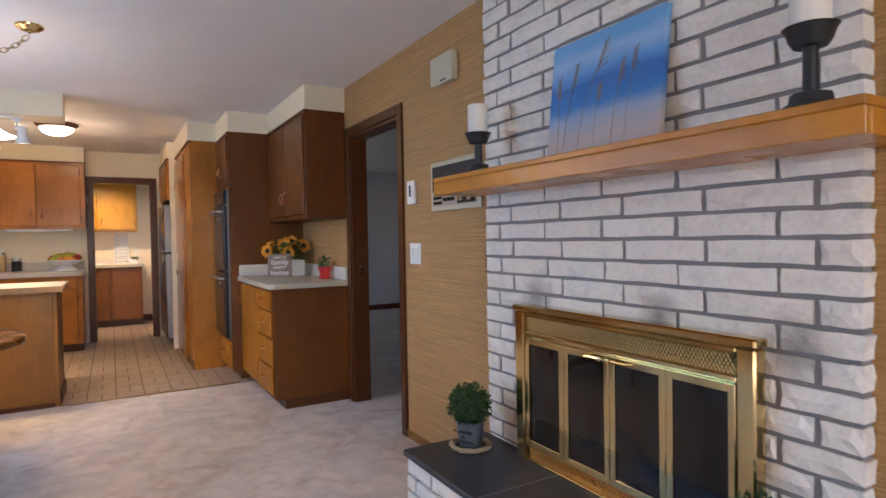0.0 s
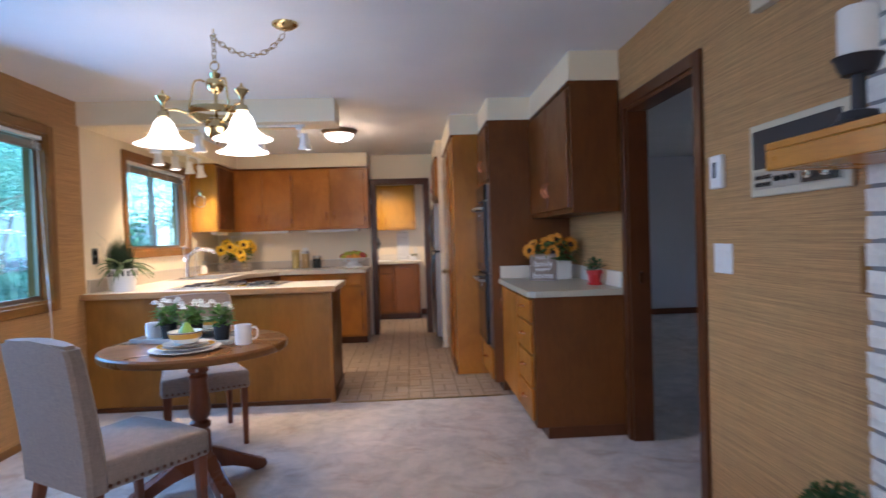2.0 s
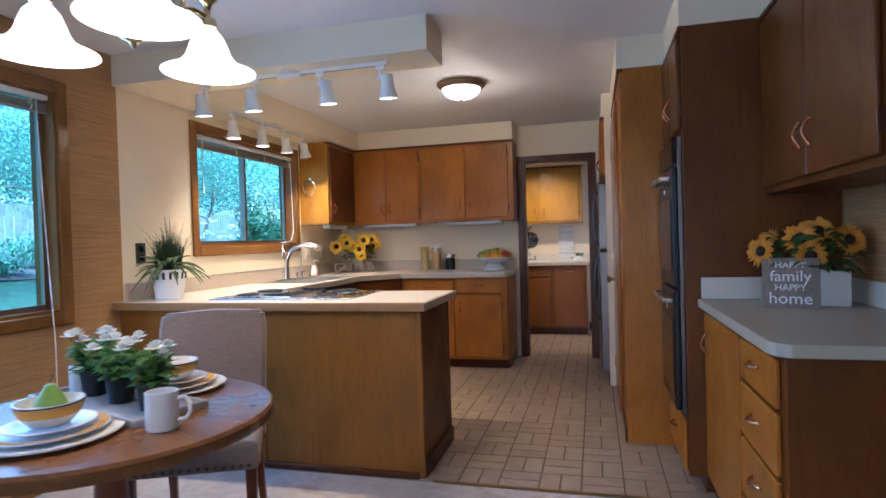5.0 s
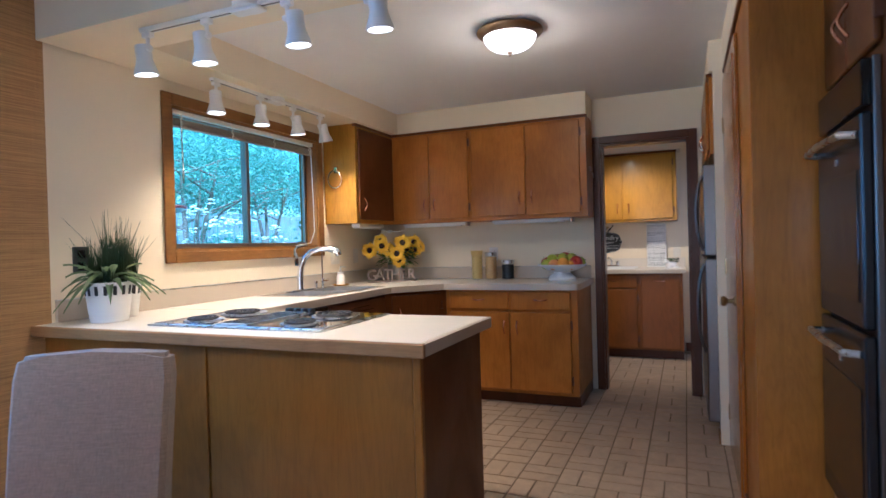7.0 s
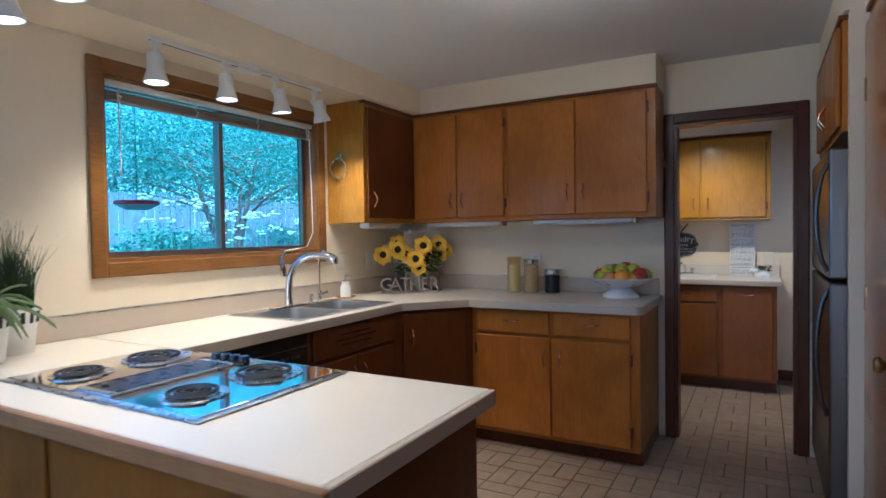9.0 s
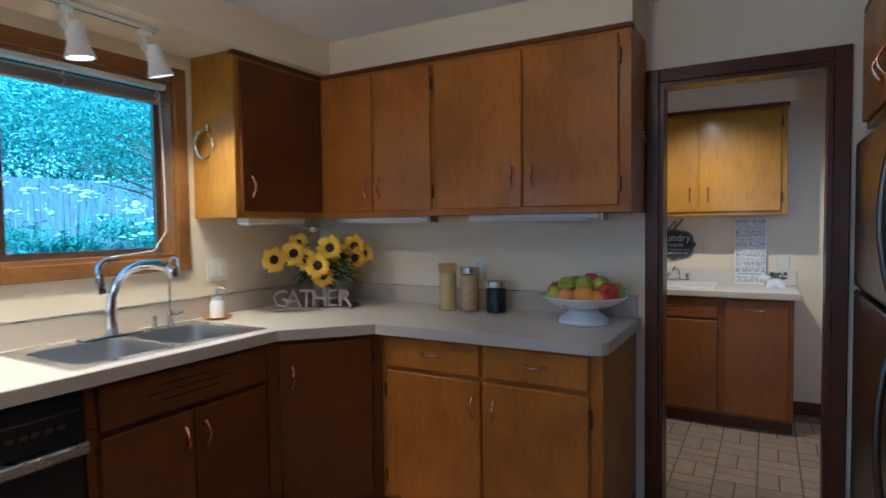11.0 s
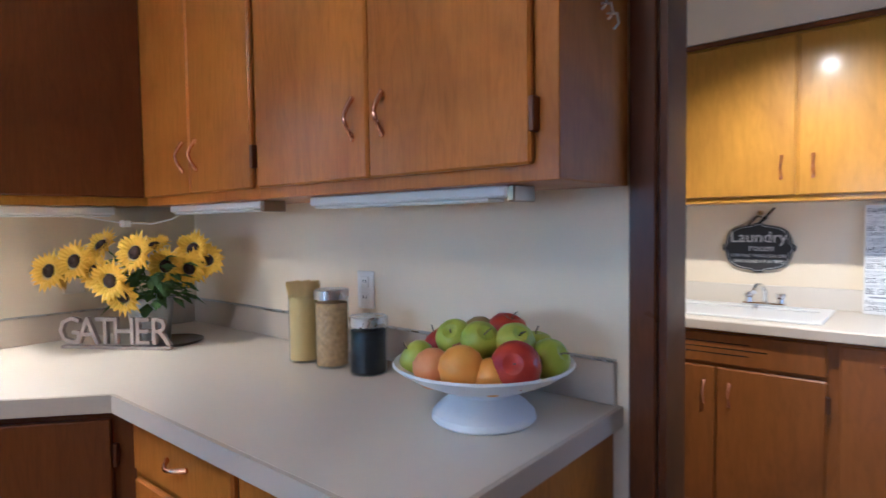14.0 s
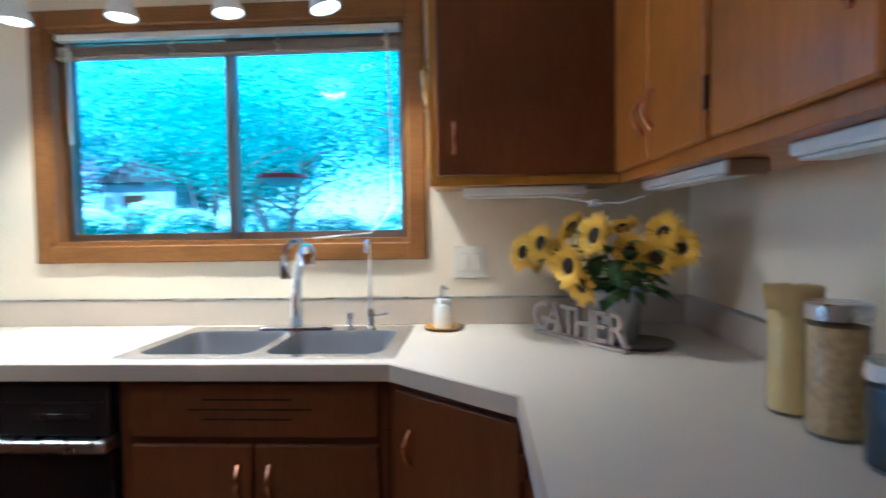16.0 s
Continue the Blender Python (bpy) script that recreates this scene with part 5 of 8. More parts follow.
part("mortar_bed", box(HX0 + 0.022, FX - 0.001, HY0 + 0.022, HY1 - 0.022, 0, HZ - 0.028), MORTAR, hearth)
slates = [(HY0, 1.18), (1.186, 1.80), (1.806, HY1)]
for i, (a, b) in enumerate(slates):
    part("slate_slab", box(HX0 - 0.012, FX + 0.008, a, b, HZ - 0.027, HZ, 0.003), SLATE, hearth, "dark slate slab")

for a in (1.183, 1.803):
    part("slate_joint", box(HX0 - 0.010, FX + 0.006, a - 0.0029, a + 0.0029, HZ - 0.026, HZ - 0.0015), MORTAR, hearth, "pale grey joint")

# brass surround with four glass doors
S0, S1, SZ = 1.006, 2.045, 0.922
fs = thing("fireplace_doors", (FX, 1.57, HZ), "polished brass fireplace surround with smoked glass bifold doors", "fireplace doors")
xo = FX - 0.055
part("side_rail", box(xo, FX - 0.002, S0, S0 + 0.055, HZ + 0.001, SZ, 0.006), BRASS, fs)
part("side_rail", box(xo, FX - 0.002, S1 - 0.055, S1, HZ + 0.001, SZ, 0.006), BRASS, fs)
part("top_rail", box(xo - 0.008, FX - 0.002, S0 - 0.006, S1 + 0.006, SZ + 0.0005, SZ + 0.028, 0.006), BRASS, fs)
part("top_band", boxes([(xo + 0.002, FX - 0.004, S0 + 0.056, S1 - 0.056, SZ - 0.018, SZ - 0.001), (xo + 0.002, FX - 0.004, S0 + 0.056, S1 - 0.056, SZ - 0.100, SZ - 0.080)], 0.004), BRASS, fs)
part("bottom_band", box(xo + 0.002, FX - 0.004, S0 + 0.056, S1 - 0.056, HZ + 0.001, HZ + 0.012, 0.003), BRASS, fs)


def mesh_grille(y0, y1, z0, z1, parent):
    """Woven brass grille: two sets of slanting wires over a dark backing."""
    part("grille_backing", box(xo + 0.022, xo + 0.026, y0, y1, z0, z1), BRASS_DARK, parent)
    bm = bmesh.new()
    h = z1 - z0
    n = int((y1 - y0) / 0.013)
    for k in range(n):
        a = y0 + (y1 - y0 - h * 0.6) * k / n
        for p, q in ((a, a + h * 0.6), (a + h * 0.6, a)):
            add_tube(bm, [(xo + 0.014, p, z0), (xo + 0.014, q, z1)], 0.0022, 4)
    part("grille", bm, BRASS, parent, "woven brass grille")


mesh_grille(S0 + 0.058, S1 - 0.058, SZ - 0.079, SZ - 0.019, fs)
mesh_grille(S0 + 0.058, S1 - 0.058, HZ + 0.013, HZ + 0.058, fs)
dz0, dz1 = HZ + 0.062, SZ - 0.104
w = (S1 - S0 - 0.116) / 4
for k in range(4):
    a, b = S0 + 0.058 + w * k + 0.001, S0 + 0.058 + w * (k + 1) - 0.001
    fr_w = 0.024
    d = part("door", boxes([(xo + 0.004, xo + 0.018, a, a + fr_w, dz0, dz1), (xo + 0.004, xo + 0.018, b - fr_w, b, dz0, dz1),
                            (xo + 0.004, xo + 0.018, a + fr_w, b - fr_w, dz1 - 0.028, dz1), (xo + 0.004, xo + 0.018, a + fr_w, b - fr_w, dz0, dz0 + 0.028)], 0.003), BRASS, fs, "brass framed door leaf")
    part("pane", box(xo + 0.010, xo + 0.014, a + fr_w, b - fr_w, dz0 + 0.028, dz1 - 0.028), DARK_GLASS, d, "smoked glass pane").visible_shadow = False
    if k in (1, 2):
        yy = b - 0.05 if k == 1 else a + 0.05
        part("handle", tube([(xo + 0.003, yy - 0.05, dz1 - 0.012), (xo - 0.016, yy - 0.045, dz1 - 0.012), (xo - 0.016, yy + 0.045, dz1 - 0.012), (xo + 0.003, yy + 0.05, dz1 - 0.012)], 0.004, 8), BRASS, d, "", True)
        part("knob", lathe([(0.0, 0.0), (0.006, 0.0), (0.005, 0.012), (0.010, 0.018), (0.009, 0.026), (0.0, 0.030)], (xo + 0.003, yy + (0.07 if k == 1 else -0.07), dz1 - 0.012), 12, pose(0, 0, 0, 0, -90, 0)), BRASS, d, "", True)
# logs on a grate
lg = thing("log_set", (2.12, 1.57, HZ), "charred grey logs on an iron grate in the firebox", "logs")
LOGM = paint("charred_log", (0.12, 0.10, 0.085), 0.95, 0.5, 25, 1.0)
for y0, z0, y1, z1, x in ((1.22, 0.36, 1.88, 0.37, 2.05), (1.28, 0.37, 1.90, 0.36, 2.16), (1.30, 0.44, 1.84, 0.47, 2.10), (1.36, 0.38, 1.60, 0.52, 2.0), (1.52, 0.52, 1.80, 0.40, 2.02)):
    part("log", tube([(x, y0, z0), (x + 0.01, (y0 + y1) / 2, (z0 + z1) / 2 + 0.01), (x, y1, z1)], [0.036, 0.042, 0.034], 9), LOGM, lg, "", True)
for k in range(6):
    part("grate_bar", tube([(1.99, 1.26 + 0.12 * k, 0.36), (2.0, 1.26 + 0.12 * k, 0.322), (2.25, 1.26 + 0.12 * k, 0.322)], 0.007, 6), IRON, lg)
part("grate_foot", boxes([(2.02, 2.035, 1.25, 1.88, HZ + 0.001, 0.316), (2.20, 2.215, 1.25, 1.88, HZ + 0.001, 0.316)]), IRON, lg)

# mantel shelf and what stands on it
ms = thing("mantel_shelf", (1.80, 1.53, 1.422), "thick honey maple mantel shelf across the brick", "shelf")
part("top_board", box(1.703, FX + 0.05, 0.672, 2.415, 1.479, 1.500, 0.003), MANTEL, ms)
part("front_board", box(1.7035, 1.728, 0.673, 2.414, 1.422, 1.4785, 0.003), MANTEL, ms)
part("end_board", box(1.7285, FX + 0.05, 0.673, 0.697, 1.422, 1.4785, 0.003), MANTEL, ms)
part("end_board", box(1.7285, FX + 0.05, 2.390, 2.414, 1.422, 1.4785, 0.003), MANTEL, ms)
part("bottom_board", box(1.7285, FX + 0.05, 0.6975, 2.3895, 1.423, 1.4785, 0.0), MANTEL, ms)
MZ = 1.500


def painting_material():
    n = Nodes("seaside_painting")
    tc = n.add("ShaderNodeTexCoord")
    sep = n.add("ShaderNodeSeparateXYZ")
    n.link(tc.outputs["Generated"], sep.inputs[0])
    wob = n.noise(n.coords((1, 6, 14)), 1.2, 4)
    add = n.add("ShaderNodeMath")
    add.operation = "MULTIPLY_ADD"
    add.inputs[1].default_value = 0.16
    n.link(wob, add.inputs[0])
    n.link(sep.outputs[2], add.inputs[2])
    col = n.ramp(add.outputs[0], [(0.05, (0.42, 0.33, 0.30)), (0.24, (0.50, 0.42, 0.38)), (0.40, (0.32, 0.40, 0.52)), (0.50, (0.04, 0.20, 0.50)), (0.68, (0.03, 0.14, 0.42)), (0.76, (0.10, 0.30, 0.62)), (0.90, (0.30, 0.48, 0.70)), (1.0, (0.14, 0.36, 0.64))])
    n.bump(wob, 0.2, 0.001)
    return n.out(col, 0.55)


pic = thing("painting", (1.87, 1.58, MZ), "unframed canvas painting of blue sea, sand and grass stalks", "painting")
PM = pose(1.872, 1.553, MZ + 0.001, 0, 6.5, 0)
bm = box(-0.012, 0.012, -0.258, 0.258, 0.0, 0.440, 0.002)
bmesh.ops.transform(bm, matrix=PM, verts=bm.verts)
part("canvas", bm, painting_material(), pic)
STALK = paint("painted_stalk", (0.30, 0.21, 0.12), 0.6, 0.2)
for y, z0, dy, h in ((0.20, 0.0, 0.01, 0.30), (0.17, 0.0, -0.05, 0.33), (0.10, 0.0, -0.12, 0.38), (0.02, 0.02, -0.02, 0.22), (-0.06, 0.0, -0.04, 0.30), (-0.12, 0.05, -0.03, 0.27)):
    bm = bmesh.new()
    pts = [PM @ Vector((-0.0135, y + dy * q * q, z0 + h * q)) for q in (0, 0.4, 0.7, 1.0)]
    add_tube(bm, pts, 0.0009, 4)
    for k in range(9):
        p = PM @ Vector((-0.0140, y + dy * (0.78 + 0.025 * k) ** 2, z0 + h * (0.78 + 0.03 * k)))
        e = PM @ Vector((-0.0140, y + dy - 0.012 + 0.024 * (k % 2), z0 + h * (0.84 + 0.03 * k)))
        add_tube(bm, [p, e], [0.0022, 0.0008], 4)
    part("grass_stalk", bm, STALK, pic, "painted brown grass stalk")

WAX = paint("ivory_wax", (0.78, 0.74, 0.66), 0.45, 0.04, 30, 0.05)
for y, h, r in ((2.185, 0.175, 0.043), (0.825, 0.19, 0.043)):
    cs = thing("candle_holder", (1.80, y, MZ), "black iron pillar candle holder on the mantel", "candle holder", "mantel candle holders")
    part("foot", lathe([(0.0, 0.0), (0.062, 0.0), (0.060, 0.012), (0.046, 0.020), (0.042, 0.040), (0.028, 0.044), (0.0, 0.044)], (1.80, y, MZ), 28), IRON, cs, "", True)
    part("stem", lathe([(0.017, 0.0445), (0.016, h - 0.044)], (1.80, y, MZ), 16), IRON, cs, "", True)
    part("cup", lathe([(0.0, h - 0.043), (0.036, h - 0.043), (0.044, h - 0.030), (0.052, h - 0.006), (0.058, h), (0.054, h), (0.0, h - 0.012)], (1.80, y, MZ), 28), IRON, cs, "", True)
    cn_ = thing("pillar_candle", (1.80, y, MZ + h - 0.01), "thick ivory pillar candle, unlit", "candle", "mantel candles")
    part("wax", lathe([(0.0, -0.008), (r, -0.008), (r, 0.118), (r - 0.006, 0.122), (r - 0.010, 0.112), (0.0, 0.108)], (1.80, y, MZ + h), 26), WAX, cn_, "", True)
    part("wick", tube([(1.80, y, MZ + h + 0.108), (1.801, y, MZ + h + 0.122)], 0.0015, 5), IRON, cn_)

# boxwood topiary pots
ZINC = metal("grey_zinc", (0.20, 0.22, 0.24), 0.5)
TWIG = paint("woven_twig", (0.42, 0.30, 0.17), 0.8, 0.2)
BOX_LEAF = leafy("boxwood_leaf", (0.045, 0.10, 0.025), 0.5)


def topiary(x, y, word):
    t = thing("boxwood_topiary", (x, y, HZ), "clipped boxwood ball in a grey zinc pot on a twig ring", "potted plant", "hearth topiaries")
    part("pot", lathe([(0.0, 0.012), (0.048, 0.012), (0.052, 0.016), (0.062, 0.118), (0.066, 0.122), (0.060, 0.122), (0.056, 0.104), (0.0, 0.104)], (x, y, HZ), 26), ZINC, t, "grey zinc pot", True)
    for i, wd in enumerate(word):
        a = radians(206)
        m = Matrix.Translation((x, y, HZ + 0.082 - 0.022 * i)) @ pose(0, 0, 0, 0, 0, math.degrees(a) + 90) @ pose(0, -0.0605 + 0.0035 * i, 0, 90, 0, 0)
        text_mesh(wd, 0.020, BLACK, m, t, wide=1.1)
    r = random.Random(int(x * 100))
    bm = bmesh.new()
    for _ in range(900):
        v = Vector((r.gauss(0, 1), r.gauss(0, 1), r.gauss(0, 1))).normalized()
        p = Vector((x, y, HZ + 0.188)) + v * r.uniform(0.066, 0.090)
        add_leaf(bm, p, v + 0.9 * Vector((r.gauss(0, 1), r.gauss(0, 1), r.gauss(0, 1))), 0.020, 0.013, 0.0, v)
    add_lathe(bm, [(0.0, -0.07), (0.05, -0.05), (0.07, 0.0), (0.05, 0.05), (0.0, 0.07)], (x, y, HZ + 0.188), 14)
    part("leaf_ball", bm, BOX_LEAF, t)
    bm = bmesh.new()
    for k in range(5):
        ph = r.uniform(0, 6)
        add_tube(bm, [(x + (0.082 + 0.010 * math.cos(3 * a + ph)) * math.cos(a), y + (0.082 + 0.010 * math.cos(3 * a + ph)) * math.sin(a), HZ + 0.012 + 0.006 * math.sin(3 * a + ph)) for a in [2 * math.pi * i / 30 for i in range(30)]], 0.0045, 5, True)
    part("twig_ring", bm, TWIG, t, "woven twig ring", True)


topiary(1.765, 2.23, ("FLOWERS", "&", "GARDEN"))
topiary(1.765, 0.93, ("FLOWERS", "&", "GARDEN"))

# ---- things on the east wall ----
al = thing("door_chime", (XE, 2.78, 2.12), "beige plastic wall box high beside the brick", "wall box")
part("cover", box(XE - 0.040, XE - 0.001, 2.645, 2.873, 2.045, 2.195, 0.004), BEIGE, al)
for k in range(2):
    part("slot", box(XE - 0.0415, XE - 0.0398, 2.71 + 0.03 * k, 2.73 + 0.03 * k, 2.053, 2.062), BLACK, al)
th = thing("thermostat", (XE, 3.17, 1.50), "white wall thermostat with a narrow display", "thermostat")
part("cover", box(XE - 0.026, XE - 0.001, 3.125, 3.215, 1.43, 1.57, 0.008, 2), WHITE, th)
part("display", box(XE - 0.0275, XE - 0.0262, 3.158, 3.182, 1.475, 1.54), paint("grey_display", (0.10, 0.11, 0.12), 0.2), th)
sw = thing("light_switch", (XE, 3.152, 1.137), "white double rocker light switch plate", "light switch")
part("plate", box(XE - 0.008, XE - 0.001, 3.085, 3.22, 1.075, 1.20, 0.003), WHITE, sw)
for k in range(2):
    part("rocker", box(XE - 0.0125, XE - 0.0082, 3.103 + 0.062 * k, 3.137 + 0.062 * k, 1.105, 1.17, 0.002), WHITE, sw)
ic = thing("intercom", (XE, 2.68, 1.51), "cream framed wall intercom with dark grille and knobs", "intercom")
part("frame", box(XE - 0.016, XE - 0.001, 2.43, 2.93, 1.375, 1.64, 0.004), BEIGE, ic, "cream metal frame")
part("speaker_grille", box(XE - 0.020, XE - 0.0165, 2.46, 2.905, 1.475, 1.615, 0.003), paint("brown_grille", (0.05, 0.04, 0.033), 0.8, 0.3, 200, 0.5), ic)
part("control_strip", box(XE - 0.020, XE - 0.0165, 2.46, 2.905, 1.40, 1.465, 0.003), paint("tan_panel", (0.42, 0.36, 0.27), 0.5), ic)
part("dial_plate", box(XE - 0.022, XE - 0.0205, 2.47, 2.64, 1.405, 1.46), BLACK, ic)
for yy, r in ((2.52, 0.017), (2.60, 0.017), (2.68, 0.011), (2.72, 0.011), (2.76, 0.011)):
    part("knob", lathe([(0.0, 0.0), (r, 0.0), (r * 0.85, 0.014), (0.0, 0.016)], (XE - 0.0205, yy, 1.432), 16, pose(0, 0, 0, 0, -90, 0)), CHROME if r > 0.012 else BLACK, ic, "", True)
for i in range(4):
    for j in range(2):
        part("key", box(XE - 0.024, XE - 0.0203, 2.80 + 0.024 * i, 2.816 + 0.024 * i, 1.41 + 0.026 * j, 1.425 + 0.026 * j), BLACK, ic)
wp = thing("paper_patch", (XE, 2.39, 1.15), "patched square in the grasscloth near the brick", "wall patch")
part("patch", box(XE - 0.0015, XE - 0.0002, 2.37, 2.42, 1.06, 1.20), TRIM_OAK, wp)

# ---- dining ----
TX, TY = -0.45, 3.89
tb = thing("round_table", (TX, TY, 0), "round dark walnut pedestal dining table", "table")
part("tabletop", lathe([(0.0, 0.706), (0.43, 0.706), (0.454, 0.709), (0.460, 0.718), (0.460, 0.740), (0.452, 0.749), (0.44, 0.750), (0.0, 0.750)], (TX, TY, 0), 72), TABLE_WOOD, tb, "", True)
part("pedestal", lathe([(0.0, 0.10), (0.052, 0.10), (0.056, 0.14), (0.050, 0.28), (0.040, 0.30), (0.054, 0.315), (0.052, 0.335), (0.036, 0.35), (0.050, 0.37), (0.056, 0.40), (0.046, 0.48), (0.042, 0.56), (0.050, 0.575), (0.038, 0.59), (0.052, 0.605), (0.046, 0.63), (0.054, 0.70), (0.10, 0.711), (0.0, 0.711)], (TX, TY, 0), 30), LEG_WOOD, tb, "turned pedestal", True)
for k in range(4):
    a = radians(40 + 90 * k)
    bm = bmesh.new()
    prof = [(0.045, 0.20), (0.12, 0.165), (0.22, 0.10), (0.31, 0.062), (0.345, 0.05), (0.352, 0.02), (0.33, 0.001), (0.28, 0.001), (0.24, 0.04), (0.15, 0.075), (0.045, 0.085)]
    lo = [bm.verts.new((r, -0.034, z)) for r, z in prof]
    hi = [bm.verts.new((r, 0.034, z)) for r, z in prof]
    bm.faces.new(lo)
    bm.faces.new(hi[::-1])
    for i in range(len(prof)):
        j = (i + 1) % len(prof)
        bm.faces.new((lo[i], hi[i], hi[j], lo[j]))
    bmesh.ops.bevel(bm, geom=list(bm.edges), offset=0.006, segments=1, affect="EDGES")
    bmesh.ops.transform(bm, matrix=pose(TX, TY, 0, 0, 0, math.degrees(a)), verts=bm.verts)
    part("foot", bm, LEG_WOOD, tb)

LINEN = fabric_material("oatmeal_linen", (0.25, 0.178, 0.128))


def dining_chair():
    c = thing("dining_chair", (0, 0, 0), "oatmeal linen upholstered dining chair with cherry legs and nailheads", "chair", "chairs round the table")
    # seat, wider in front (front is +y)
    bm = add_prism(bmesh.new(), [(-0.215, -0.20), (0.215, -0.20), (0.255, 0.25), (-0.255, 0.25)], 0.355, 0.47)
    bmesh.ops.bevel(bm, geom=list(bm.edges), offset=0.025, segments=3, affect="EDGES", profile=0.6)
    bmesh.ops.subdivide_edges(bm, edges=[e for e in bm.edges if e.calc_length() > 0.2], cuts=5, use_grid_fill=True)
    for v in bm.verts:
        if v.co.z > 0.46:
            v.co.z += 0.018 * max(0, 1 - (v.co.x / 0.23) ** 2) * max(0, 1 - ((v.co.y - 0.02) / 0.25) ** 2)
    part("seat", bm, LINEN, c, "", True)
    # backrest: raked, gently curved slab
    bm = bmesh.new()
    ring = []
    for k in range(9):
        q = k / 8
        z = 0.36 + 0.56 * q
        y = -0.21 - 0.075 * q ** 1.4
        hw, th = 0.225 + 0.010 * q, 0.042 - 0.010 * q
        if k == 8:
            hw -= 0.012
        row = []
        for xx in (-1, -0.94, -0.5, 0, 0.5, 0.94, 1):
            row.append((xx * hw, y + th * (0.6 if abs(xx) == 1 else 1.0), z + (0.012 * (1 - abs(xx)) if k == 8 else 0)))
        back = [(x, y - (th * (0.6 if abs(x) > hw * 0.97 else 1.0)), zz) for x, _, zz in row[::-1]]
        ring.append([bm.verts.new(p) for p in row + back])
    for a, b in zip(ring, ring[1:]):
        for i in range(len(a)):
            j = (i + 1) % len(a)
            bm.faces.new((a[i], a[j], b[j], b[i]))
    bm.faces.new(ring[0][::-1])
    bm.faces.new(ring[-1])
    bmesh.ops.bevel(bm, geom=[e for e in bm.edges if all(v in ring[-1] for v in e.verts)], offset=0.014, segments=2, affect="EDGES")
    part("backrest", bm, LINEN, c, "", True)
    for x, y, dx, dy in ((-0.222, 0.218, 0.0, 0.008), (0.222, 0.218, 0.0, 0.008), (-0.185, -0.20, -0.012, -0.07), (0.185, -0.20, 0.012, -0.07)):
        bm = bmesh.new()
        s0, s1 = 0.021, 0.014
        lo = [bm.verts.new((x + dx + sx * s1, y + dy + sy * s1, 0.0)) for sx, sy in ((-1, -1), (1, -1), (1, 1), (-1, 1))]
        hi = [bm.verts.new((x + sx * s0, y + sy * s0, 0.37)) for sx, sy in ((-1, -1), (1, -1), (1, 1), (-1, 1))]
        bm.faces.new(lo[::-1])
        bm.faces.new(hi)
        for i in range(4):
            bm.faces.new((lo[i], lo[(i + 1) % 4], hi[(i + 1) % 4], hi[i]))
        bmesh.ops.bevel(bm, geom=list(bm.edges), offset=0.003, segments=1, affect="EDGES")
        part("leg", bm, LEG_WOOD, c, "cherry stained leg")
    nail = lathe([(0.0080, 0.0), (0.0072, 0.003), (0.004, 0.005), (0.0, 0.0056)], (0, 0, 0), 8)
    me = mesh_of("nailhead", nail, HINGE, True)
    for a, b, n in (((-0.2535, 0.22), (-0.2185, -0.17), 14), ((0.2535, 0.22), (0.2185, -0.17), 14), ((-0.22, 0.2505), (0.22, 0.2505), 15)):
        for i in range(n):
            q = i / (n - 1)
            x, y = a[0] + (b[0] - a[0]) * q, a[1] + (b[1] - a[1]) * q
            rz = 90 if a[1] == b[1] and a[1] > 0.2 else (180 if x < 0 else 0)
            o = new("nailhead", me)
            o.parent = c
            o.matrix_basis = pose(x, y, 0.378, 0, 0, rz) @ pose(0, 0, 0, 0, 90, 0)
    return c


chair = dining_chair()
chair.matrix_basis = pose(-0.555, 3.265, 0, 0, 0, -32)
chair2 = copy_thing(chair, pose(-0.69, 4.61, 0, 0, 0, 205))

CREAM_CER = paint("cream_glaze", (0.74, 0.71, 0.64), 0.2, 0.03)
YELLOW_CER = paint("mustard_glaze", (0.60, 0.33, 0.05), 0.25, 0.05)
LINE_CER = paint("dark_line_glaze", (0.03, 0.03, 0.04), 0.3)


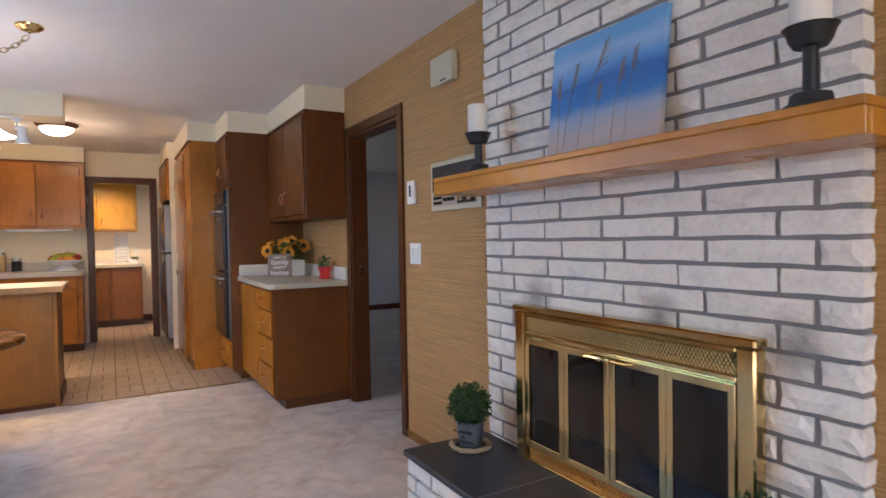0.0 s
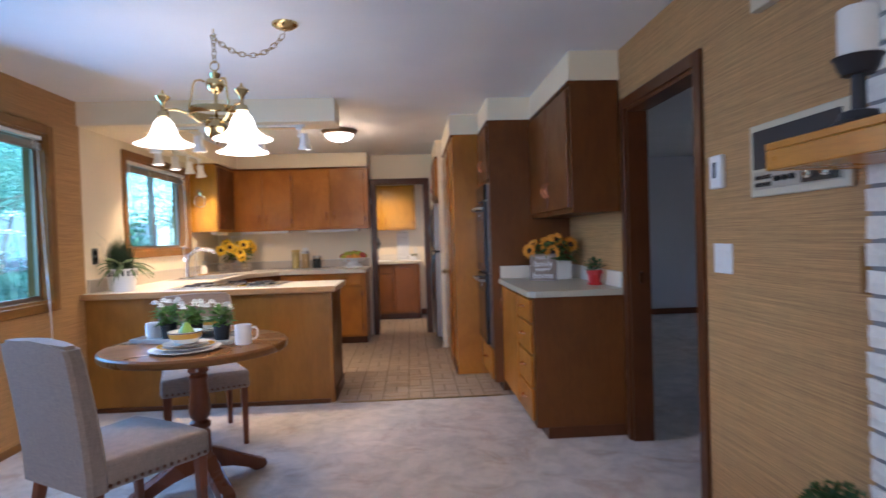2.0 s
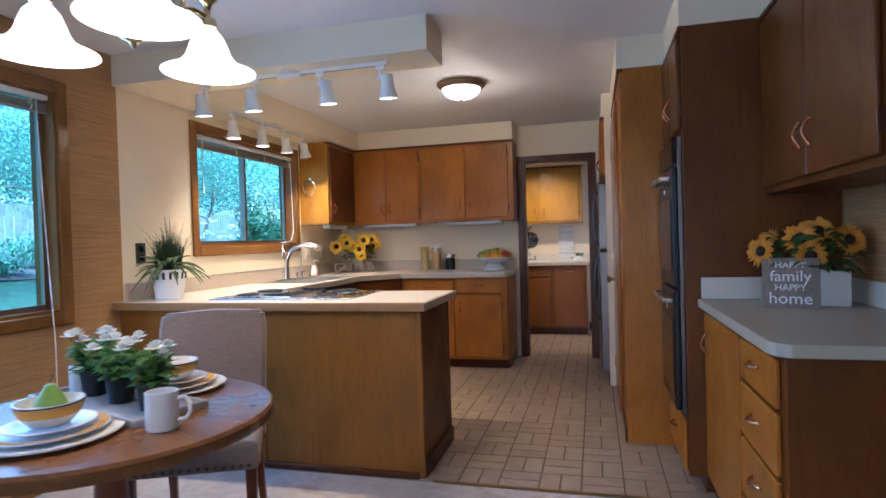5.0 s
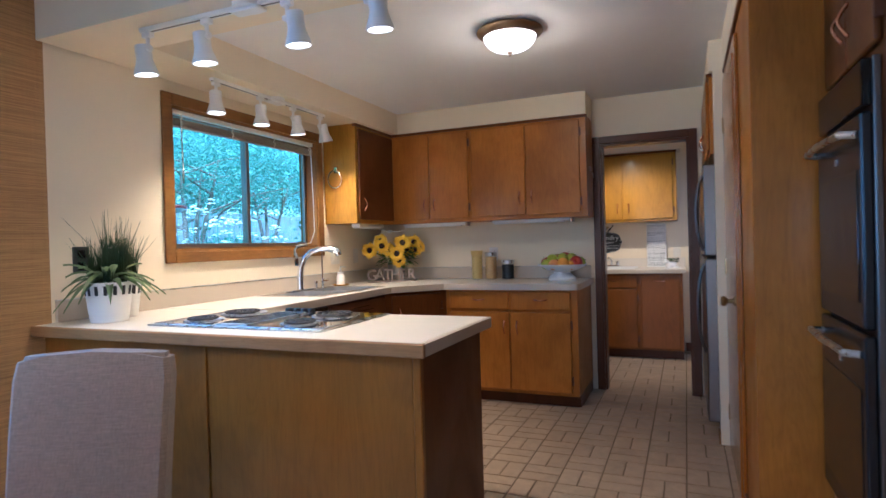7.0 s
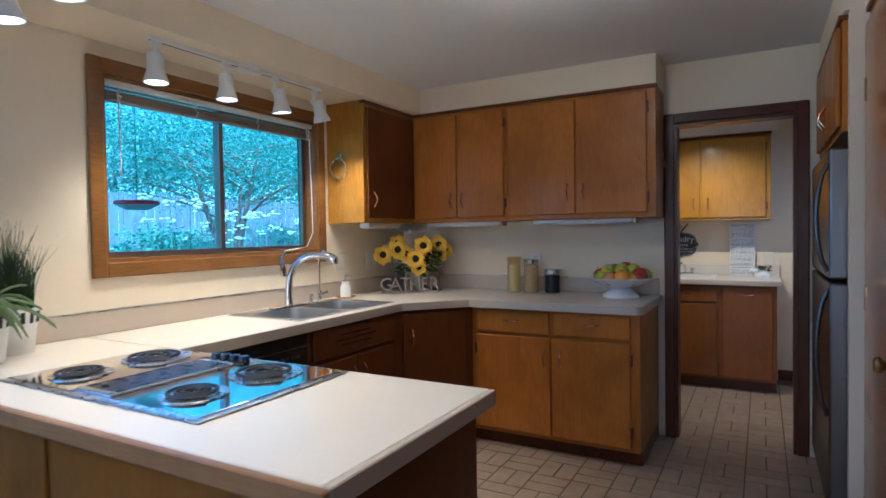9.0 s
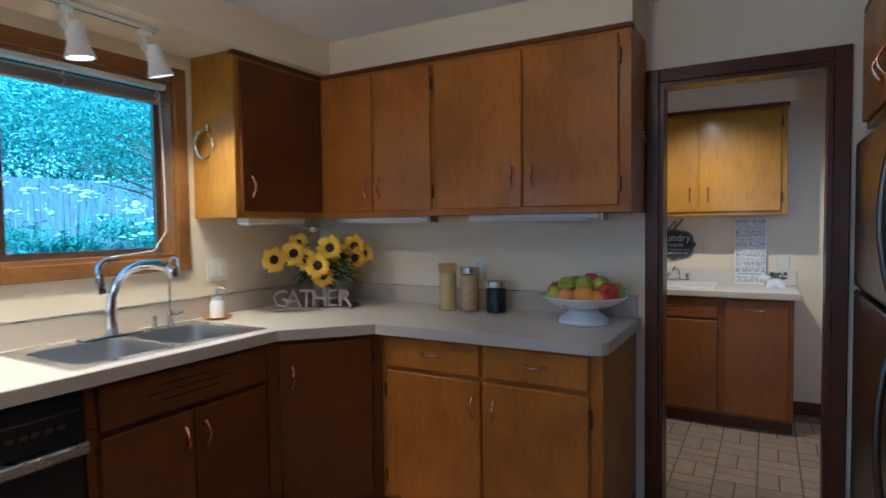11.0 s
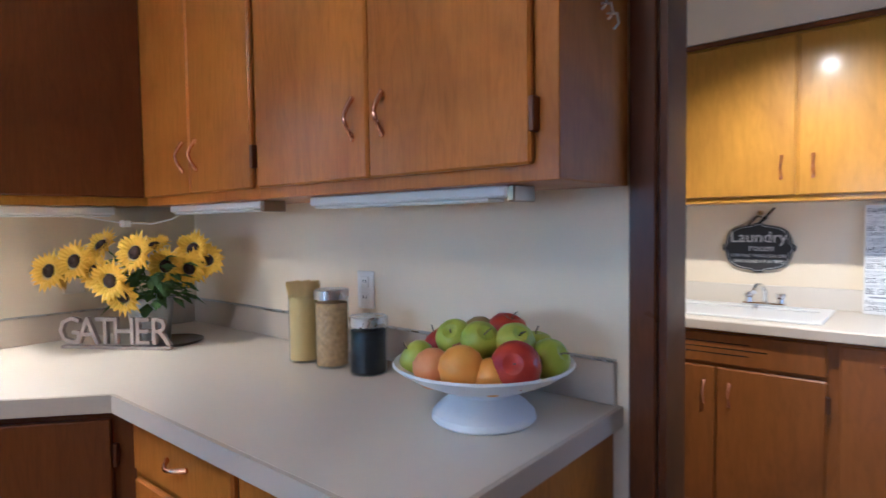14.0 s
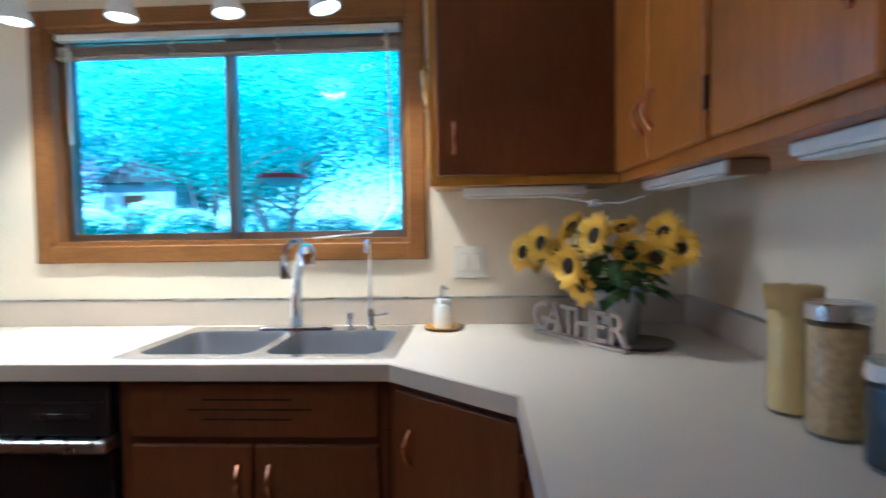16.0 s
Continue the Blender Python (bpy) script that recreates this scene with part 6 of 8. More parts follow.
def place_setting(x, y, pear):
    for r, z, nm, lb in ((0.168, 0.751, "charger_plate", "wide cream ceramic charger plate on the table"), (0.135, 0.764, "dinner_plate", "cream dinner plate with a mustard band"), (0.105, 0.777, "salad_plate", "small cream plate stacked under the bowl")):
        p = thing(nm, (x, y, z), lb, "plate", "stacked plates")
        part("dish", lathe([(0.0, 0.0), (r * 0.62, 0.0), (r * 0.70, 0.004), (r, 0.011), (r, 0.0135), (r * 0.72, 0.0075), (r * 0.6, 0.005), (0.0, 0.005)], (x, y, z), 48), CREAM_CER, p, "", True)
        if nm != "salad_plate":
            part("band", lathe([(r * 0.80, 0.0098), (r * 0.97, 0.0136), (r * 0.97, 0.0142), (r * 0.80, 0.0105)], (x, y, z), 48), YELLOW_CER if nm == "dinner_plate" else CREAM_CER, p, "mustard glazed band", True)
    b = thing("bowl", (x, y, 0.788), "cream bowl with mustard band and dark line", "bowl", "stacked bowls")
    part("body", lathe([(0.0, 0.0), (0.046, 0.0), (0.060, 0.012), (0.074, 0.036), (0.079, 0.058), (0.076, 0.058), (0.070, 0.036), (0.05, 0.012), (0.0, 0.008)], (x, y, 0.788), 40), CREAM_CER, b, "", True)
    part("band", lathe([(0.0690, 0.0245), (0.0753, 0.037), (0.0779, 0.050), (0.0771, 0.050), (0.0745, 0.037), (0.0685, 0.0245)], (x, y, 0.788), 40), YELLOW_CER, b, "mustard glazed band", True)
    part("line", lathe([(0.0781, 0.051), (0.0790, 0.055), (0.0782, 0.055), (0.0775, 0.051)], (x, y, 0.788), 40), LINE_CER, b, "dark painted line", True)
    if pear:
        g = thing("pear", (x + 0.005, y, 0.80), "green pear with a brown stem in the bowl", "pear")
        part("flesh", lathe([(0.0, 0.0), (0.022, 0.003), (0.036, 0.020), (0.038, 0.036), (0.030, 0.056), (0.018, 0.074), (0.012, 0.086), (0.0, 0.092)], (x + 0.005, y, 0.799), 24), paint("green_pear", (0.22, 0.36, 0.06), 0.4, 0.12), g, "", True)
        part("stem", tube([(x + 0.005, y, 0.888), (x + 0.008, y, 0.902), (x + 0.014, y + 0.003, 0.912)], 0.002, 5), BARK, g)


place_setting(-0.43, 3.69, True)
place_setting(-0.46, 4.17, False)


def mug(x, y, rz, h=0.10, handle=True, nm="mug", lb="plain white ceramic mug"):
    m = thing(nm, (x, y, 0.75), lb, nm, "cups on the table")
    r = 0.041
    part("body", lathe([(0.0, 0.0), (r - 0.004, 0.0), (r, 0.004), (r, h), (r - 0.004, h), (r - 0.005, 0.008), (0.0, 0.006)], (x, y, 0.7505), 32), WHITE, m, "", True)
    if handle:
        a = radians(rz)
        pts = [(x + (r + d) * math.cos(a), y + (r + d) * math.sin(a), 0.75 + z) for d, z in ((-0.002, 0.080), (0.018, 0.083), (0.030, 0.068), (0.030, 0.042), (0.020, 0.026), (-0.002, 0.022))]
        part("handle", tube(pts, 0.0055, 8), WHITE, m, "", True)


mug(-0.185, 3.80, 20)
mug(-0.76, 4.10, 150, 0.088, False, "tumbler", "white ceramic tumbler behind the plates")
single("serving_tray", boxes([(-0.80, -0.22, 3.87, 4.08, 0.7505, 0.757), (-0.80, -0.22, 3.862, 3.87, 0.7505, 0.772), (-0.80, -0.22, 4.08, 4.088, 0.7505, 0.772), (-0.808, -0.80, 3.862, 4.088, 0.7505, 0.772), (-0.22, -0.212, 3.862, 4.088, 0.7505, 0.772)], 0.002), paint("grey_tray", (0.36, 0.35, 0.33), 0.4), "pale grey rectangular tray under the flower pots", "tray").matrix_basis = Matrix.Translation((-0.5, 3.98, 0)) @ pose(0, 0, 0, 0, 0, -17) @ Matrix.Translation((0.5, -3.98, 0))
POT_BLACK = paint("matt_black_plastic", (0.012, 0.012, 0.014), 0.55, 0.1)
LEAF_T = leafy("table_plant_leaf", (0.12, 0.24, 0.05), 0.5)
STEM_G = paint("green_stem", (0.10, 0.18, 0.04), 0.6)
rt = random.Random(11)
for x, y in ((-0.655, 4.045), (-0.495, 3.985), (-0.335, 3.935)):
    p = thing("potted_flower", (x, y, 0.757), "white ranunculus in a small black pot", "potted flower", "potted flowers on the tray")
    part("pot", lathe([(0.0, 0.0), (0.034, 0.0), (0.042, 0.070), (0.045, 0.071), (0.045, 0.084), (0.040, 0.084), (0.038, 0.070), (0.0, 0.070)], (x, y, 0.7575), 24), POT_BLACK, p, "black plastic pot", True)
    st, lf = bmesh.new(), bmesh.new()
    for k in range(6):
        a, r = 6.28 * k / 6 + rt.uniform(-0.4, 0.4), rt.uniform(0.03, 0.075)
        top = Vector((x + r * math.cos(a), y + r * math.sin(a), 0.83 + rt.uniform(0.085, 0.135)))
        add_tube(st, [(x, y, 0.825), ((x * 0.6 + top.x * 0.4), (y * 0.6 + top.y * 0.4), 0.88), top], 0.0022, 5)
        fl = bmesh.new()
        for q in range(4):
            for i in range(9):
                b = 2 * math.pi * i / 9 + 0.7 * q
                rr = 0.027 - 0.0055 * q
                add_leaf(fl, top + Vector((0, 0, 0.004 * q)), (math.cos(b), math.sin(b), 0.15 + 0.5 * q), rr, 0.017, -0.1)
        part("bloom", fl, PETAL_W, p, "white ranunculus bloom")
    for k in range(130):
        a = rt.uniform(0, 6.28)
        base = Vector((x, y, 0.83)) + Vector((math.cos(a), math.sin(a), 0)) * rt.uniform(0, 0.040) + Vector((0, 0, rt.uniform(0, 0.085)))
        add_leaf(lf, base, (math.cos(a), math.sin(a), rt.uniform(-0.1, 1.1)), rt.uniform(0.04, 0.072), rt.uniform(0.018, 0.032), 0.2)
    part("stems", st, STEM_G, p)
    part("leaves", lf, LEAF_T, p)

# ---- on the peninsula ----
ck = thing("cooktop", (-0.82, 5.72, 0.915), "stainless downdraft cooktop with four black coil burners", "cooktop")
KX0, KX1, KY0, KY1, KZ = -1.255, -0.375, 5.415, 5.945, 0.916
part("deck", box(KX0, KX1, KY0, KY1, KZ, KZ + 0.007, 0.003), STEEL, ck)
part("burner_bay", boxes([(KX0 + 0.02, -0.915, KY0 + 0.02, KY1 - 0.02, KZ + 0.0072, KZ + 0.010), (-0.735, KX1 - 0.02, KY0 + 0.02, KY1 - 0.02, KZ + 0.0072, KZ + 0.010)], 0.001), CHROME, ck)
vent = part("downdraft_vent", box(-0.905, -0.745, KY0 + 0.03, KY1 - 0.10, KZ + 0.0072, KZ + 0.016, 0.003), STEEL, ck)
for k in range(12):
    xx = -0.895 + 0.0125 * k
    part("vent_slot", box(xx, xx + 0.005, KY0 + 0.05, KY1 - 0.12, KZ + 0.0155, KZ + 0.0170), BLACK, vent)


def coil(x, y, r):
    bm = bmesh.new()
    pts = []
    turns = 3
    for i in range(turns * 22):
        a = 2 * math.pi * i / 22
        rr = 0.014 + (r - 0.014) * i / (turns * 22)
        pts.append((x + rr * math.cos(a), y + rr * math.sin(a), KZ + 0.020))
    add_tube(bm, pts, 0.0052, 6)
    b = part("burner_coil", bm, IRON, ck, "black spiral coil", True)
    part("drip_pan", lathe([(0.0, 0.004), (r * 0.9, 0.004), (r + 0.012, 0.009), (r + 0.014, 0.0125), (r + 0.006, 0.0125), (r * 0.85, 0.0105), (0.0, 0.0105)], (x, y, KZ + 0.001), 30), STEEL, b, "steel drip pan", True)


for x, y, r in ((-1.075, 5.555, 0.072), (-1.075, 5.80, 0.092), (-0.565, 5.555, 0.072), (-0.565, 5.80, 0.092)):
    coil(x, y, r)
for k in range(4):
    part("knob", lathe([(0.0, 0.0), (0.020, 0.0), (0.017, 0.020), (0.0, 0.022)], (-0.885 + 0.042 * k, KY1 - 0.055, KZ + 0.0075), 16), BLACK, ck, "black control knob", True)

POT_W = paint("white_ceramic_pot", (0.82, 0.81, 0.79), 0.3, 0.02)
GRASS_P = leafy("house_grass", (0.05, 0.09, 0.04), 0.5)


def slotted_pot(x, y, r, h, tufts, rosette, seed):
    p = thing("potted_grass", (x, y, 0.915), "spiky green house plant in a slotted white pot", "potted plant", "plants on the peninsula")
    pot = part("pot", lathe([(0.0, 0.0), (r * 0.74, 0.0), (r * 0.78, 0.004), (r, h), (r - 0.006, h), (r * 0.76, 0.012), (0.0, 0.010)], (x, y, 0.9155), 40), POT_W, p, "white ceramic pot", True)
    slot = mesh_of("slot", box(-0.0016, 0.0016, -0.0075, 0.0075, -0.021, 0.021, 0.001), POT_BLACK)
    for k in range(16):
        a = 2 * math.pi * k / 16
        o = new("slot", slot)
        o.parent = pot
        o.matrix_parent_inverse = world_of(pot).inverted()
        o.matrix_basis = Matrix.Translation((x + r * 0.962 * math.cos(a), y + r * 0.962 * math.sin(a), 0.9155 + h * 0.80)) @ pose(0, 0, 0, 0, 7, math.degrees(a))
    r_ = random.Random(seed)
    bm = bmesh.new()
    clumps = [(r * 0.60 * math.cos(1.3 * k + seed), r * 0.60 * math.sin(1.3 * k + seed), r_.uniform(0.20, 0.27)) for k in range(5)] + [(0.0, 0.0, 0.35)]
    for k in range(tufts):
        cx, cy, tall = clumps[k % 6]
        a = r_.uniform(0, 6.28)
        lean_ = abs(r_.gauss(0, 0.17))
        L = tall * r_.uniform(0.55, 1.0)
        s = r_.uniform(0, 0.018)
        base = Vector((x + cx + s * math.cos(a), y + cy + s * math.sin(a), 0.915 + h * 0.9))
        out_ = Vector((math.cos(a), math.sin(a), 0))
        pts = [base, base + out_ * (lean_ * L * 0.35) + Vector((0, 0, L * 0.55)), base + out_ * (lean_ * L * 1.15) + Vector((r_.uniform(-0.012, 0.012), r_.uniform(-0.012, 0.012), L))]
        for v in pts:
            v.x = max(v.x, XW + 0.012)
        add_tube(bm, pts, [0.0019, 0.0015, 0.0004], 3)
    part("blades", bm, GRASS_P, p, "fine dark green blades")
    if not rosette:
        return
    bm = bmesh.new()
    for k in range(rosette):
        a = 2.4 * k + r_.uniform(-0.25, 0.25)
        rise = r_.uniform(0.15, 1.3)
        L = r_.uniform(0.16, 0.24)
        base = Vector((x + 0.02 * math.cos(a), y + 0.02 * math.sin(a), 0.915 + h * 0.98 + 0.03 * r_.random()))
        d = Vector((math.cos(a), math.sin(a), rise)).normalized()
        if base.x + d.x * L < XW + 0.02:
            continue
        side = d.cross(Vector((0, 0, 1))).normalized()
        prev = None
        for i in range(7):
            q = i / 6
            c = base + d * L * q + Vector((0, 0, -0.13 * q * q * (1.4 - 0.6 * rise)))
            wv = 0.0165 * math.sin(math.pi * min(0.985, 0.22 + 0.78 * q)) + 0.0004
            cur = (bm.verts.new(c - side * wv + Vector((0, 0, 0.004))), bm.verts.new(c + Vector((0, 0, -0.004))), bm.verts.new(c + side * wv + Vector((0, 0, 0.004))))
            if prev:
                bm.faces.new((prev[0], prev[1], cur[1], cur[0]))
                bm.faces.new((prev[1], prev[2], cur[2], cur[1]))
            prev = cur
    part("rosette", bm, AGAVE, p, "broad pale green pointed leaves", True)


AGAVE = leafy("pale_agave_leaf", (0.19, 0.26, 0.13), 0.45, 0.35)
slotted_pot(-1.585, 5.495, 0.100, 0.180, 190, 34, 3)
slotted_pot(-1.705, 5.655, 0.088, 0.165, 330, 0, 5)
dp = thing("wall_outlet", (XW, 5.53, 1.20), "dark bronze wall outlet plate behind the plants", "outlet")
part("plate", box(XW + 0.001, XW + 0.008, 5.488, 5.570, 1.135, 1.262, 0.003), paint("dark_bronze_plate", (0.035, 0.04, 0.035), 0.35, 0.1), dp)
for zz in (1.17, 1.226):
    part("socket", box(XW + 0.0082, XW + 0.0105, 5.510, 5.548, zz - 0.018, zz + 0.018, 0.002), BLACK, dp)

# ---- sink ----
sk = thing("kitchen_sink", (-1.50, 7.08, 0.915), "stainless double-bowl drop-in sink", "sink")
SX0, SX1, SY0, SY1 = -1.745, -1.245, 6.67, 7.49
bm = bmesh.new()
for y0, y1, c0, c1 in ((6.715, 7.065, SY0, 7.08), (7.095, 7.445, 7.08, SY1)):
    inner, outer, rad = [], [], 0.05
    for cx, cy, ex, ey, s in ((-1.285 - rad, y1 - rad, SX1, c1, 0), (-1.655 + rad, y1 - rad, SX0, c1, 90), (-1.655 + rad, y0 + rad, SX0, c0, 180), (-1.285 - rad, y0 + rad, SX1, c0, 270)):
        for i in range(7):
            t_ = radians(s + 15 * i)
            px, py = cx + rad * math.cos(t_), cy + rad * math.sin(t_)
            inner.append((px, py))
            first = i < 3
            if i == 3:
                outer.append((ex, ey))
            elif first == (s in (0, 180)):
                outer.append((ex, py))
            else:
                outer.append((px, ey))
    vi = [bm.verts.new((a, b, 0.921)) for a, b in inner]
    vo = [bm.verts.new((a, b, 0.921)) for a, b in outer]
    vb_ = [bm.verts.new((a, b, 0.9155)) for a, b in outer]
    for i in range(28):
        k = (i + 1) % 28
        bm.faces.new((vi[i], vo[i], vo[k], vi[k]))
        bm.faces.new((vo[i], vb_[i], vb_[k], vo[k]))
part("rim", bm, RIM_STEEL, sk)
for y0, y1 in ((6.715, 7.065), (7.095, 7.445)):
    bm = bmesh.new()
    n = 24
    rings = []
    for z, ins, rad in ((0.921, 0.0, 0.05), (0.915, 0.0015, 0.05), (0.90, 0.004, 0.05), (0.80, 0.012, 0.06), (0.755, 0.022, 0.07), (0.742, 0.05, 0.08), (0.738, 0.14, 0.03)):
        x0, x1, a0, a1 = -1.655 + ins, -1.285 - ins, y0 + ins, y1 - ins
        ring_ = []
        for cx, cy, s in ((x1 - rad, a1 - rad, 0), (x0 + rad, a1 - rad, 90), (x0 + rad, a0 + rad, 180), (x1 - rad, a0 + rad, 270)):
            for i in range(6):
                t_ = radians(s + 18 * i)
                ring_.append(bm.verts.new((cx + rad * math.cos(t_), cy + rad * math.sin(t_), z)))
        rings.append(ring_)
    for a, b in zip(rings, rings[1:]):
        for i in range(24):
            bm.faces.new((a[i], a[(i + 1) % 24], b[(i + 1) % 24], b[i]))
    bm.faces.new(rings[-1])
    bw = part("basin", bm, BASIN_STEEL, sk, "", True)
    part("drain", lathe([(0.0, 0.0), (0.040, 0.0), (0.042, 0.003), (0.030, 0.004), (0.0, 0.001)], (-1.47, (y0 + y1) / 2, 0.7385), 22), CHROME, bw, "chrome drain", True)
fc = thing("faucet", (-1.70, 7.07, 0.921), "chrome single-lever kitchen faucet with an arched spout", "faucet")
part("base_plate", box(-1.735, -1.672, 6.94, 7.20, 0.9212, 0.930, 0.006), CHROME, fc)
arch = [(-1.70, 7.07, 0.930), (-1.70, 7.07, 1.02), (-1.695, 7.075, 1.09), (-1.675, 7.09, 1.15), (-1.635, 7.115, 1.195), (-1.58, 7.14, 1.215), (-1.52, 7.165, 1.215), (-1.475, 7.18, 1.205)]
part("spout", tube(arch, [0.026, 0.023, 0.021, 0.020, 0.019, 0.019, 0.021, 0.024], 14), CHROME, fc, "", True)
part("spray_head", tube([(-1.475, 7.18, 1.206), (-1.455, 7.187, 1.19), (-1.45, 7.19, 1.165)], [0.024, 0.026, 0.022], 14), CHROME, fc, "", True)
part("lever", tube([(-1.70, 7.035, 1.10), (-1.705, 7.03, 1.16), (-1.715, 7.035, 1.21), (-1.71, 7.06, 1.235), (-1.68, 7.10, 1.238)], [0.020, 0.017, 0.011, 0.010, 0.007], 10), CHROME, fc, "", True)
ff = thing("filter_faucet", (-1.70, 7.34, 0.921), "slim chrome water filter tap", "faucet")
part("spout", tube([(-1.70, 7.34, 0.921), (-1.70, 7.34, 1.19), (-1.69, 7.34, 1.222), (-1.665, 7.34, 1.235), (-1.64, 7.34, 1.225), (-1.632, 7.34, 1.195)], 0.0065, 10), CHROME, ff, "", True)
part("body", lathe([(0.0, 0.0), (0.022, 0.0), (0.020, 0.006), (0.012, 0.012), (0.013, 0.045), (0.017, 0.05), (0.013, 0.07), (0.0, 0.072)], (-1.70, 7.34, 0.9215), 18), CHROME, ff, "", True)
part("lever", tube([(-1.70, 7.345, 0.968), (-1.695, 7.385, 0.972), (-1.695, 7.40, 0.978)], [0.006, 0.005, 0.010], 8), CHROME, ff, "", True)
ds = thing("sink_air_gap", (-1.705, 7.265, 0.921), "small chrome pump beside the filter tap", "soap pump")
part("body", lathe([(0.0, 0.0), (0.018, 0.0), (0.016, 0.006), (0.010, 0.010), (0.010, 0.035), (0.014, 0.040), (0.013, 0.055), (0.0, 0.057)], (-1.705, 7.265, 0.9215), 18), CHROME, ds, "", True)

sd = thing("soap_dispenser", (-1.705, 7.60, 0.93), "white ceramic soap bottle with a steel pump", "soap dispenser")
single("soap_saucer", lathe([(0.0, 0.0), (0.045, 0.0), (0.068, 0.009), (0.068, 0.012), (0.045, 0.004), (0.0, 0.004)], (-1.705, 7.60, 0.916), 30), YELLOW_CER, "small glazed saucer under the soap bottle", "saucer", smooth=True)
part("bottle", lathe([(0.0, 0.0), (0.030, 0.0), (0.034, 0.004), (0.034, 0.070), (0.028, 0.082), (0.024, 0.085), (0.024, 0.094), (0.027, 0.095), (0.027, 0.103), (0.0, 0.103)], (-1.705, 7.60, 0.921), 26), WHITE, sd, "", True)
part("pump", tube([(-1.705, 7.60, 1.023), (-1.705, 7.60, 1.062), (-1.70, 7.602, 1.068), (-1.665, 7.615, 1.064)], [0.009, 0.007, 0.007, 0.004], 8), STEEL, sd, "brushed steel pump", True)

# ---- worktop corner ----
SUN_P = paint("sunflower_petal", (0.85, 0.53, 0.004), 0.6, 0.14)
SUN_O = paint("golden_sunflower_petal", (0.66, 0.28, 0.012), 0.6, 0.2)
SUN_C = paint("sunflower_disc", (0.035, 0.018, 0.010), 0.9, 0.3, 200, 1.0)
SUN_L = leafy("sunflower_leaf", (0.10, 0.18, 0.05), 0.4)
GALV = metal("galvanised_bucket", (0.42, 0.42, 0.42), 0.45)


def sunflower(top, face, r, petals, discs):
    q = Vector(face).normalized().to_track_quat("Z", "Y").to_matrix().to_4x4()
    m = Matrix.Translation(top) @ q
    for ring_ in range(3):
        for i in range(19):
            a = 2 * math.pi * (i + 0.37 * ring_) / 19
            d = (m.to_3x3() @ Vector((math.cos(a), math.sin(a), 0.10 + 0.28 * ring_)))
            at = m @ Vector((0.34 * r * math.cos(a), 0.34 * r * math.sin(a), 0.002 * ring_))
            add_leaf(petals, at, d, r * (0.76 - 0.08 * ring_) * (0.9 + 0.2 * ((i * 7) % 5) / 5), r * 0.27, 0.12 * ((i * 3) % 4 - 1), m.to_3x3() @ Vector((0, 0, 1)))
    add_lathe(discs, [(0.0, 0.008), (r * 0.10, 0.010), (r * 0.18, 0.013), (r * 0.27, 0.011), (r * 0.345, 0.004), (r * 0.30, -0.006), (0.0, -0.008)], (0, 0, 0), 16, m)


def bouquet(x, y, z, heads, seed, parent, petal=SUN_P):
    r_ = random.Random(seed)
    leaves, stems = bmesh.new(), bmesh.new()
    for dx, dy, dz, fx, fy, fz, r in heads:
        top = Vector((x + dx, y + dy, z + dz))
        petals, discs = bmesh.new(), bmesh.new()
        sunflower(top, (fx, fy, fz), r, petals, discs)
        head = part("sunflower_head", petals, petal, parent, "yellow sunflower head")
        part("seed_disc", discs, SUN_C, head, "dark brown seed disc", True)
        add_tube(stems, [(x, y, z - 0.02), (x + dx * 0.5, y + dy * 0.5, z + dz * 0.6), top - Vector((fx, fy, fz)).normalized() * 0.012], 0.003, 5)
    for k in range(150):
        a = r_.uniform(0, 6.28)
        at = Vector((x, y, z)) + Vector((math.cos(a) * r_.uniform(0.03, 0.15), math.sin(a) * r_.uniform(0.03, 0.13), r_.uniform(-0.005, 0.15)))
        add_leaf(leaves, at, (math.cos(a), math.sin(a), r_.uniform(-0.5, 0.6)), r_.uniform(0.05, 0.09), r_.uniform(0.03, 0.05), 0.25)
    part("stems", stems, STEM_G, parent)
    part("leaves", leaves, SUN_L, parent, "green sunflower leaves")


vb = thing("sunflower_bouquet", (-1.50, 8.15, 0.915), "artificial sunflowers in a galvanised bucket", "flower arrangement")
part("bucket", lathe([(0.0, 0.0), (0.060, 0.0), (0.062, 0.004), (0.078, 0.158), (0.082, 0.160), (0.082, 0.166), (0.075, 0.166), (0.058, 0.008), (0.0, 0.006)], (-1.49, 8.16, 0.916), 32), GALV, vb, "dented galvanised bucket", True)
bouquet(-1.485, 8.165, 1.066, [(-0.11, -0.286, 0.125, 0.5, -1, 0.2, 0.068), (-0.018, -0.238, 0.158, 0.5, -1, 0.25, 0.068), (0.082, -0.168, 0.092, 0.6, -1, 0.05, 0.070), (0.085, -0.13, 0.035, 0.6, -1, -0.3, 0.063), (0.105, -0.095, 0.182, 0.5, -1, 0.3, 0.071), (0.095, 0.01, 0.13, 0.6, -0.9, 0.1, 0.066), (0.135, 0.075, 0.118, 0.8, -0.8, 0, 0.063), (0.119, 0.099, 0.185, 0.6, -0.9, 0.3, 0.068), (-0.09, -0.13, 0.205, 0.2, -0.8, 0.6, 0.066), (-0.13, -0.23, 0.11, -0.5, -1, 0.1, 0.062), (0.02, -0.19, 0.125, 0.3, -1, 0.3, 0.062), (0.155, 0.13, 0.145, 0.9, -0.5, 0.2, 0.062), (0.03, 0, 0.2, 0.2, -0.4, 0.9, 0.059)], 8, vb)
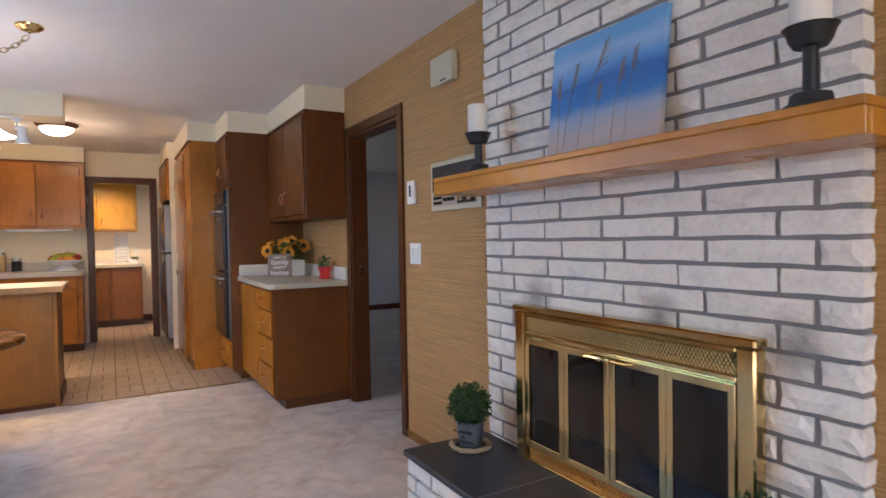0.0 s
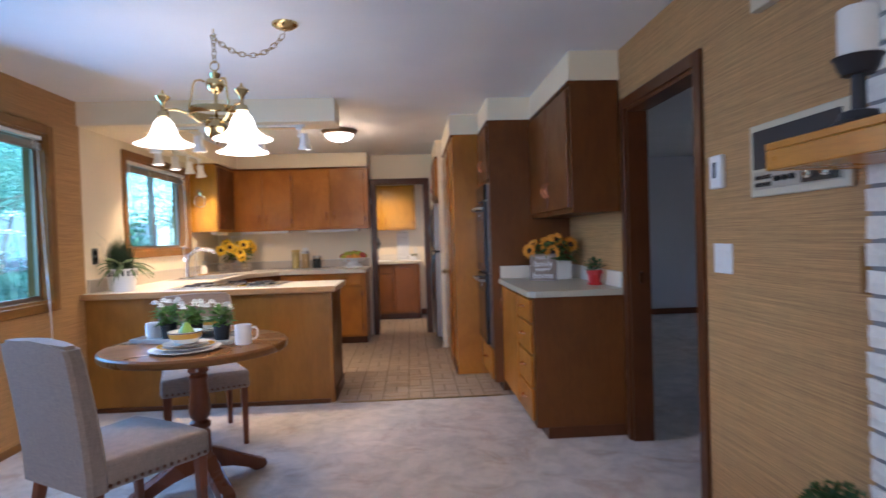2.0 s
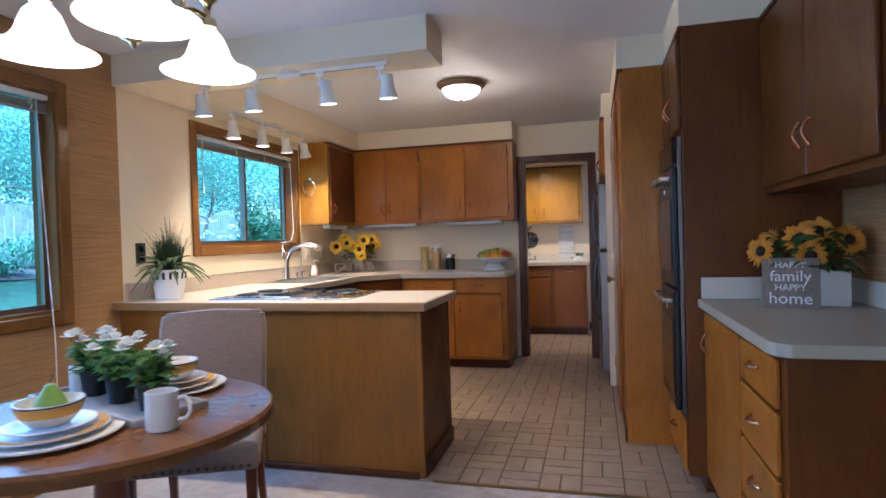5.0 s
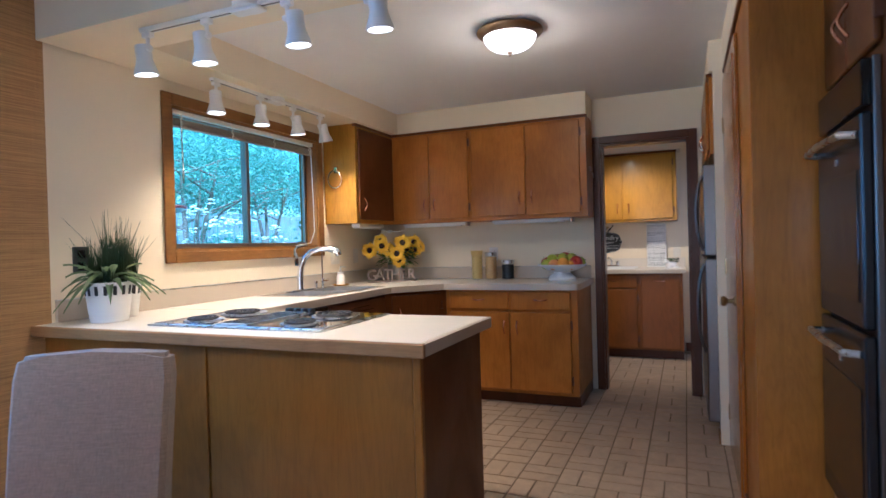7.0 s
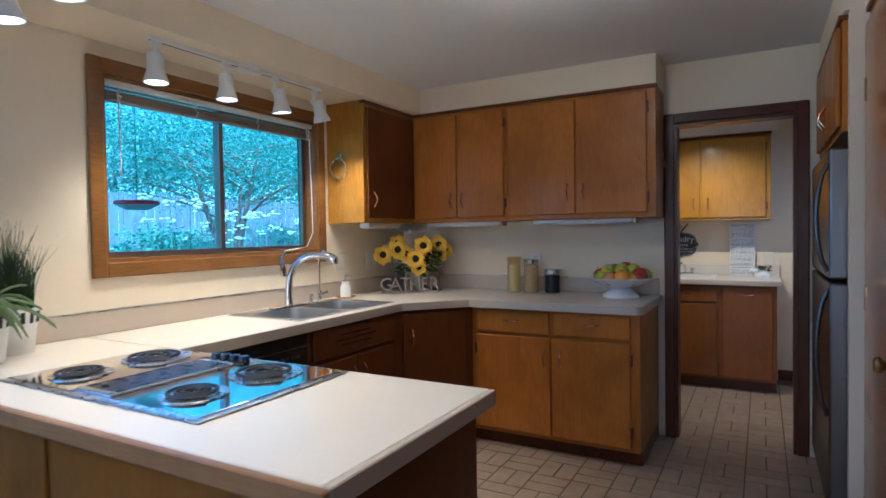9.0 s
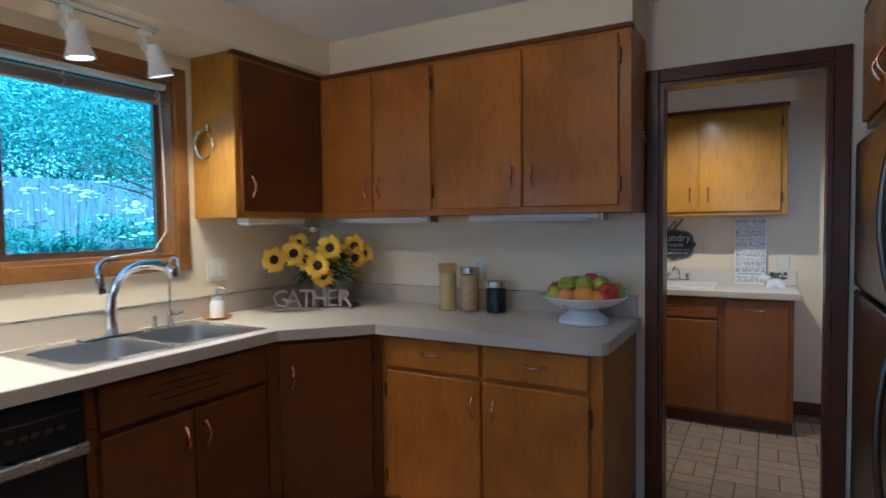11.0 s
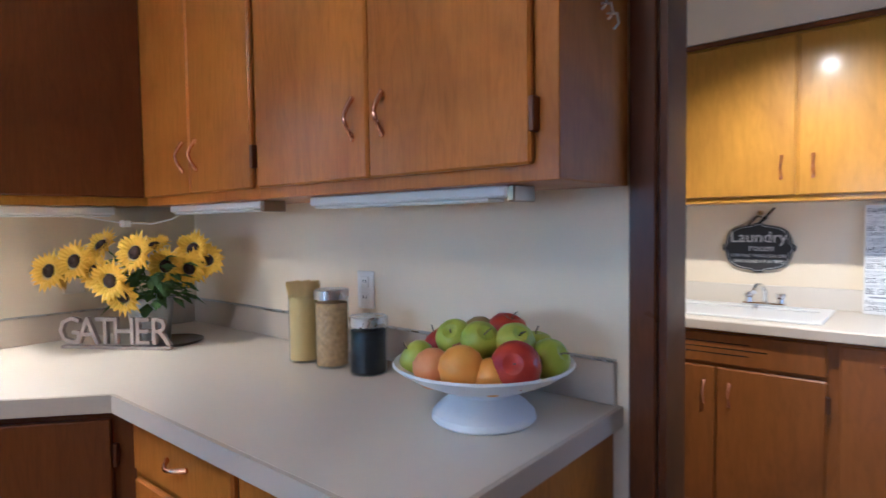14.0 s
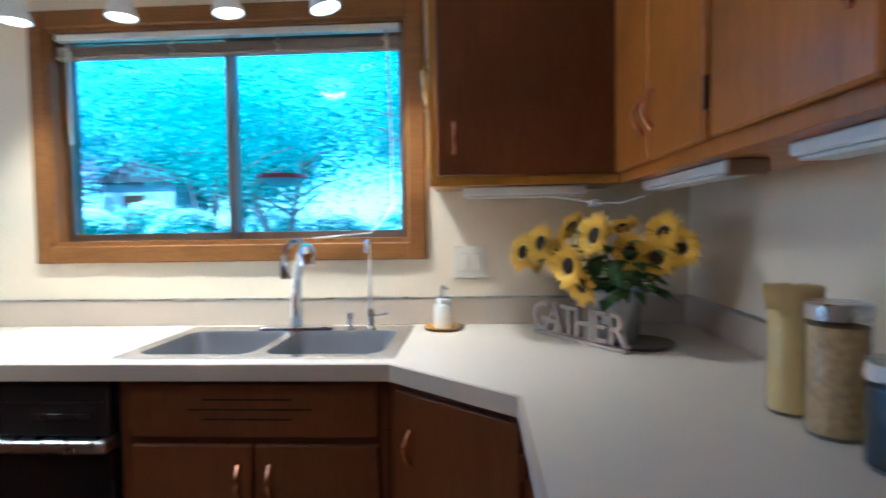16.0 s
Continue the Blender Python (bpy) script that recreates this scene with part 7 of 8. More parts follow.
single("bucket_tray", lathe([(0.0, 0.0), (0.10, 0.0), (0.112, 0.008), (0.112, 0.010), (0.098, 0.003), (0.0, 0.003)], (-1.43, 8.20, 0.9155), 30), STEEL_DARK, "dark round plate under the flower bucket", "plate", smooth=True)
gt = thing("gather_sign", (-1.46, 8.02, 0.915), "grey wooden cut-out word sign on the worktop", "word sign")
WOODGREY = wood("weathered_grey_wood", (0.30, 0.245, 0.205), rough=0.7, coat=0.0)
WOODPALE = wood("limed_grey_wood", (0.43, 0.365, 0.33), rough=0.7, coat=0.0)
ga, gb = Vector((-1.640, 7.925, 0.0)), Vector((-1.300, 8.140, 0.0))
gd = (gb - ga).normalized()
grz = math.degrees(math.atan2(gd.y, gd.x))
gm = Matrix.Translation((ga + gb) / 2 + Vector((0, 0, 0.915 + 0.012)))
part("base_strip", box(-0.205, 0.205, -0.012, 0.012, -0.0115, -0.001, 0.002), WOODPALE, gt).matrix_basis = gm @ pose(0, 0, 0, 0, 0, grz)
gx = [-0.172, -0.104, -0.036, 0.034, 0.102, 0.168]
for ch_, xx in zip("GATHER", gx):
    text_mesh(ch_, 0.135, WOODPALE, gm @ pose(0, 0, 0, 0, 0, grz) @ pose(xx, 0, 0.046, 90, 0, 0), gt, "letter", 0.008, wide=0.95)

GLASS_JAR = pane("jar_glass", (0.90, 0.93, 0.92))
PASTA = paint("spaghetti_straw", (0.72, 0.52, 0.18), 0.5, 0.2, 200, 0.3)
SHELLS = paint("dry_pasta_shells", (0.58, 0.38, 0.16), 0.6, 0.7, 85, 1.0)
BEANS = paint("black_beans", (0.012, 0.012, 0.016), 0.35, 0.4, 90, 0.8)


def jar(x, y, r, h, filling, name_label, lid=True, fill_h=None):
    j = thing("glass_jar", (x, y, 0.915), name_label, "jar", "glass storage jars")
    g = part("glass", lathe([(0.0, 0.0), (r - 0.004, 0.0), (r, 0.005), (r, h - 0.012), (r - 0.004, h - 0.004), (r - 0.004, h)], (x, y, 0.916), 36), GLASS_JAR, j, "clear glass", True)
    g.visible_shadow = False
    rings_ = 26
    prof = [(0.0, 0.006)]
    fh = fill_h or h - 0.016
    prof += [(r - 0.004, 0.007), (r - 0.004, fh), (0.0, fh + 0.004)]
    part("filling", lathe(prof, (x, y, 0.916), rings_), filling, j, "", True)
    if lid:
        part("lid", lathe([(0.0, h + 0.024), (r - 0.002, h + 0.024), (r + 0.001, h + 0.021), (r + 0.001, h - 0.004), (r - 0.003, h - 0.004), (r - 0.003, h + 0.001), (0.0, h + 0.002)], (x, y, 0.916), 36), STEEL, j, "brushed steel lid", True)
    return j


j1 = jar(-0.800, 8.325, 0.047, 0.215, PASTA, "tall glass jar of dry spaghetti with no lid", False)
bm = bmesh.new()
for k in range(620):
    a, r = rt.uniform(0, 6.28), 0.042 * math.sqrt(rt.random())
    add_tube(bm, [(-0.800 + r * math.cos(a), 8.325 + r * math.sin(a), 1.10), (-0.800 + 1.25 * r * math.cos(a + 0.15), 8.325 + 1.25 * r * math.sin(a + 0.15), 1.155 + rt.uniform(-0.006, 0.008))], 0.0014, 4)
part("spaghetti_tuft", bm, PASTA, j1, "loose spaghetti ends")
jar(-0.678, 8.335, 0.050, 0.205, SHELLS, "glass jar of pasta with a steel lid")
jar(-0.532, 8.345, 0.053, 0.138, BEANS, "short glass jar of black beans with a steel lid")

# fruit stand
BX, BY = -0.056, 8.24
fb = thing("fruit_bowl", (BX, BY, 0.915), "white footed ceramic fruit bowl with an embossed foot", "fruit bowl")
part("bowl", lathe([(0.0, 0.066), (0.056, 0.066), (0.112, 0.078), (0.158, 0.098), (0.188, 0.117), (0.194, 0.122), (0.191, 0.127), (0.182, 0.121), (0.146, 0.103), (0.088, 0.083), (0.0, 0.077)], (BX, BY, 0.9155), 56), POT_W, fb, "", True)
part("foot", lathe([(0.0, 0.0), (0.106, 0.0), (0.112, 0.006), (0.110, 0.018), (0.094, 0.034), (0.074, 0.047), (0.064, 0.057), (0.064, 0.0655), (0.0, 0.0655)], (BX, BY, 0.9155), 48), POT_W, fb, "", True)
bm = bmesh.new()
for k in range(28):
    a = 2 * math.pi * k / 28
    add_leaf(bm, (BX + 0.106 * math.cos(a), BY + 0.106 * math.sin(a), 0.926), (-0.5 * math.cos(a) - 0.3 * math.sin(a), -0.5 * math.sin(a) + 0.3 * math.cos(a), 0.9), 0.034, 0.014, 0.0, Vector((math.cos(a), math.sin(a), 0.4)))
part("embossed_leaves", bm, POT_W, fb)


def fruit_material(name, c, c2, rough=0.35, grain=12):
    n = Nodes(name)
    v = n.noise(n.coords((1, 1, 1), True), grain, 4, 0.6, 0.6)
    pores = n.noise(n.coords((1, 1, 1), True), 320, 2)
    n.bump(pores, 0.08, 0.001)
    return n.out(n.ramp(v, [(0.35, c), (0.65, c2)]), rough)


APPLE_R = fruit_material("red_apple_skin", (0.30, 0.012, 0.012), (0.48, 0.055, 0.020))
APPLE_G = fruit_material("green_apple_skin", (0.34, 0.42, 0.02), (0.50, 0.53, 0.05))
ORANGE = fruit_material("orange_peel", (0.80, 0.30, 0.02), (0.86, 0.42, 0.05), 0.42)
PEACH = fruit_material("peach_skin", (0.72, 0.28, 0.09), (0.78, 0.42, 0.14), 0.5)
KIWI = fruit_material("brown_pear_skin", (0.30, 0.20, 0.06), (0.40, 0.28, 0.09), 0.6)


def fruit(kind, mat, dx, dy, z, r, tilt):
    dx, dy, z, r = dx * 1.02, dy * 1.02, z - 0.010, r * 1.07
    lb = {"apple": "apple", "orange": "orange", "peach": "peach", "pear": "pear"}[kind]
    col = {APPLE_R: "shiny red", APPLE_G: "shiny green", ORANGE: "bright ripe", PEACH: "pale blushing", KIWI: "dull brown"}[mat]
    f = thing(kind, (BX + dx, BY + dy, z), col + " " + lb + " piled in the white bowl", lb, "fruit in the bowl")
    if kind == "apple":
        prof = [(0.0, -0.80), (0.18, -0.90), (0.45, -0.88), (0.78, -0.55), (0.98, 0.0), (0.95, 0.40), (0.72, 0.75), (0.40, 0.88), (0.18, 0.82), (0.0, 0.66)]
    else:
        prof = [(0.0, -0.97), (0.40, -0.90), (0.75, -0.65), (0.97, -0.1), (0.95, 0.3), (0.70, 0.70), (0.35, 0.92), (0.0, 0.96)]
    m = Matrix.Translation((BX + dx, BY + dy, z)) @ pose(0, 0, 0, *tilt)
    bm = lathe([(a * r, b * r) for a, b in prof], (0, 0, 0), 28)
    bmesh.ops.transform(bm, matrix=m, verts=bm.verts)
    part("flesh", bm, mat, f, "", True)
    if kind == "apple":
        part("stem", tube([m @ Vector((0, 0, 0.62 * r)), m @ Vector((0.002, 0, 0.95 * r)), m @ Vector((0.008, 0, 1.22 * r))], 0.0016, 5), BARK, f)


for row in (("apple", APPLE_R, -0.125, 0.02, 1.062, 0.042, (20, -30, 0)), ("apple", APPLE_G, -0.105, -0.085, 1.053, 0.038, (30, -40, 0)), ("apple", APPLE_G, -0.075, 0.0, 1.088, 0.040, (50, 20, 0)),
            ("peach", PEACH, -0.040, -0.115, 1.050, 0.040, (0, 0, 0)), ("orange", ORANGE, 0.030, -0.112, 1.060, 0.044, (0, 10, 0)), ("apple", APPLE_R, 0.118, -0.055, 1.066, 0.047, (70, 10, 20)),
            ("apple", APPLE_G, 0.012, -0.028, 1.096, 0.040, (50, 0, 60)), ("apple", APPLE_R, 0.02, 0.06, 1.102, 0.042, (0, 20, 0)), ("pear", KIWI, -0.045, 0.05, 1.094, 0.038, (0, 0, 0)),
            ("apple", APPLE_G, 0.075, 0.005, 1.094, 0.040, (20, 40, 0)), ("apple", APPLE_G, 0.135, 0.035, 1.064, 0.040, (0, 60, 0)), ("orange", ORANGE, 0.082, -0.085, 1.046, 0.036, (0, 0, 0)),
            ("apple", APPLE_G, -0.005, 0.105, 1.064, 0.040, (0, 0, 0)), ("apple", APPLE_R, -0.02, -0.03, 1.052, 0.040, (0, 0, 0)), ("apple", APPLE_G, 0.06, 0.11, 1.062, 0.040, (0, 0, 0)), ("apple", APPLE_G, -0.085, 0.09, 1.060, 0.040, (0, 0, 0))):
    fruit(*row)

# ---- kitchen wall plates, ring and hooks ----
for y0 in (7.635,):
    s = thing("light_switch", (XW, 7.697, 1.147), "ivory double switch plate above the backsplash", "light switch")
    part("plate", box(XW + 0.001, XW + 0.008, 7.635, 7.76, 1.085, 1.208, 0.003), IVORY, s)
    for k in range(2):
        part("rocker", box(XW + 0.0082, XW + 0.013, 7.655 + 0.052 * k, 7.688 + 0.052 * k, 1.115, 1.18, 0.002), IVORY, s)
s = thing("wall_outlet", (XW, 8.02, 1.15), "ivory wall outlet plate behind the flowers", "outlet")
part("plate", box(XW + 0.001, XW + 0.008, 7.98, 8.055, 1.085, 1.208, 0.003), IVORY, s)
s = thing("wall_outlet", (-0.70, YN, 1.13), "white wall outlet plate behind the jars", "outlet")
part("plate", box(-0.742, -0.664, YN - 0.008, YN - 0.001, 1.065, 1.185, 0.003), WHITE, s)
for zz in (1.098, 1.15):
    sk2 = part("socket", box(-0.720, -0.686, YN - 0.0105, YN - 0.0082, zz - 0.018, zz + 0.018, 0.002), WHITE, s)
    for dx in (-0.007, 0.007):
        part("slot", box(-0.703 + dx - 0.0012, -0.703 + dx + 0.0012, YN - 0.0112, YN - 0.0104, zz - 0.002, zz + 0.008), BLACK, sk2)
tr = thing("towel_ring", (-1.70, 7.575, 1.83), "brass towel ring on the side of the wall cabinet", "towel ring")
part("mount", box(-1.716, -1.684, 7.556, 7.574, 1.815, 1.862, 0.004), BRASS, tr)
part("ring", tube([(-1.70 + 0.062 * math.sin(a), 7.548 - 0.006 * math.cos(a), 1.762 + 0.068 * math.cos(a)) for a in [2 * math.pi * i / 36 for i in range(36)]], 0.0062, 8, True), RING_BRASS, tr, "", True)
part("post", tube([(-1.70, 7.575, 1.838), (-1.70, 7.546, 1.832)], 0.006, 8), BRASS, tr)
hk = thing("cup_hooks", (0.166, 8.33, 1.80), "row of small pale metal hooks on the cabinet side", "hooks")
for k in range(5):
    yy = 8.26 + 0.028 * k
    part("hook", tube([(0.166, yy, 1.80 - 0.012 * k), (0.186, yy, 1.795 - 0.012 * k), (0.190, yy, 1.775 - 0.012 * k), (0.180, yy, 1.765 - 0.012 * k)], 0.0025, 6), STEEL, hk)
wr = thing("lamp_cable", (-1.45, 8.3, 1.40), "loose white cable under the corner cabinets", "cable")
part("cable", tube([(-1.56, 7.95, 1.378), (-1.54, 8.08, 1.352), (-1.48, 8.17, 1.345), (-1.42, 8.22, 1.362), (-1.44, 8.26, 1.385)], 0.003, 6), WHITE, wr, "", True)
part("plug", box(-1.53, -1.50, 8.08, 8.11, 1.335, 1.36, 0.004), WHITE, wr)

# ---- on the desk ----
dc = thing("sunflower_planter", (1.78, 5.21, 0.915), "artificial sunflowers in a white wooden planter box", "flower arrangement")
part("planter", boxes([(1.70, 1.90, 5.14, 5.152, 0.9155, 1.055), (1.70, 1.90, 5.268, 5.28, 0.9155, 1.055), (1.70, 1.712, 5.152, 5.268, 0.9155, 1.055), (1.888, 1.90, 5.152, 5.268, 0.9155, 1.055), (1.712, 1.888, 5.152, 5.268, 0.9155, 1.03)], 0.002), POT_W, dc, "white planter box")
bouquet(1.79, 5.21, 1.06, [(-0.20, -0.03, 0.08, -0.8, -0.7, 0.2, 0.060), (-0.16, 0.03, 0.12, -0.7, -0.3, 0.6, 0.056), (-0.07, -0.08, 0.13, -0.4, -1, 0.3, 0.064), (-0.04, -0.10, 0.06, -0.2, -1, -0.1, 0.060),
                           (0.0, -0.06, 0.16, -0.2, -0.8, 0.6, 0.058), (0.11, -0.06, 0.12, 0.2, -1, 0.3, 0.060), (0.13, 0.0, 0.14, 0.2, -0.4, 0.8, 0.056), (0.01, 0.04, 0.17, 0.0, -0.2, 1, 0.056)], 21, dc, SUN_O)
sg = thing("family_sign", (1.70, 5.10, 0.915), "grey wooden block sign with white lettering", "sign")
SM = Matrix.Translation((1.668, 5.088, 0.9155)) @ pose(0, 0, 0, -9, 0, -20)
bm = box(-0.10, 0.10, 0.0, 0.018, 0.0, 0.20, 0.002)
bmesh.ops.transform(bm, matrix=SM, verts=bm.verts)
part("board", bm, WOODGREY, sg)
for wd, zz, sz in (("HAPPY", 0.170, 0.036), ("family", 0.125, 0.062), ("HAPPY", 0.080, 0.036), ("home", 0.036, 0.066)):
    text_mesh(wd, sz, WHITE, SM @ pose(0, -0.0012, zz, 90, 0, 0), sg, "lettering", 0.0008)
rp = thing("potted_succulent", (1.905, 4.60, 0.915), "small succulent in a bright red pot", "potted plant")
REDPOT = paint("red_glazed_pot", (0.52, 0.02, 0.018), 0.3, 0.06)
part("saucer", lathe([(0.0, 0.0), (0.044, 0.0), (0.050, 0.014), (0.046, 0.014), (0.0, 0.006)], (1.905, 4.60, 0.9155), 26), REDPOT, rp, "red saucer", True)
part("pot", lathe([(0.0, 0.007), (0.036, 0.007), (0.046, 0.072), (0.052, 0.073), (0.054, 0.096), (0.049, 0.096), (0.047, 0.082), (0.0, 0.082)], (1.905, 4.60, 0.9155), 26), REDPOT, rp, "red glazed pot", True)
bm = bmesh.new()
for k in range(110):
    a, r = rt.uniform(0, 6.28), rt.uniform(0.0, 0.05)
    p = Vector((1.905 + r * math.cos(a), 4.60 + r * math.sin(a), 1.005 + rt.uniform(0, 0.095) * (1 - r * 7)))
    add_leaf(bm, p, (math.cos(a), math.sin(a), rt.uniform(0.1, 1.0)), 0.034, 0.020, 0.05)
part("leaves", bm, leafy("succulent_leaf", (0.07, 0.14, 0.06), 0.4), rp)

# ---- laundry things ----
us = thing("laundry_sink", (0.0, 10.07, 0.912), "white enamel drop-in laundry sink", "sink")
part("rim", boxes([(-0.35, 0.36, 9.90, 9.945, 0.9125, 0.922), (-0.35, 0.36, 10.26, 10.34, 0.9125, 0.922), (-0.35, -0.30, 9.945, 10.26, 0.9125, 0.922), (0.31, 0.36, 9.945, 10.26, 0.9125, 0.922)], 0.003), WHITE, us)
part("basin", boxes([(-0.30, 0.31, 9.945, 10.26, 0.9128, 0.9140)]), POT_W, us)
uf = thing("faucet", (0.10, 10.27, 0.922), "chrome two-handle laundry faucet", "faucet")
part("base_plate", box(-0.01, 0.17, 10.275, 10.325, 0.9222, 0.938, 0.005), CHROME, uf)
part("spout", tube([(0.085, 10.30, 0.938), (0.085, 10.29, 0.99), (0.08, 10.26, 1.02), (0.07, 10.20, 1.025), (0.065, 10.16, 1.0)], 0.011, 10), CHROME, uf, "", True)
for xx in (0.015, 0.15):
    part("handle", lathe([(0.0, 0.0), (0.018, 0.0), (0.014, 0.02), (0.022, 0.03), (0.022, 0.045), (0.0, 0.05)], (xx, 10.30, 0.938), 14), CHROME, uf, "", True)
CHALK = paint("chalkboard_black", (0.022, 0.023, 0.026), 0.6, 0.15)
CHALKW = paint("chalk_white", (0.62, 0.62, 0.60), 0.8, 0.05)
lsg = thing("laundry_sign", (0.035, 10.40, 1.19), "black scalloped chalkboard-style sign hung on a ribbon", "sign")
SW, SHH = 0.142, 0.108
out = []
for i in range(64):
    a = 2 * math.pi * i / 64
    cx, cz = math.cos(a), math.sin(a)
    r = 1.0 / max(abs(cx) ** 4 + abs(cz) ** 4, 1e-6) ** 0.25
    wob = 1 + 0.035 * math.cos(4 * a) + (0.08 if min(abs(((a + 0.05 * 0) % (math.pi / 2))), abs((a % (math.pi / 2)) - math.pi / 2)) < 0.10 else 0)
    out.append((0.035 + SW * r * cx * wob, 1.192 + SHH * r * cz * wob))


def plate_xz(outline, y0, y1):
    bm = bmesh.new()
    a = [bm.verts.new((x, y0, z)) for x, z in outline]
    b = [bm.verts.new((x, y1, z)) for x, z in outline]
    bm.faces.new(a)
    bm.faces.new(b[::-1])
    for i in range(len(a)):
        bm.faces.new((a[i], b[i], b[(i + 1) % len(a)], a[(i + 1) % len(a)]))
    return bm


part("board", plate_xz(out, 10.384, 10.398), CHALK, lsg)
part("border_line", tube([(0.035 + (x - 0.035) * 0.93, 10.3835, 1.192 + (z - 1.192) * 0.93) for x, z in out], 0.0012, 4, True), CHALKW, lsg)
for wd, dz, sz, dx in (("Laundry", 0.050, 0.078, 0), ("room", -0.002, 0.050, 0.015), ("SORTING THROUGH LIFE", -0.040, 0.0215, 0), ("ONE LOAD AT A TIME", -0.067, 0.0225, 0)):
    text_mesh(wd, sz, CHALKW, Matrix.Translation((0.035 + dx, 10.3835, 1.192 + dz)) @ pose(0, 0, 0, 90, 0, 0), lsg, "lettering", 0.0006, wide=0.98)
part("ribbon", tube([(-0.01, 10.388, 1.30), (0.03, 10.382, 1.345), (0.075, 10.378, 1.335), (0.04, 10.376, 1.31), (0.09, 10.376, 1.365), (0.105, 10.378, 1.385)], 0.005, 6), BLACK, lsg, "black ribbon bow", True)
part("hook", lathe([(0.0, 0.0), (0.014, 0.0), (0.010, 0.02), (0.0, 0.022)], (0.042, 10.399, 1.36), 12, pose(0, 0, 0, 90, 0, 0)), BRASS, lsg)
fsg = thing("family_rules_sign", (0.557, 10.38, 0.915), "tall white sign with rows of black lettering", "sign")
FM = Matrix.Translation((0.557, 10.335, 0.9125)) @ pose(0, 0, 0, -4.5, 0, 0)
bm = box(-0.10, 0.10, 0.0, 0.016, 0.0, 0.475, 0.002)
bmesh.ops.transform(bm, matrix=FM, verts=bm.verts)
part("board", bm, WHITE, fsg)
INK, INKG = paint("black_ink", (0.02, 0.02, 0.02), 0.7), paint("grey_ink", (0.30, 0.30, 0.30), 0.7)
rules = [("FAMILY RULES", 1.25, 0), ("Try New Things", 1.0, 1), ("KEEP YOUR PROMISES", 0.8, 1), ("BE YOURSELF", 1.15, 0), ("LEARN FROM MISTAKES", 0.75, 0), ("Laugh every day", 1.05, 1), ("LISTEN TO YOUR PARENTS", 0.65, 1), ("HUG A LOT", 1.35, 0),
         ("RESPECT EACH OTHER", 0.8, 1), ("EMBRACE DIFFERENCES", 0.75, 1), ("BE THANKFUL", 1.2, 0), ("Be kind with your words", 0.65, 1), ("ALWAYS TELL THE TRUTH", 0.65, 1), ("DO YOUR BEST", 1.2, 0), ("HAVE A SENSE OF HUMOR", 0.65, 1), ("BE GRATEFUL", 1.25, 0), ("", 0.7, 1), ("Never give up", 1.1, 1), ("LOVE EACH OTHER", 1.05, 0)]
tot = sum(r[1] for r in rules)
zz = 0.463
for wd, k, grey in rules:
    hgt = 0.452 * k / tot
    zz -= hgt / 2
    if wd:
        o = text_mesh(wd, hgt * 1.18, INKG if grey else INK, Matrix(), None, "lettering", 0.0005)
        wd_w = max(v.co.x for v in o.data.vertices) - min(v.co.x for v in o.data.vertices)
        o.data.transform(FM @ pose(0, -0.0008, zz, 90, 0, 0) @ Matrix.Diagonal((min(1.6, 0.184 / wd_w), 1, 1, 1)))
        o.parent = fsg
        o.matrix_parent_inverse = world_of(fsg).inverted()
    else:
        bmk = box(-0.08, 0.08, -0.0008, 0.0, zz - hgt * 0.2, zz + hgt * 0.2)
        bmesh.ops.transform(bmk, matrix=FM, verts=bmk.verts)
        part("lettering", bmk, INKG, fsg)
    zz -= hgt / 2
fg = thing("frog_planter", (0.70, 10.16, 0.912), "white glazed frog-shaped planter with small greenery", "planter")
bm = lathe([(0.0, 0.0), (0.05, 0.0), (0.062, 0.02), (0.055, 0.05), (0.035, 0.062), (0.0, 0.064)], (0.71, 10.17, 0.9125), 20)
add_lathe(bm, [(0.0, 0.0), (0.026, 0.006), (0.036, 0.025), (0.028, 0.044), (0.0, 0.05)], (0.655, 10.15, 0.950), 16)
for dx, dy in ((-0.014, -0.016), (-0.014, 0.016)):
    add_lathe(bm, [(0.0, 0.0), (0.011, 0.006), (0.010, 0.016), (0.0, 0.020)], (0.655 + dx, 10.15 + dy, 0.990), 10)
for dx, dy in ((0.04, -0.045), (-0.03, -0.04)):
    add_lathe(bm, [(0.0, 0.0), (0.028, 0.0), (0.024, 0.018), (0.0, 0.028)], (0.71 + dx, 10.17 + dy, 0.9125), 12)
part("body", bm, POT_W, fg, "", True)
bm = bmesh.new()
for k in range(150):
    a = rt.uniform(0, 6.28)
    p = Vector((0.725, 10.18, 0.965)) + Vector((0.05 * rt.uniform(-1, 1), 0.04 * rt.uniform(-1, 1), 0.045 * rt.random()))
    add_leaf(bm, p, (math.cos(a), math.sin(a), rt.uniform(-0.3, 0.9)), 0.024, 0.014, 0.1)
part("greenery", bm, BOX_LEAF, fg)
lo_ = thing("wall_outlet", (0.78, 10.40, 1.0), "ivory wall outlet by the laundry counter", "outlet")
part("plate", box(0.725, 0.800, 10.392, 10.399, 1.012, 1.125, 0.003), IVORY, lo_)

# ---- side room ----
bs = thing("bookcase", (3.85, 6.4, 0), "low black open shelf seen through the doorway", "shelf")
for zz in (0.02, 0.22, 0.42, 0.60):
    part("shelf_board", box(3.70, 4.38, 6.25, 6.55, zz, zz + 0.02, 0.002), BLACK, bs)
for xx in (3.68, 4.38):
    part("side", box(xx, xx + 0.02, 6.25, 6.55, 0, 0.62, 0.002), BLACK, bs)

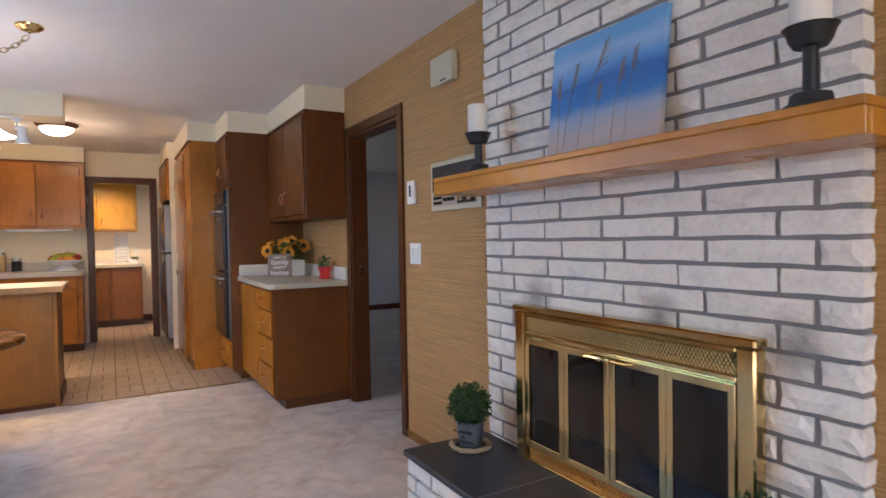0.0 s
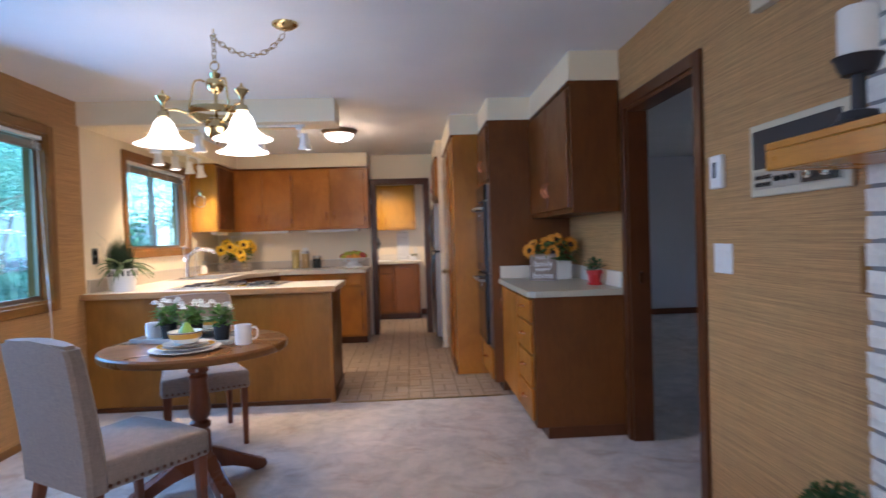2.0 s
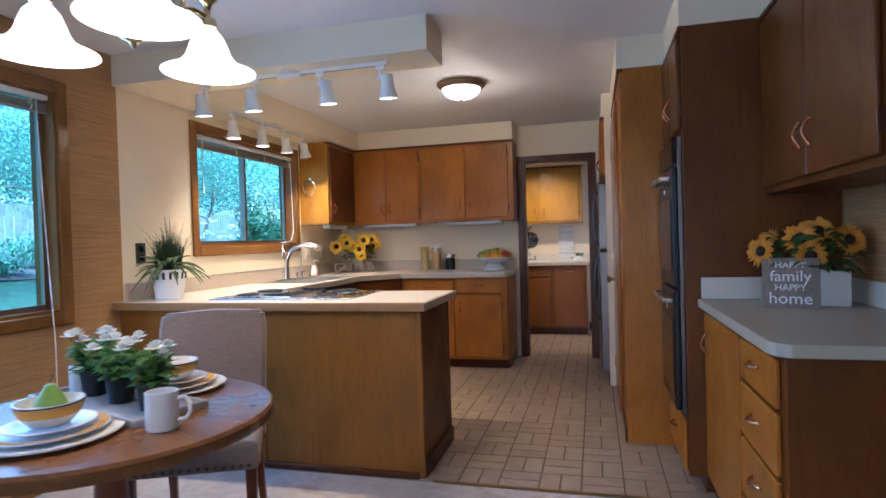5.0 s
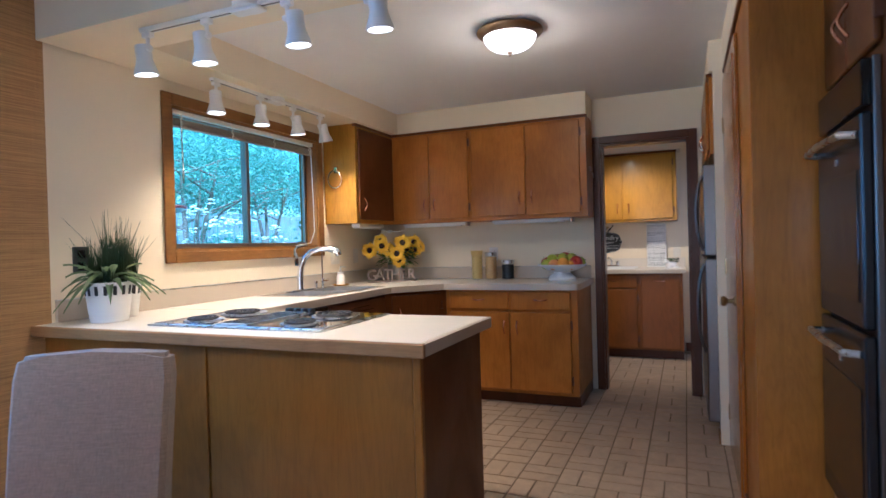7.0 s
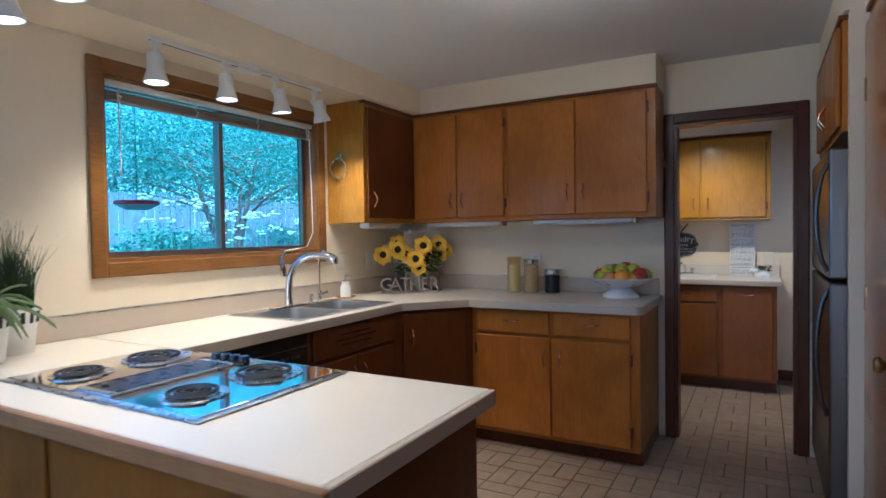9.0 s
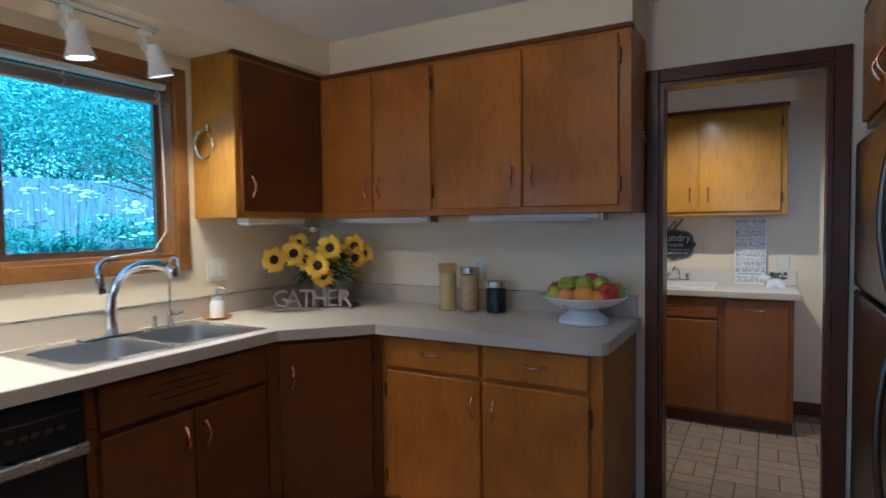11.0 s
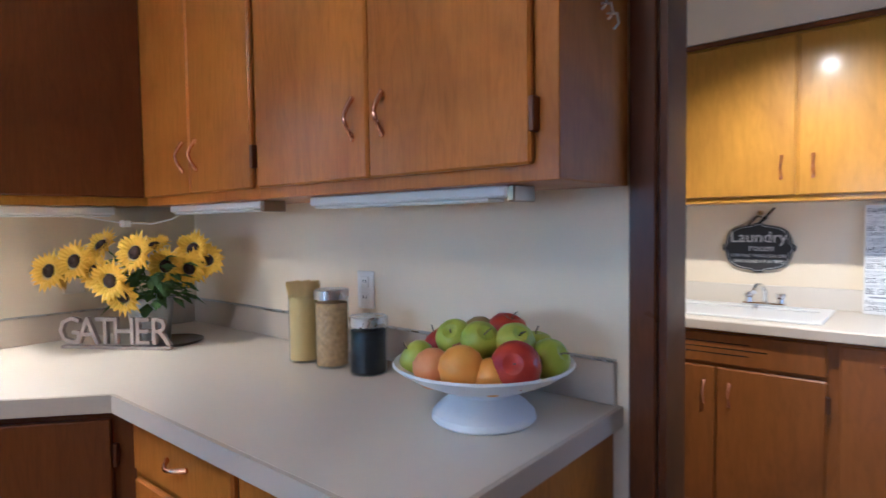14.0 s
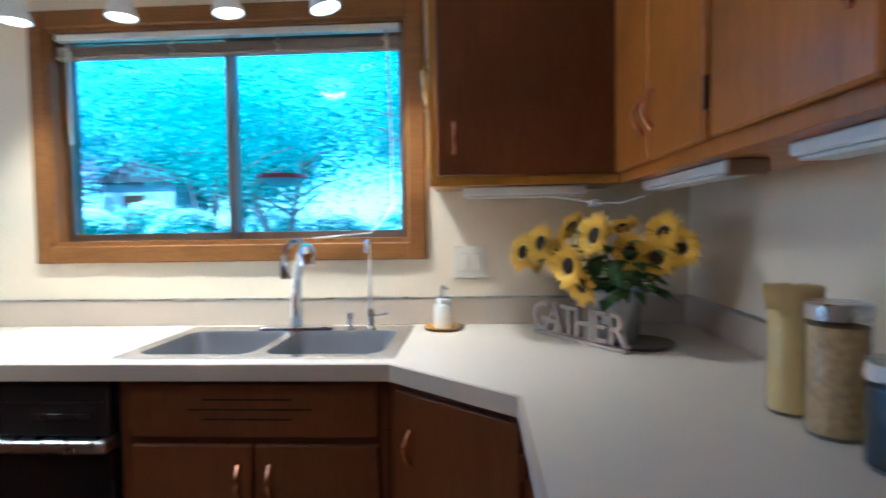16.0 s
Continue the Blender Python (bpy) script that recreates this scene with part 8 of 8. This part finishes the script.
wo = thing("wall_outlet", (XW, 3.22, 0.37), "ivory wall outlet low beside the dining window", "outlet")
part("plate", box(XW + 0.001, XW + 0.008, 3.18, 3.26, 0.31, 0.43, 0.003), IVORY, wo)
for zz in (0.345, 0.395):
    part("socket", box(XW + 0.0082, XW + 0.0105, 3.20, 3.24, zz - 0.018, zz + 0.018, 0.002), IVORY, wo)

# ---- bricks and tiles ----
def rough_brick(name, length, height, depth, seed, material=BRICK):
    """A brick with a chipped, uneven face; the face looks to -x, the length runs along y."""
    r = random.Random(seed)
    bm = bmesh.new()
    ny, nz = 5, 3
    front = [[None] * nz for _ in range(ny)]
    for i in range(ny):
        for j in range(nz):
            y, z = -length / 2 + length * i / (ny - 1), height * j / (nz - 1)
            edge = i in (0, ny - 1) or j in (0, nz - 1)
            x = (0.004 + r.uniform(0, 0.004) if edge else r.uniform(-0.006, 0.002))
            y += r.uniform(-0.002, 0.002) if i not in (0, ny - 1) else (0.003 if i == 0 else -0.003) * r.random() * 2
            z += (r.uniform(0, 0.0035) if j == 0 else -r.uniform(0, 0.0035)) if j in (0, nz - 1) else 0
            front[i][j] = bm.verts.new((x, y, z))
    for i in range(ny - 1):
        for j in range(nz - 1):
            bm.faces.new((front[i][j], front[i + 1][j], front[i + 1][j + 1], front[i][j + 1]))
    loop = [front[i][0] for i in range(ny)] + [front[ny - 1][j] for j in range(1, nz)] + [front[i][nz - 1] for i in range(ny - 2, -1, -1)] + [front[0][j] for j in range(nz - 2, 0, -1)]
    back = [bm.verts.new((depth, v.co.y, v.co.z)) for v in loop]
    for i in range(len(loop)):
        j = (i + 1) % len(loop)
        bm.faces.new((loop[i], back[i], back[j], loop[j]))
    return mesh_of(name, bm, material, False)


cache = {}


def brick_at(parent, x, y, z, length, height, depth, rz=0):
    key = (round(length, 2), round(height, 3), round(depth, 3), rng.randrange(5))
    if key not in cache:
        cache[key] = rough_brick("brick", key[0], key[1], key[2], len(cache) + 1)
    b = new("brick", cache[key])
    b.parent = parent
    b.matrix_parent_inverse = world_of(parent).inverted()
    b.matrix_basis = pose(x + rng.uniform(-0.003, 0.003), y, z, 0, 0, rz)


J = 0.011
courses = int((CZ - 0.005) / PITCH) + 1
for c in range(courses):
    z = 0.0285 + PITCH * c
    h = PITCH - J
    if z + h > CZ:
        h = CZ - z - 0.003
        if h < 0.02:
            continue
    if z < 0:
        continue
    y = FY0
    first = 0.105 if c % 2 else 0.199
    seq = [first]
    while sum(seq) + J * len(seq) < FY1 - FY0:
        seq.append(0.301 + rng.choice((-0.004, 0, 0.004)))
    for L in seq:
        L = min(L, FY1 - y)
        if L < 0.03:
            break
        a, b = y, y + L
        y += L + J
        # leave the firebox open; hearth hides the foot
        if z + h <= HZ - 0.03:
            continue
        spans = [(a, b)]
        if z < OP[3] and z + h > OP[2]:
            spans = [(p, q) for p, q in ((a, min(b, OP[0])), (max(a, OP[1]), b)) if q - p > 0.03]
        for p, q in spans:
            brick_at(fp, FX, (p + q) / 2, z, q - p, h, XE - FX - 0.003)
# hearth sides
for c in range(4):
    z = 0.004 + 0.068 * c
    y = HY0
    for k in range(12):
        L = 0.12 if (k == 0 and c % 2) else 0.255
        L = min(L, HY1 - y)
        if L < 0.03:
            break
        brick_at(hearth, HX0, y + L / 2, z, L, 0.058, 0.08)
        y += L + 0.010
    x = HX0 + 0.085
    for k in range(4):
        L = 0.10 if (k == 0 and c % 2) else 0.20
        L = min(L, FX - 0.004 - x)
        if L < 0.03:
            break
        brick_at(hearth, x + L / 2, HY1, z, L, 0.058, 0.08, -90)
        brick_at(hearth, x + L / 2, HY0, z, L, 0.058, 0.08, 90)
        x += L + 0.010

# basket-weave floor tile
MOD = 0.203
tile_l = mesh_of("tile", box(-0.0975, 0.0975, -0.0465, 0.0465, -0.0035, 0.0005, 0.0015), TILE)
tile_count = 0
rest = bmesh.new()
nx0, nx1 = -7, 10
for i in range(nx0, nx1):
    for j in range(0, 26):
        x0, y0 = 0.02 + MOD * i, YT + 0.012 + MOD * j
        if y0 + MOD > 10.40 or (y0 + MOD > YN - 0.0 and y0 < YN + 0.12 and not (DN[0] - 0.25 < x0 < DN[1])):
            continue
        near = -0.02 < x0 + MOD / 2 < 1.06 and y0 < 8.1 or (0.0 < x0 < 1.2 and 8.6 < y0 < 10.0)
        hidden = x0 > 1.42 or (x0 < -1.1) or (y0 < 5.9 and x0 + MOD < 0.05) or (y0 > 7.95 and x0 + MOD < 0.0)
        if hidden:
            continue
        turn = (i + j) % 2
        for k in (-1, 1):
            cx, cy = x0 + MOD / 2, y0 + MOD / 2
            m = pose(cx + (0 if not turn else k * 0.0508), cy + (k * 0.0508 if not turn else 0), 0, rng.uniform(-0.15, 0.15), rng.uniform(-0.15, 0.15), 90 * turn)
            if near and tile_count < 300:
                o = new("tile", tile_l)
                o.parent = floor_tile
                o.matrix_basis = m
                tile_count += 1
            else:
                t2 = add_box(bmesh.new(), -0.0975, 0.0975, -0.0465, 0.0465, -0.0035, 0.0005)
                t2.transform(m)
                me_ = bpy.data.meshes.new("tmp")
                t2.to_mesh(me_)
                t2.free()
                rest.from_mesh(me_)
                bpy.data.meshes.remove(me_)
tagged(part("tiles_joined", rest, TILE, floor_tile), "", "", "", "stuff")
